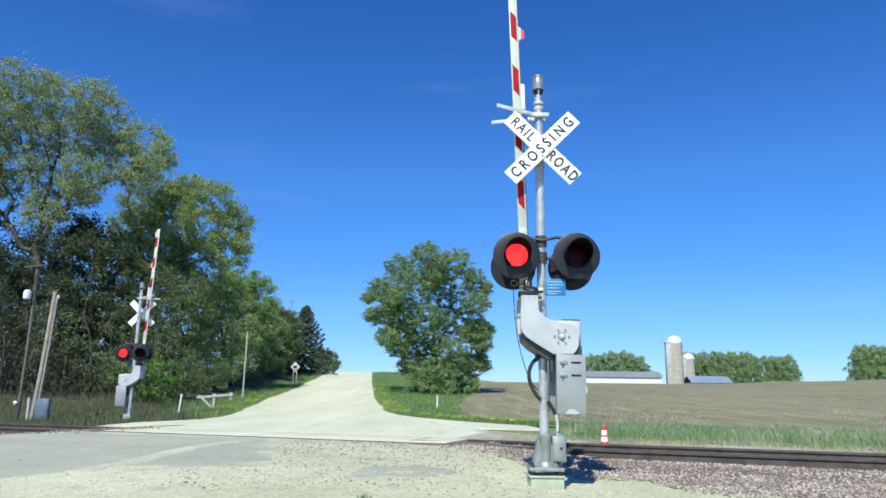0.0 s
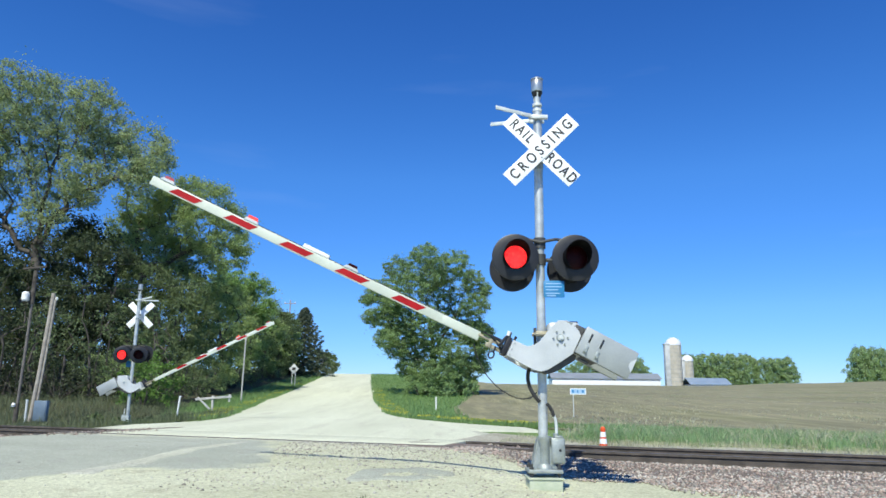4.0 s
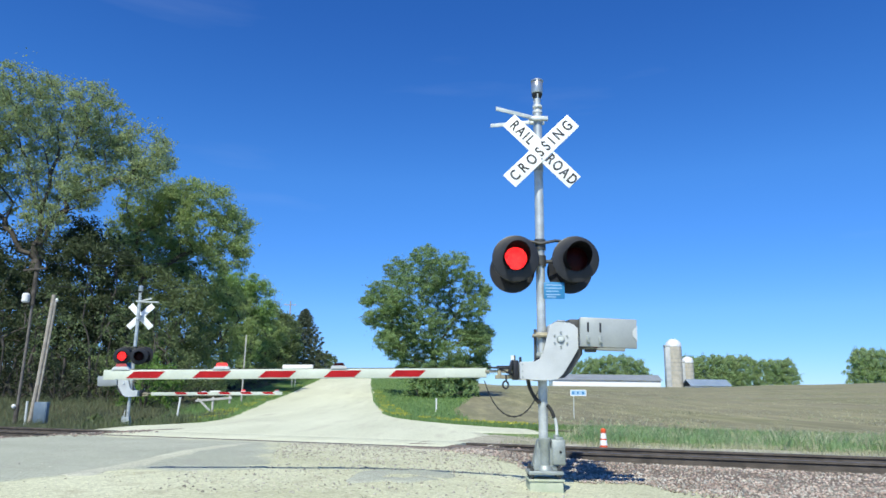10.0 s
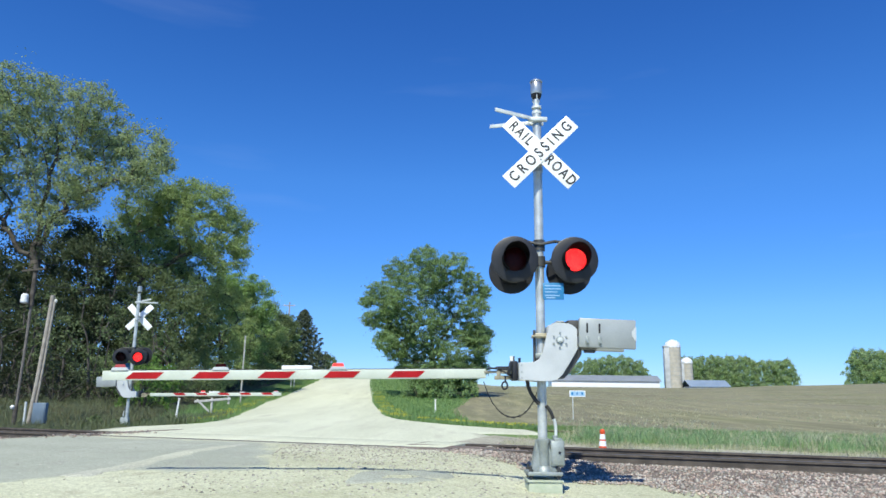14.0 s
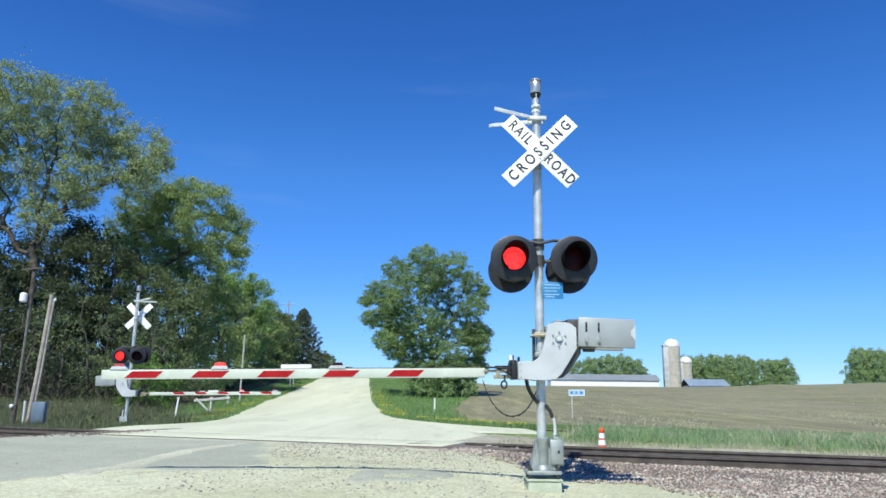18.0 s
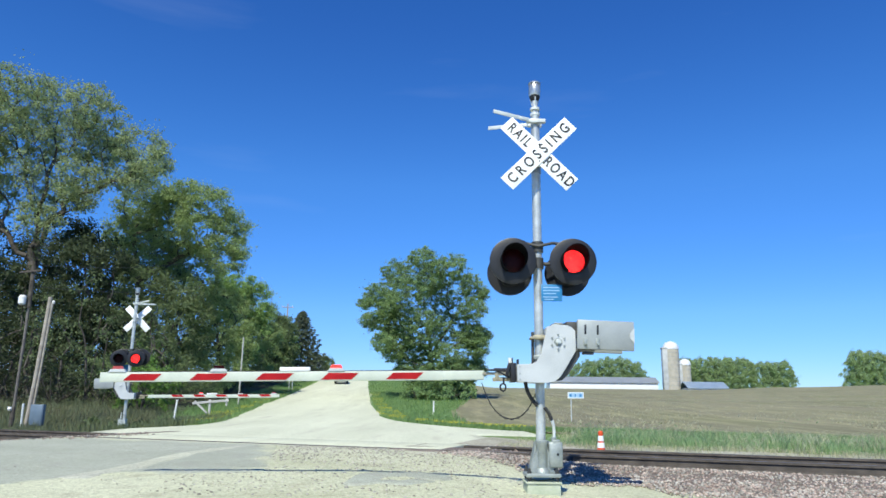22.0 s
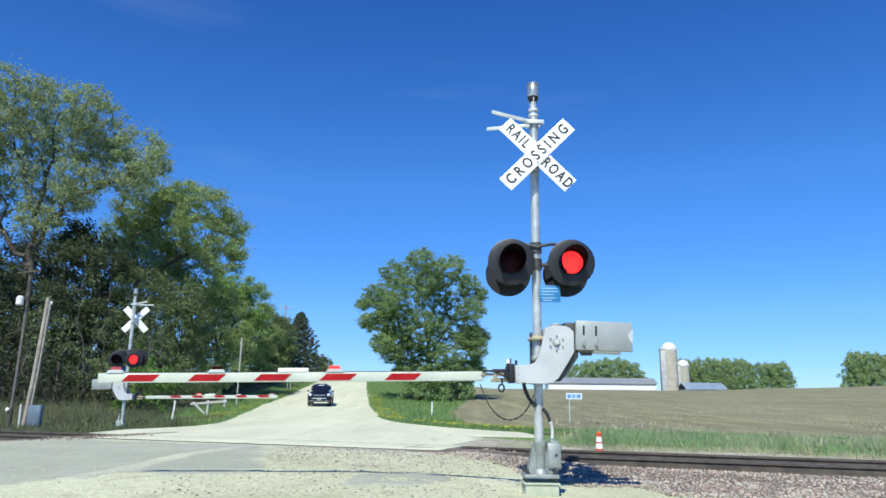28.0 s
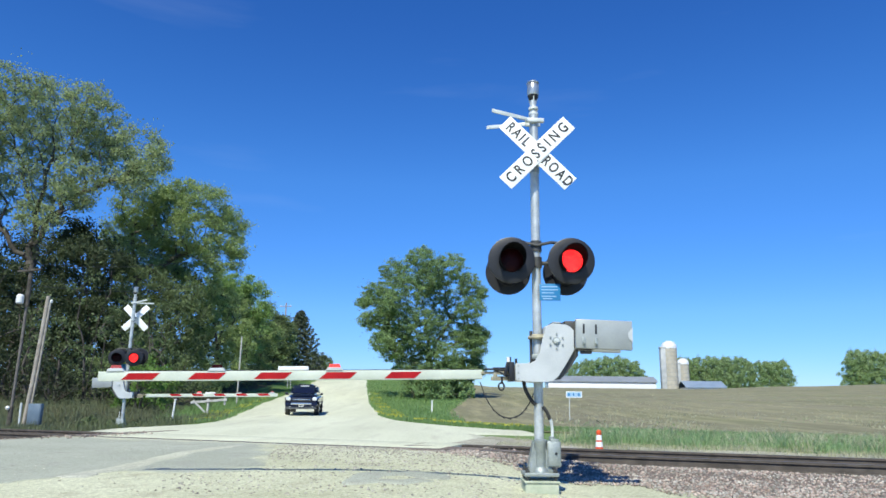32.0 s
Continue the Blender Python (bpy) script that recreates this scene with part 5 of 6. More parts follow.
WOOD_EDGE_LIMBS = (((1.7, 0.0, 0.0), (0.7, 0.0, 5.7), (-0.2, 0.4, 10.6), (-0.5, -0.4, 13.6), (0.7, 0.0, 16.2), (1.5, 0.4, 18.3)), ((-0.5, 0.0, 13.6), (2.4, 0.0, 14.7), (4.8, 0.4, 15.7), (6.2, -0.4, 16.8)), ((0.3, 0.0, 9.6), (3.6, 0.0, 11.6), (6.5, 0.4, 13.2)), ((-0.5, 0.0, 13.6), (-1.9, 0.0, 15.1)),)
FRESH_LOBES = ((-1.0, -1.6, 12.7, 1.69), (0.2, 0.4, 12.4, 1.56), (1.4, -0.8, 10.4, 1.04), (-2.3, 1.1, 10.9, 2.21), (0.2, -0.1, 8.6, 1.82), (-2.9, -1.3, 13.1, 1.69), (-0.6, 0.7, 6.5, 1.95))
FRESH_LIMBS = (((-0.1, 0.0, 1.7), (-0.3, 0.0, 5.9), (-1.1, 0.4, 9.5), (-1.4, -0.4, 12.7)), ((-0.3, 0.0, 5.9), (0.5, 0.0, 9.5), (0.5, 0.4, 12.0)), ((-1.1, 0.0, 9.5), (-3.0, 0.0, 12.6)),)
DIM_ONE_LOBES = ((-0.9, -1.8, 9.1, 1.57), (-0.5, 0.4, 7.6, 1.88), (-0.4, -1.0, 4.8, 1.96), (0.6, 1.3, 4.6, 1.65), (1.7, -0.1, 7.1, 1.49), (1.6, -1.5, 2.6, 1.37), (-4.1, 0.7, 7.6, 1.96), (-2.3, -0.6, 3.7, 1.96))
DIM_ONE_LIMBS = (((0.9, 0.0, 0.0), (0.4, 0.0, 3.1), (-0.4, 0.4, 6.0), (-1.8, -0.4, 9.0)), ((0.4, 0.0, 3.1), (1.3, 0.0, 5.7), (1.7, 0.4, 7.2)),)
DIM_TWO_LOBES = ((-1.9, -1.8, 10.7, 1.35), (-1.1, 0.4, 11.2, 1.56), (1.3, -1.0, 9.7, 1.56), (-1.6, 1.3, 8.4, 1.97), (0.9, -0.1, 6.3, 1.97), (-0.6, -1.5, 5.0, 1.72), (1.7, 0.7, 4.4, 1.43), (0.6, -0.6, 2.8, 1.43))
DIM_TWO_LIMBS = (((0.9, 0.0, 0.0), (0.2, 0.0, 3.2), (-0.6, 0.4, 7.1), (-1.2, -0.4, 10.7)), ((0.2, 0.0, 3.2), (1.2, 0.0, 7.1), (1.0, 0.4, 9.9)), ((-0.6, 0.0, 7.1), (-2.6, 0.0, 10.6)),)
DIM_THREE_LOBES = ((-0.4, -1.8, 9.0, 1.86), (0.8, 0.4, 8.5, 1.86), (3.1, -1.0, 7.5, 1.78), (-0.1, 1.3, 6.0, 2.13), (2.7, -0.1, 4.7, 1.86), (-0.3, -1.5, 4.1, 1.69), (1.3, 0.7, 2.6, 1.6))
DIM_THREE_LIMBS = (((1.2, 0.0, 0.0), (0.9, 0.0, 3.4), (-0.1, 0.4, 6.8), (-1.1, -0.4, 8.9)), ((0.9, 0.0, 3.4), (2.1, 0.0, 5.9), (2.8, 0.4, 7.6)),)
DIM_FOUR_LOBES = ((0.1, -1.8, 10.0, 1.72), (1.0, 0.4, 8.9, 1.87), (3.1, -1.0, 6.3, 1.72), (-0.1, 1.3, 5.9, 1.98), (-1.2, -0.1, 3.9, 1.77), (2.4, -1.5, 3.6, 1.77), (-1.5, 0.7, 7.9, 1.77))
DIM_FOUR_LIMBS = (((1.3, 0.0, 0.0), (0.9, 0.0, 3.9), (0.5, 0.4, 7.3), (-0.4, -0.4, 10.3)), ((0.9, 0.0, 3.9), (2.3, 0.0, 5.9), (2.8, 0.4, 6.6)),)
ELM_LOBES = ((-0.56, -3.2, 13.09, 1.56), (-3.07, 0.8, 12.69, 1.56), (1.94, -1.7, 12.69, 1.67), (3.95, 2.3, 11.89, 1.39), (-4.58, -0.2, 10.49, 1.45), (-2.07, -2.6, 10.19, 2.01), (0.94, 1.3, 10.79, 2.01), (3.95, -1.1, 9.18, 1.45), (-5.48, 2.8, 8.48, 1.11), (-3.17, 0.4, 7.99, 1.89), (-0.47, -2.0, 7.48, 2.11), (2.04, 1.9, 7.88, 2.11), (4.24, -0.5, 6.88, 1.22), (-3.97, -3.0, 5.99, 0.95), (-1.37, 1.0, 5.18, 1.78), (1.54, -1.5, 4.78, 1.89), (3.95, 2.5, 4.58, 1.33), (-1.97, 0.0, 3.58, 1.11), (0.54, -2.4, 2.88, 1.67), (3.05, 1.5, 2.68, 1.22), (-3.68, -0.9, 9.09, 1.22), (-0.17, 3.1, 12.19, 1.56), (5.24, 0.6, 6.99, 0.56), (-5.59, -1.8, 9.49, 0.67), (5.24, 2.1, 10.99, 0.67), (4.55, -1.0, 5.78, 1.11), (4.44, 0.2, 3.78, 1.0), (-3.07, -0.5, 5.18, 1.11), (-3.68, 0.7, 6.88, 1.0), (-1.07, -0.1, 3.28, 1.22), (2.04, -0.8, 3.58, 1.45), (3.65, 0.4, 6.48, 1.22), (-2.47, -0.3, 6.29, 1.33))
ELM_LIMBS = (((0.3, 0.0, 1.2), (0.2, 0.0, 3.8), (-0.2, 0.4, 6.8), (-0.6, -0.4, 10.5), (-0.8, 0.0, 13.7)), ((0.2, 0.0, 3.8), (-1.5, 0.0, 6.8), (-3.1, 0.4, 9.4), (-3.9, -0.4, 11.5)), ((0.2, 0.0, 3.8), (1.7, 0.0, 6.3), (2.9, 0.4, 8.9), (3.5, -0.4, 11.1)), ((-0.2, 0.0, 6.8), (-2.2, 0.0, 6.3), (-4.3, 0.4, 6.8)), ((0.2, 0.0, 3.8), (2.5, 0.0, 4.8), (4.0, 0.4, 5.3)), ((-0.6, 0.0, 10.5), (1.3, 0.0, 12.6)),)

# dark bark in place of pale: shade on the boughs put into their colour
tree(-30.6, 50, 24.0, 8.4, 7.0, 11, LEAF_A, BARK, "tall spreading cottonwood with pale spring leaves at the wood's edge", per=40, leaf=0.15, spread=0.56, trunk=0.40, group=WOODS, lobes=COTTONWOOD_LOBES, limbs=COTTONWOOD_LIMBS, dense=1.15, gaps=-0.5)
tree(-41.0, 53, 26.0, 9.4, 12.5, 12, LEAF_A, PALE_BARK, "tall cottonwood with thin pale foliage", pts=150, per=120, leaf=0.17, spread=0.9, trunk=0.45, group=WOODS, stems=2, fork=0.3)
tree(-26.6, 60, 18.6, 6.7, 5.0, 13, LEAF_B, BARK, "leafy green tree at the wood's edge", per=66, leaf=0.15, spread=0.58, trunk=0.36, group=WOODS, lobes=WOOD_EDGE_LOBES, limbs=WOOD_EDGE_LIMBS, dense=1.1, gaps=-0.4)
tree(-20.6, 76, 13.6, 5.2, 2.0, 14, LEAF_C, BARK, "smaller fresh green roadside tree", per=120, leaf=0.17, spread=0.7, trunk=0.2, group=WOODS, lobes=FRESH_LOBES, limbs=FRESH_LIMBS)
# the first two have painted shade in their leaf colour
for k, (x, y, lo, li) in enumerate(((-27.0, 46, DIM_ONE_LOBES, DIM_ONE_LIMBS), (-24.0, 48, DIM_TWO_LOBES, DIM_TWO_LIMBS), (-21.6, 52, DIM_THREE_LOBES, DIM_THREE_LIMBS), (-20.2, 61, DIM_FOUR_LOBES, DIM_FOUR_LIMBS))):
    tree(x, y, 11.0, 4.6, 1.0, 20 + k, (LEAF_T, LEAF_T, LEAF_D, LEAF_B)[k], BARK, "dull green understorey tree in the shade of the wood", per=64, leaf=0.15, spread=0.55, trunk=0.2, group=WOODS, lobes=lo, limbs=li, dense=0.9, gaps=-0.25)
# deep trees wear the leaf colour with shade painted in
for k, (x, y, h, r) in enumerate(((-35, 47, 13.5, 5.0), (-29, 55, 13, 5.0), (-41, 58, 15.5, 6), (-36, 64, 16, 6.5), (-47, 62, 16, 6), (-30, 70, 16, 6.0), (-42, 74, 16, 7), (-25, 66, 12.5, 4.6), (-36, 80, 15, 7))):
    tree(x, y, h, r, 1.2, 30 + k, LEAF_S, BARK, "understorey tree deep in the wood, leaves toned dark for shade", pts=105, per=84, leaf=0.22, spread=1.0, trunk=0.18, group=WOODS, stems=3, fork=0.3, gaps=-0.3)
for k, (x, y, h, r) in enumerate(((-21.6, 93, 8.5, 3.0), (-22.8, 74, 10.5, 4.0), (-22.5, 90, 9.5, 4.0), (-22.3, 97, 8.0, 3.2), (-27, 88, 11, 5), (-21.4, 84, 8.0, 3.2))):
    tree(x, y, h, r, 0.8, 40 + k, LEAF_B if k % 2 else LEAF_D, BARK, "dense roadside tree further up the hill", pts=80, per=110, leaf=0.2, spread=0.8, trunk=0.2, group=WOODS, gaps=-0.28)
for k, (x, y, h, r) in enumerate(((-19.2, 119, 3.4, 1.9), (-20.6, 126, 3.6, 2.4), (-19.6, 112, 3.6, 2.0))):
    tree(x, y, h, r, 0.3, 50 + k, LEAF_D, BARK, "small tree by the crest of the road", pts=30, per=90, leaf=0.22, spread=0.5, trunk=0.12, group=WOODS, gaps=-1, fork=0.2)


def spruce(x, y, h, r, seed):
    rng = np.random.default_rng(seed)
    t = thing("spruce", pose(x, y, float(ground_z(x, y)) - 0.1), "dark conical spruce by the road", "tree", WOODS)
    V, Fc, C, S = [], [], [], []
    limb(V, Fc, [(0, 0, h * k / 6) for k in range(7)], 0.18, 0.02, 8)
    for k in range(210):
        z = h * (0.04 + 0.94 * (k / 210))
        reach = r * (1 - z / h) ** 0.75 * rng.uniform(0.75, 1.1)
        a = k * 2.4
        end = (reach * math.cos(a), reach * math.sin(a), z - reach * 0.22)
        limb(V, Fc, bend((0, 0, z), end, 0.1, 3), 0.03, 0.008, 4)
        for q in (0.35, 0.65, 0.95):
            C.append((end[0] * q, end[1] * q, z - reach * 0.22 * q))
            S.append(0.16 + 0.28 * reach / r)
    ob = new("trunk", quick("trunk", [tuple(v) for v in V], Fc, BARK))
    ob.parent = t
    v, f = leaf_cloud(rng, np.array(C), np.array(S), 64, 0.15, 0.5)
    ob = new("needles", quick("needles", v, f, NEEDLE))
    ob.parent = t


spruce(-19.7, 100, 9.9, 5.2, 60)
spruce(-22.8, 99, 8.4, 4.4, 61)

# the lone tree by the field
tree(-1.0, 64, 15.0, 6.2, 1.2, 72, LEAF_E, BARK, "lone leafy elm on the grass by the gravel road", per=44, leaf=0.115, spread=0.36, trunk=0.4, gaps=-0.7, arch=0.2, lobes=ELM_LOBES, limbs=ELM_LIMBS, flat=0.5, dense=1.6)
for k, (x, y, r, h) in enumerate(((0.3, 62, 2.2, 3.2), (1.9, 63.5, 1.4, 2.2), (-1.8, 62, 1.7, 2.4), (-0.6, 60.8, 1.2, 1.4))):
    bush(x, y, r, h, 80 + k, LEAF_E, "leafy suckers at the foot of the elm", 0.16, 40, 36, "suckers round the elm")

for k, (x, y, r, h, m) in enumerate(((-12.6, 35, 1.4, 2.6, LEAF_G), (-14.4, 37, 1.6, 3.0, LEAF_G), (-16.4, 37.5, 1.6, 2.8, LEAF_B), (-18.2, 39, 1.8, 3.0, LEAF_D), (-20.5, 40, 1.8, 3.0, LEAF_D), (-22.6, 40, 1.7, 2.6, LEAF_D),
                                   (-24.5, 41, 1.8, 3.0, LEAF_D), (-13.6, 40, 1.6, 2.8, LEAF_D), (-15.0, 45, 1.8, 3.2, LEAF_D), (-15.6, 50, 1.7, 3.0, LEAF_D), (-16.4, 55, 1.8, 3.0, LEAF_B), (-17.4, 64, 1.8, 3.0, LEAF_D), (-18.4, 74, 1.8, 3.0, LEAF_D),
                                   (-19.2, 86, 1.8, 3.0, LEAF_D), (-26.5, 41, 1.9, 3.2, LEAF_D), (-29, 43, 2.0, 3.2, LEAF_D), (-17.2, 41.5, 1.6, 3.8, LEAF_G), (-21.3, 44, 1.6, 4.0, LEAF_B), (-12.4, 27.6, 0.5, 0.5, LEAF_D), (-11.4, 27.2, 0.45, 0.35, LEAF_D), (-9.9, 26.7, 0.7, 0.42, LEAF_T), (-9.2, 26.6, 0.6, 0.3, LEAF_T), (-30, 46, 2.4, 3.6, LEAF_D), (-34, 48, 2.6, 4.0, LEAF_D), (-39, 50, 2.8, 4.4, LEAF_D),
                                   (-26, 47, 2.2, 4, LEAF_D), (-23, 48.5, 2.2, 4.4, LEAF_D), (-31, 51, 2.2, 4.6, LEAF_D), (-27.5, 54, 2.2, 4.6, LEAF_D), (-35, 55, 2.5, 5, LEAF_D),
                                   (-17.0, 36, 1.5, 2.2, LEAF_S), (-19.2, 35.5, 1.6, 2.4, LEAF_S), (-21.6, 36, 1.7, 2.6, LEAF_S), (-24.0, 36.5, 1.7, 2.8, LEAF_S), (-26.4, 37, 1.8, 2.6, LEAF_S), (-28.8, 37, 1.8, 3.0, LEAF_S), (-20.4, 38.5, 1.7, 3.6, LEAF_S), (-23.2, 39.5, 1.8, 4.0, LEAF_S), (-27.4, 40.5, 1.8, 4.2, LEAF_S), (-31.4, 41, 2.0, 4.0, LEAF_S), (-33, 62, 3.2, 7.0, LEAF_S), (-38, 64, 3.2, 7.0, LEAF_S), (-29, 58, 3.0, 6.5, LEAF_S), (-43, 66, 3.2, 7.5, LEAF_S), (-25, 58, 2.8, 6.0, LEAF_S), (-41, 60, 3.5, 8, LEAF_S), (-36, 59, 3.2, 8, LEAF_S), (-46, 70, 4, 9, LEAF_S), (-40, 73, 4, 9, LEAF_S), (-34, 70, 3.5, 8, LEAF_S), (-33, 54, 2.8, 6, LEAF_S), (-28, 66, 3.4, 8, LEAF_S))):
    # left of x = -20 dull shrubs swap to the leaves darkened for shade
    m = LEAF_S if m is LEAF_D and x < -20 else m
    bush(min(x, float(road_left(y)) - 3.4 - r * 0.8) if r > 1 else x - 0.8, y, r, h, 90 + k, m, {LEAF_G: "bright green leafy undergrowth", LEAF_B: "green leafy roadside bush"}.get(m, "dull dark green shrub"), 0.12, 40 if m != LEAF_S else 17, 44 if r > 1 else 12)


def sapling(x, y, h, seed):
    """A thin bare young stem that forks, with few leaves."""
    # left of x = -22 the leaf colour holds painted shade
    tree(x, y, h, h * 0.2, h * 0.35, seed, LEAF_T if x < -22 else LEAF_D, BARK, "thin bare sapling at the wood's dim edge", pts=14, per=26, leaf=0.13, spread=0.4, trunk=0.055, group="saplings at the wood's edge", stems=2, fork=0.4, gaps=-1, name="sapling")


rs = np.random.default_rng(77)
for k in range(26):
    y = rs.uniform(35, 42)
    sapling(-15.5 - 0.66 * k + rs.normal(0, 0.4), y, rs.uniform(4.2, 7.5), 300 + k)


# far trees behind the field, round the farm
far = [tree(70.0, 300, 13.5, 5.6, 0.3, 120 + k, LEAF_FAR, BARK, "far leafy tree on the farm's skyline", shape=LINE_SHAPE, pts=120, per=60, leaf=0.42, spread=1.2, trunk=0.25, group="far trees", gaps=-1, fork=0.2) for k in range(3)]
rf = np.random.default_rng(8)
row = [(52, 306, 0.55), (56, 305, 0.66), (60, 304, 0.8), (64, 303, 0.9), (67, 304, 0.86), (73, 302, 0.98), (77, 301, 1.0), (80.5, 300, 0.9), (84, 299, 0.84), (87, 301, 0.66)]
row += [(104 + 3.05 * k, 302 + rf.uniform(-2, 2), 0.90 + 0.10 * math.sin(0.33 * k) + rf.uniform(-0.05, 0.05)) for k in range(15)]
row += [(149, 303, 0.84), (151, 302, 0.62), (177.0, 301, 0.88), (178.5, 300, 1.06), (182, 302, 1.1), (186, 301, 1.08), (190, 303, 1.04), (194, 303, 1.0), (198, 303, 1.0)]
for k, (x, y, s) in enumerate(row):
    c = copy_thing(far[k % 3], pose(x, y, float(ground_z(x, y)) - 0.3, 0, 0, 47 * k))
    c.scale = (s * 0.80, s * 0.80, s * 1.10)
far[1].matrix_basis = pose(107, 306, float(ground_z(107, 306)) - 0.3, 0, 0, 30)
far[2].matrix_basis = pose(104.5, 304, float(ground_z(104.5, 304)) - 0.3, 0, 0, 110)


def blades(name, pts, heights, widths, material, label, category="grass", seed=0, droop=0.35):
    """Many single blades of grass on the ground."""
    rng = np.random.default_rng(seed)
    n = len(pts)
    a = rng.uniform(0, math.tau, n)
    side = np.stack((np.cos(a), np.sin(a), np.zeros(n)), 1) * np.asarray(widths)[:, None]
    tipd = rng.normal(0, droop, (n, 3)) * np.asarray(heights)[:, None]
    tipd[:, 2] = np.asarray(heights)
    mid = tipd * np.array((0.35, 0.35, 0.6))
    v = np.stack((pts - side, pts + side, pts + mid + side * 0.7, pts + tipd, pts + mid - side * 0.7), 1).reshape(-1, 3)
    b = 5 * np.arange(n)
    f = np.concatenate((np.stack((b, b + 1, b + 2, b + 4), 1), np.stack((b + 4, b + 2, b + 3, b + 3), 1)))
    quads = f[:n]
    tris = f[n:, :3]
    faces = np.concatenate((np.stack((quads[:, 0], quads[:, 1], quads[:, 2]), 1), np.stack((quads[:, 0], quads[:, 2], quads[:, 3]), 1), tris))
    return tagged(new(name, quick(name, v, faces, material)), label, category, "", "stuff")


def on_ground(x, y, lift=0.0):
    return np.stack((x, y, ground_z(x, y) + lift), 1)


rg = np.random.default_rng(31)


def strip(n, a0, a1, d0, d1):
    a, d = rg.uniform(a0, a1, n), rg.uniform(d0, d1, n)
    return on_ground(a * TRACK_C - d * TRACK_S, TRACK_Y + a * TRACK_S + d * TRACK_C)


def thin(p, s, cut, seed):
    """Keeps the blades in uneven tufts."""
    k = np.array([noise.noise((q[0] * s + seed, q[1] * s, seed)) for q in p])
    return p[k > cut]


def tuft_height(p, lo, hi, seed):
    k = np.array([noise.noise((q[0] * 0.9 + seed, q[1] * 0.9, seed)) for q in p])
    return (lo + (hi - lo) * np.clip(0.5 + 0.6 * k, 0, 1)) * rg.uniform(0.55, 1.15, len(p))


p = np.concatenate((thin(strip(44000, 2.0, 30, 3.7, 9.5), 0.8, -0.3, 1.0), strip(500, 1.2, 3.2, 3.2, 4.4)))
blades("tall_grass", p, tuft_height(p, 0.08, 0.50, 2.0) * np.interp(p[:, 0], (1.5, 4, 9, 16), (0.35, 1.0, 0.75, 0.5)), rg.uniform(0.004, 0.009, len(p)), TALL, "tall green grass between railway and field", seed=1, droop=0.45)
p = np.concatenate((thin(strip(34000, 1.4, 30, 3.4, 9.5), 1.2, -0.05, 5.0), thin(strip(14000, 0.6, 30, 2.2, 4.1), 0.9, -0.25, 8.0)))
rim = track_frame(p[:, 0], p[:, 1])[1] < 4.1
p = p[rim | (rg.uniform(0, 1, len(p)) < np.interp(p[:, 0], (2, 8, 14), (0.35, 0.7, 1.0)))]
rim = track_frame(p[:, 0], p[:, 1])[1] < 4.1
blades("dry_grass", p, tuft_height(p, 0.08, 0.50, 7.0) * np.where(rim, 0.35, 1.0), rg.uniform(0.004, 0.009, len(p)), DRY, "dry straw-coloured grass stems among the green", seed=2, droop=0.5)
y = 24 + 120 * rg.uniform(0, 1, 13000) ** 1.6
x = rg.uniform(3.0, 0.75 * y + 6)
keep = (track_frame(x, y)[1] > 8.5) & (x > 6.5 - 0.06 * y)
p = thin(on_ground(x[keep], y[keep], 0.06), 0.11, -0.12, 12.0)
blades("field_stubble", p, rg.uniform(0.03, 0.10, len(p)), rg.uniform(0.008, 0.03, len(p)), DRY, "pale stubble and clods on the tilled field", "stubble", 21, 0.8)
y = 24 + 150 * rg.uniform(0, 1, 7000) ** 1.2
x = rg.uniform(3.0, 0.75 * y + 6)
keep = (track_frame(x, y)[1] > 8.5) & (x > 6.5 - 0.06 * y)
p = thin(on_ground(x[keep], y[keep], 0.06), 0.05, 0.12, 17.0)
blades("field_weeds", p, rg.uniform(0.02, 0.07, len(p)), rg.uniform(0.01, 0.03, len(p)), TALL, "low green weeds coming up in the field", "weeds", 22, 0.8)


def verge(n, side, y0, y1, w0, w1):
    y = y0 + (y1 - y0) * rg.uniform(0, 1, n) ** 1.3
    w = rg.uniform(w0, w1, n)
    x = road_left(y) - w if side < 0 else road_right(y) + w
    return on_ground(x, y)


p = verge(17000, -1, 27, 105, -0.2, 3.2)
blades("verge_grass_wooded_side", p, rg.uniform(0.08, 0.28, len(p)), rg.uniform(0.008, 0.02, len(p)), BLADE, "short green grass along the wooded road edge", seed=3)
p = verge(26000, 1, 31, 110, -0.2, 9.0)
p = p[p[:, 0] < field_edge(p[:, 1]) + 0.3]
blades("verge_grass_field_side", p, rg.uniform(0.08, 0.25, len(p)), rg.uniform(0.010, 0.024, len(p)), BLADE, "short green grass round the lone tree", seed=4)
x = rg.uniform(-3.2, 12, 16000)
p = on_ground(x, np.interp(x, (-3.7, -2.5, -1.0, 0.4, 2.1, 3.3, 8, 40), (41, 34.5, 30.2, 27.2, 24.6, 23.3, 21.0, 11)) + rg.uniform(0, 1, 16000) * np.interp(x, (-2, 1.2, 3), (5, 1.7, 1.5)))
blades("lane_grass", p, rg.uniform(0.06, 0.2, len(p)), rg.uniform(0.008, 0.016, len(p)), BLADE, "low grass beside the gravel lane", seed=5)
x = rg.uniform(-3.6, 3.6, 620)
edge = on_ground(x, np.interp(x, (-3.7, -2.5, -1.0, 0.4, 2.1, 3.3, 8, 40), (41, 34.5, 30.2, 27.2, 24.6, 23.3, 21.0, 11)) + 0.1 + 1.9 * rg.uniform(0, 1, 620) ** 1.3)
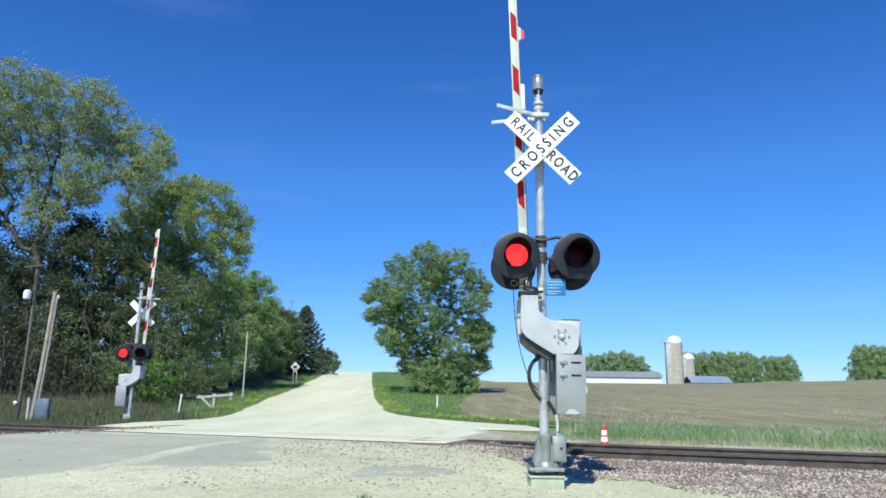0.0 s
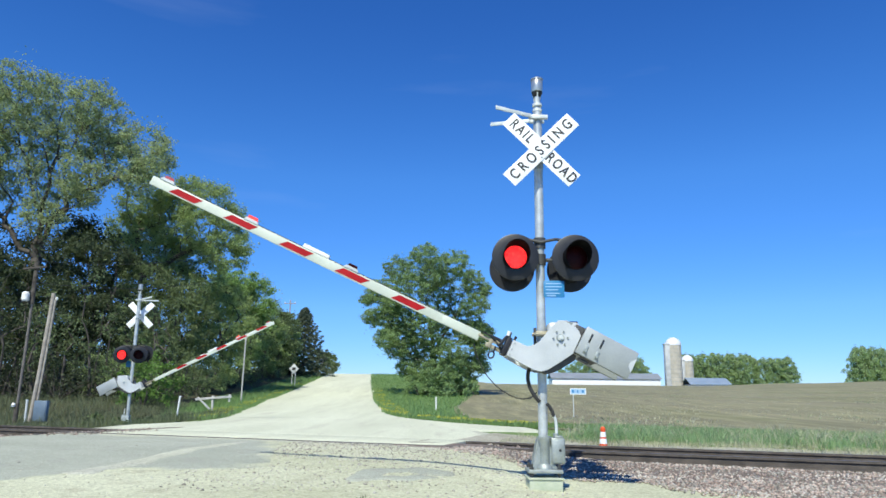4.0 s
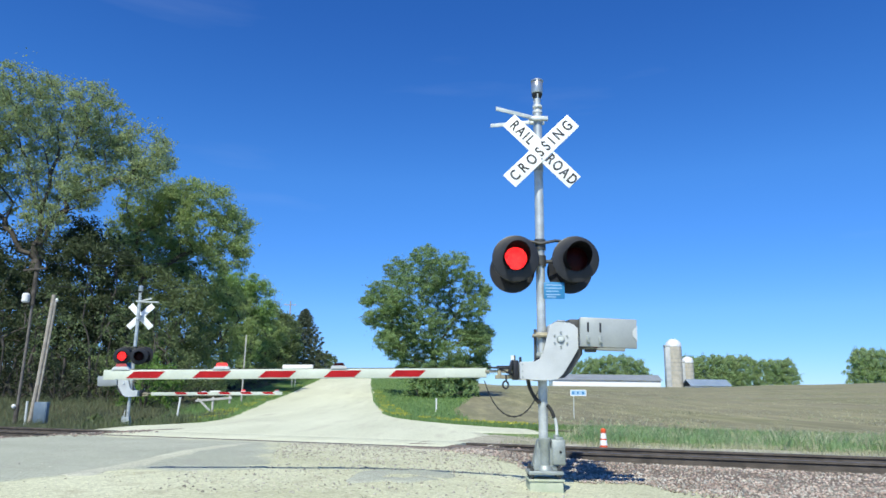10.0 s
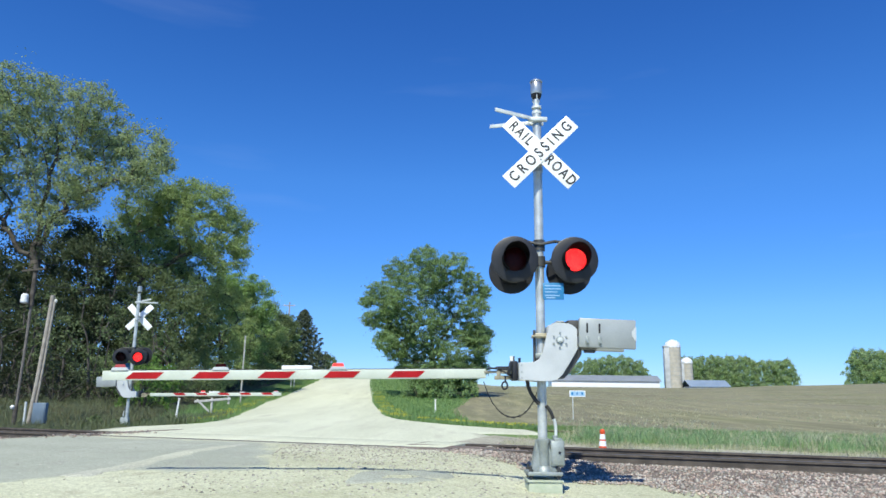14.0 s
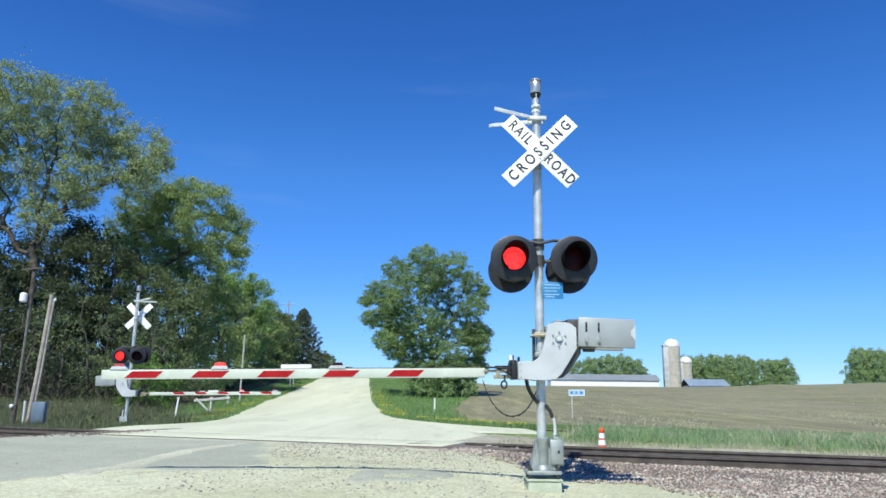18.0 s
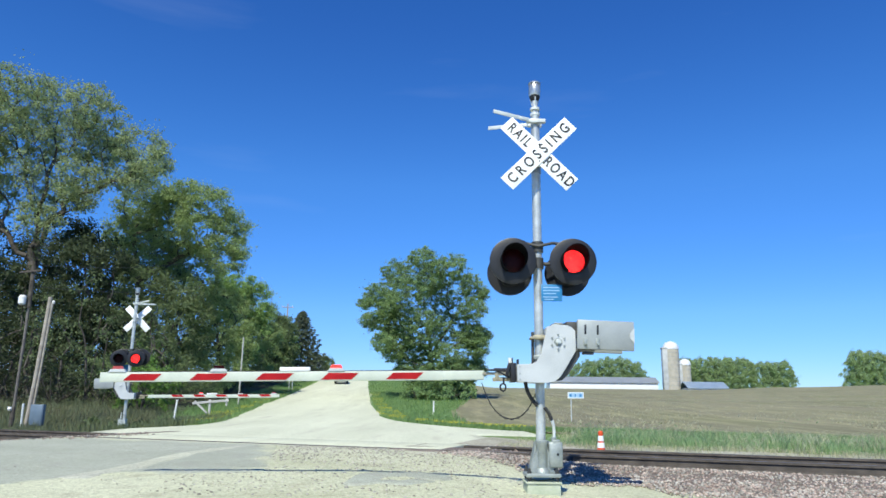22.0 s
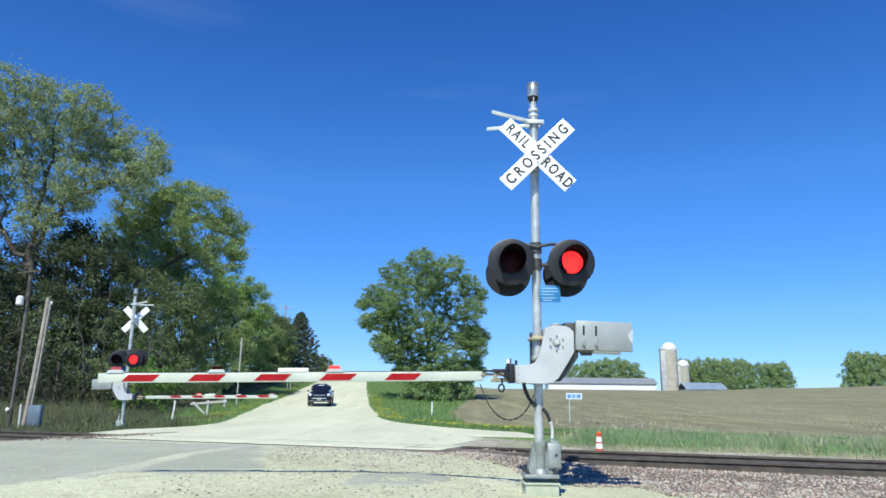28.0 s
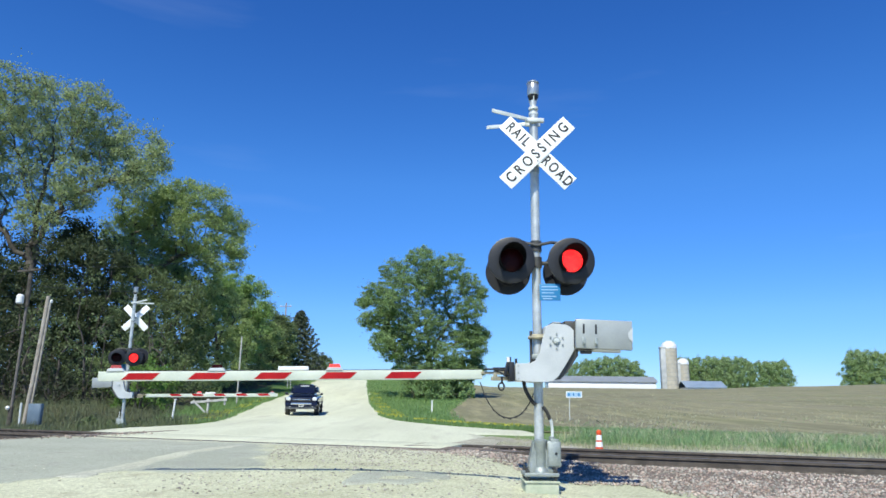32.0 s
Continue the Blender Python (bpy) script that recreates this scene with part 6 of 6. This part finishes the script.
p = np.concatenate((thin(verge(1000, -1, 27, 80, 0.0, 0.8), 0.5, -0.05, 2.0), verge(560, -1, 28.5, 38, 0.0, 1.3), thin(verge(1100, 1, 34, 70, 0.0, 0.9), 0.5, -0.1, 3.0), thin(edge, 0.5, -0.25, 4.0)))
p[:, 2] += 0.13
blades("dandelions", p, rg.uniform(0.03, 0.08, len(p)), rg.uniform(0.012, 0.028, len(p)), YELLOW, "yellow dandelions in the verge", "flowers", 6)
x, y = rg.uniform(-30, -9.0, 34000), rg.uniform(23.5, 38, 34000)
keep = (track_frame(x, y)[1] > 3.0) & (x < road_left(np.clip(y, 20, 99)) + 0.1) & ((y < 33) | (x < road_left(np.clip(y, 20, 99)) - 2.6))
p = on_ground(x[keep], y[keep])
blades("weeds", p, tuft_height(p, 0.10, 0.55, 3.0), rg.uniform(0.006, 0.013, len(p)), WEED, "dull uncut weeds before the wood", seed=7)


px = np.concatenate((rg.normal(-0.78, 0.035, 26), rg.normal(-0.17, 0.03, 20), rg.normal(0.72, 0.04, 14)))
py = np.concatenate((rg.normal(7.15, 0.03, 26), rg.normal(7.0, 0.03, 20), rg.normal(6.9, 0.03, 14)))
blades("weed_tufts", on_ground(px, py, 0.012), rg.uniform(0.02, 0.07, 60), rg.uniform(0.003, 0.006, 60), WEED, "small dull weeds sprouting in the gravel", "weeds", 9, 0.6)


# ---- poles, signs and small things on the wooded side ----
DARK_POLE = mat("dark_stained_pole", (0.11, 0.10, 0.09), (0.18, 0.165, 0.15), 5, 0.9, 0, 0.3, 70)


def utility_poles():
    t = thing("utility_pole", pose(-15.76, 27.5, float(ground_z(-15.76, 27.5)) - 0.05), "weathered leaning wooden utility pole with a meter box", "utility pole")
    part("shaft", cord(B(), [(-0.06, 0, -0.1), (0.04, 0.1, 1.8), (0.11, 0.15, 3.5), (0.17, 0.2, 5.22)], 0.08, 12), OLD_WOOD, t)
    part("brace_pole", cord(B(), [(0.08, 0.05, 0.0), (0.18, 0.15, 2.4), (0.26, 0.22, 4.95)], 0.042, 10), OLD_WOOD, t, "second pole strapped alongside")
    bx = part("meter_box", box(B(), (0.42, -0.1, 0.62), (0.50, 0.2, 0.80), 0.02), GREYBOX, t, "blue-grey meter box")
    part("box_door", box(B(), (0.42, -0.21, 0.62), (0.44, 0.02, 0.72), 0.006), GREYBOX, bx)
    part("riser_pipe", tube(B(), (-0.14, -0.1, 0.0), (-0.16, -0.1, 1.05), 0.045), GALV, t, "galvanised riser pipe")
    part("insulator", lathe(B(), ((0.0005, 4.9), (0.04, 4.9), (0.06, 4.97), (0.03, 5.03), (0.0006, 5.04)), 10, pose(0.28, 0.25, 0.05)), WHITE_PAINT, t)
    t = thing("lamp_pole", pose(-16.3, 27.5, float(ground_z(-16.3, 27.5)) - 0.05), "slim dark pole with a crossarm and a white yard lamp", "lamp pole")
    part("shaft", cord(B(), [(-0.05, 0, 0), (-0.03, 0, 1.4), (0.0, 0, 3.4), (0.0, 0, 6.35)], 0.052, 10), DARK_POLE, t)
    part("upper_shaft", tube(B(), (0.0, 0.0, 4.75), (0.0, 0, 6.42), 0.09, 0.08), BARK, t, "dark thicker pole head")
    part("crossarm", box(B(), (0.0, -0.11, 6.20), (0.95, 0.07, 0.07), 0.01, pose(0, 0, 0, 0, -6, 0)), BARK, t)
    for x in (-0.42, 0.42):
        part("insulator", tube(B(), (x, -0.11, 6.24), (x, -0.11, 6.34), 0.025), BARK, t)
    part("lower_sleeve", tube(B(), (-0.05, 0, 0), (-0.05, 0, 0.9), 0.085), BARK, t)
    part("lamp_arm", cord(B(), [(0.0, 0.0, 5.02), (-0.15, -0.1, 5.10), (-0.17, -0.2, 5.02)], 0.018), DARK_STEEL, t)
    lamp = part("lamp_head", lathe(B(), ((0.0005, 4.60), (0.10, 4.61), (0.14, 4.66), (0.14, 4.92), (0.09, 4.99), (0.0006, 5.0)), 16, pose(-0.17, -0.2, 0.23)), WHITE_PAINT, t, "white lamp head")
    part("knob", lathe(B(), ((0.0005, 0.76), (0.06, 0.78), (0.085, 0.85), (0.05, 0.92), (0.0006, 0.93)), 12, pose(-0.12, -0.1, 0)), WHITE_PAINT, t, "pale weatherproof fitting")
    for a, b in (((-16.3, 27.4, 5.30), (-16.74, 53.0, 9.91)), ((-16.3, 27.4, 6.15), (-16.03, 53.0, 12.15))):
        w = thing("overhead_wire", pose(0, 0, 0), "thin black overhead wire from the pole into the wood", "wire", "wires from the pole")
        part("strand", cord(B(), [Vector(a).lerp(Vector(b), s) - Vector((0, 0, 2.2 * s * (1 - s))) for s in (k / 12 for k in range(13))], 0.013, 5), RUBBER, w)


utility_poles()


def post(name, x, y, h, r, material, label, lean=0.0, category="post"):
    t = thing(name, pose(x, y, float(ground_z(x, y)) - 0.1, 0, lean, 0), label, category)
    part("shaft", tube(B(), (0, 0, 0), (0, 0, h + 0.1), r, r * 0.9, 10), material, t)
    return t


t = post("marker_post", -9.85, 26.6, 0.95, 0.035, WHITE_PAINT, "white marker post leaning by the road", 5)
part("cap", tube(B(), (0, 0, 1.03), (0, 0, 1.07), 0.042), WHITE_PAINT, t)
t = post("marker_post", -0.28, 40.5, 0.75, 0.05, WHITE_PAINT, "short white marker post in the grass")
part("cap", tube(B(), (0, 0, 0.82), (0, 0, 0.87), 0.06), WHITE_PAINT, t)
post("utility_pole", -14.05, 50, 4.75, 0.055, GREY_WOOD, "bare grey utility pole before the wood", 0.5, "utility pole")


def fence_frame():
    t = thing("fence_remnant", pose(-11.1, 34.6, float(ground_z(-11.1, 34.6))), "broken grey wooden fence on the verge", "fence")
    part("fence_post", box(B(), (0, 0, 0.40), (0.10, 0.09, 0.90), 0.012), GREY_WOOD, t)
    part("top_rail", box(B(), (0.05, -0.07, 0.74), (1.75, 0.04, 0.11), 0.008, pose(0, 0, 0, 0, -5, 0)), GREY_WOOD, t)
    part("brace", box(B(), (-0.38, -0.12, 0.48), (0.86, 0.04, 0.09), 0.008, pose(0, 0, 0, 0, 42, 0)), GREY_WOOD, t)
    part("short_rail", box(B(), (0.80, 0.02, 0.74), (0.08, 0.09, 0.36), 0.008), GREY_WOOD, t)


fence_frame()


def diamond_sign(x, y, z0, s, label, posts=2):
    t = thing("road_sign", pose(x, y, float(ground_z(x, y)) - 0.2), label, "road sign")
    z0 += 0.2
    for k in range(posts):
        part("sign_post", box(B(), ((k - (posts - 1) / 2) * s * 0.4, 0.04, z0 / 2), (0.06, 0.05, z0 + 0.1), 0.006), GALV, t)
    part("panel", box(B(), (0, 0, z0), (s * 0.9, 0.012, s * 0.9), 0.004, pose(0, 0, 0, 0, 45, 0)), PLATE, t, "pale diamond panel")
    part("symbol", box(B(), (0, -0.012, z0), (s * 0.42, 0.008, s * 0.34), 0.01), INK, t, "dark symbol")


diamond_sign(-15.9, 76, 1.85, 0.85, "pale diamond warning sign on two posts")
diamond_sign(-17.6, 103, 2.0, 0.75, "pale diamond sign near the hill's crest", 1)


def hill_pole():
    t = thing("utility_pole", pose(-24.6, 112, 3.5), "far utility pole with a crossarm above the trees", "utility pole")
    part("shaft", tube(B(), (0, 0, 0), (0, 0, 12.6), 0.14, 0.10, 10), OLD_WOOD, t)
    part("crossarm", box(B(), (0, -0.1, 12.0), (1.9, 0.10, 0.12), 0.01), OLD_WOOD, t)
    for x in (-0.8, 0.8):
        part("insulator", tube(B(), (x, -0.1, 12.06), (x, -0.1, 12.22), 0.05), WHITE_PAINT, t)


hill_pole()


def traffic_cone():
    t = thing("traffic_cone", pose(3.31, 14.63, float(ground_z(3.31, 14.63)) + 0.02, 0, 0, 30), "small orange traffic cone with two white bands behind the rail", "traffic cone")
    part("base", box(B(), (0, 0, 0.018), (0.24, 0.24, 0.036), 0.012), ORANGE, t, "square orange foot")
    r = lambda z: 0.092 - 0.054 * z / 0.36
    part("cone", lathe(B(), ((r(0.03), 0.03), (r(0.31), 0.31), (0.052, 0.315), (0.052, 0.355), (0.03, 0.375), (0.0006, 0.376)), 20), ORANGE, t)
    for z0, z1 in ((0.125, 0.200), (0.225, 0.300)):
        part("white_band", lathe(B(), ((r(z0) + 0.003, z0), (r(z1) + 0.003, z1)), 20), WHITE_SIGN, t, "white reflective band")
    k = (0.455 - t.matrix_basis.translation.z) / 0.376
    t.scale = (1.02, 1.02, k)


traffic_cone()


def field_sign():
    x, y = 6.15, 33.0
    t = thing("roadside_sign", pose(x, y, float(ground_z(x, y)) - 0.1), "small blue address sign on a thin post at the field", "sign")
    part("sign_post", tube(B(), (0, 0.02, 0), (0, 0.02, 1.46), 0.022, seg=8), GALV, t)
    pn = part("panel", box(B(), (0.22, 0, 1.33), (0.72, 0.012, 0.26), 0.004), BLUE_SIGN, t, "pale blue panel")
    part("border", box(B(), (0.22, -0.008, 1.33), (0.74, 0.004, 0.28), 0.0), WHITE_SIGN, pn)
    part("face", box(B(), (0.22, -0.012, 1.33), (0.68, 0.004, 0.22), 0.0), PALE_BLUE, pn)
    for dx in (-0.02, 0.20, 0.44):
        part("dark_bar", box(B(), (dx, -0.016, 1.33), (0.10 if dx != 0.20 else 0.06, 0.004, 0.12)), BLUE_SIGN, pn)


field_sign()


# ---- the farm behind the field ----
def silo(x, y, r, h, label, dome=True):
    t = thing("silo", pose(x, y, float(ground_z(x, y)) - 1.0), label, "silo", "silos of the farm")
    part("wall", tube(B(), (0, 0, 0), (0, 0, h), r, seg=36), STAVES, t, "pale concrete stave wall")
    for k in range(int(h / 1.5)):
        part("hoop", lathe(B(), ((r, 1.2 + 1.5 * k), (r + 0.05, 1.2 + 1.5 * k), (r + 0.05, 1.3 + 1.5 * k), (r, 1.3 + 1.5 * k)), 36), CASTING, t)
    prof = [(r * 1.03 * math.cos(s), h + r * 0.95 * math.sin(s)) for s in (k * math.pi / 20 for k in range(10))] + [(0.05, h + r * 0.96)]
    part("dome", lathe(B(), [(r * 1.03, h - 0.3)] + prof, 36), DOME, t, "white metal dome roof")
    part("chute", box(box(B(), (-r * 0.95, -r * 0.35, h / 2), (r * 0.75, r * 0.75, h * 0.98), 0.15), (-r * 0.95, -r * 0.35, h), (r * 0.85, r * 0.85, 0.6), 0.1), CHUTE, t, "grey enclosed ladder chute")
    return t


silo(86.7, 262, 2.85, 16.4, "tall concrete stave silo with a white dome")
silo(93.7, 268, 2.2, 10.9, "shorter concrete silo behind the tall one")


def long_barn(x0, x1, y, wall_h, roof_h, depth, roof_material, label):
    z = float(ground_z((x0 + x1) / 2, y)) - 0.8
    t = thing("barn", pose((x0 + x1) / 2, y, z), label, "barn")
    w = x1 - x0
    part("wall", box(B(), (0, depth / 2, (wall_h + 0.8) / 2), (w, depth, wall_h + 0.8), 0.02), WHITE_PAINT, t, "white painted wall")
    bm = B()
    e = 0.5
    pts = ((-e, wall_h + 0.7), (depth / 2, wall_h + 0.8 + roof_h), (depth + e, wall_h + 0.7), (depth + e, wall_h + 0.95), (depth / 2, wall_h + 1.05 + roof_h), (-e, wall_h + 0.95))
    A = [bm.verts.new((-w / 2 - e, a, b)) for a, b in pts]
    C = [bm.verts.new((w / 2 + e, a, b)) for a, b in pts]
    for k in range(6):
        bm.faces.new((A[k], A[(k + 1) % 6], C[(k + 1) % 6], C[k]))
    bm.faces.new(A[::-1]), bm.faces.new(C)
    bmesh.ops.recalc_face_normals(bm, faces=bm.faces)
    part("roof", bm, roof_material, t, "ribless metal roof")
    return t


long_barn(41, 81.0, 261, 2.6, 1.9, 9, BARN_ROOF, "long low white barn with a grey metal roof")
long_barn(90.5, 104.5, 256, 0.7, 2.2, 9, SHED_ROOF, "low shed with a blue-grey metal roof")


# ---- what moves ----
GATE_SWING = ((0.0, 89.2), (0.5, 89.2), (0.7, 88.2), (0.85, 86.4), (1.0, 83.9), (1.2, 79.0), (1.4, 73.8), (1.6, 68.3), (1.8, 63.3), (2.0, 58.3), (2.2, 54.4), (2.4, 50.9), (2.6, 47.4), (2.8, 44.1), (3.0, 40.7), (3.25, 36.7), (3.5, 32.9),
              (4.2, 23.2), (4.9, 14.8), (5.5, 8.4), (5.8, 5.9), (6.0, 4.2), (6.1, 3.35), (6.2, 2.52), (6.3, 1.72), (6.4, 1.05), (6.5, 0.88), (6.7, 0.95), (7.0, 0.64), (7.2, 0.46), (7.4, 0.28), (7.6, 0.14), (8.0, 0.0), (32.0, 0.0))
FLASH, FIRST = 0.59575, 0.535   # each lamp's time alight, and when the first change comes


def flash_rows(on, off, lit):
    rows, left, t = [], True, FIRST
    state = on if lit == "left" else off
    rows.append((0.0, state))
    while t < 32.0:
        rows.append((t - 0.017, state))
        state = off if state is on else on
        rows.append((t + 0.017, state))
        t += FLASH
    rows.append((32.0, state))
    return rows


def truck_at(t, x, y):
    z = float(ground_z(x, y)) + 0.035
    rise = math.degrees(math.atan2(float(ground_z(x, y + 3.3)) - float(ground_z(x, y)), 3.3))
    return t, pose(x, y, z, rise, 0, 6.0)


def motions():
    # the near gate leans two degrees off square, the far one comes to rest a little above level
    for gate, yaw, rest in zip(GATES, (2.0, 0.0), (0.0, 1.9)):
        home = gate.matrix_basis.translation.copy()
        walk(gate, [(t if t in (0.0, 32.0) or not rest else t + 0.13 * max(0, min(1, (t - 3) / 2.5)), pose(*home, 0, a + rest * (1 - a / 90), yaw)) for t, a in GATE_SWING])
    # the wire hangs between pole and gate; its links slide over one another as the gate turns
    hang = [[] for _ in WIRES]
    for t, a in GATE_SWING:
        w, r = a / 90, radians(a)
        end = Vector((0.192 - 0.932 * math.cos(r) - 0.525 * math.sin(r), -0.08, 1.805 + 0.932 * math.sin(r) - 0.525 * math.cos(r)))
        path = curve3((-0.07, 0.0, 1.14), Vector((-0.22, 0, 0.74)).lerp(Vector((-0.28, 0, 1.30)), w), end + Vector((0.16, 0.03, -0.54)).lerp(Vector((-0.10, 0, -0.55)), w), end, len(WIRES))
        for k, (p, q) in enumerate(zip(path, path[1:])):
            hang[k].append((t, Matrix.Translation((p + q) / 2) @ (q - p).to_track_quat("Z", "Y").to_matrix().to_4x4()))
    for link, rows in zip(WIRES, hang):
        walk(link, rows)
    for glow, on, off, lit in FLASHERS:
        walk(glow, flash_rows(on, off, lit))
    drive = (
        (0.0, -27.0, 245.0), (12.0, -19.8, 163.0), (16.0, -17.0, 135.0), (18.5, -15.2, 116.5), (20.0, -14.0, 105.2), (21.6, -12.8, 93.6), (22.5, -12.2, 87.2), (23.5, -11.5, 80.2), (24.5, -10.9, 73.8), (25.5, -10.2, 66.8),
        (26.5, -9.45, 60.2), (27.5, -8.8, 54.3), (28.5, -8.2, 49.0), (29.5, -7.75, 44.7), (30.5, -7.3, 41.2), (31.3, -7.1, 38.8), (32.0, -6.95, 36.9)
    )
    walk(truck, [truck_at(*r) for r in drive])
    # the wheels roll as far as the truck goes
    ts, ys = [r[0] for r in drive], [r[2] for r in drive]
    for wheel in WHEELS:
        hub = wheel.matrix_basis.translation.copy()
        times = [0.06 * k for k in range(534)] + [32.0]
        walk(wheel, [(t, pose(*hub, math.degrees((ys[0] - float(np.interp(t, ts, ys))) / 0.33) % 360, 0, 0)) for t in times])


motions()
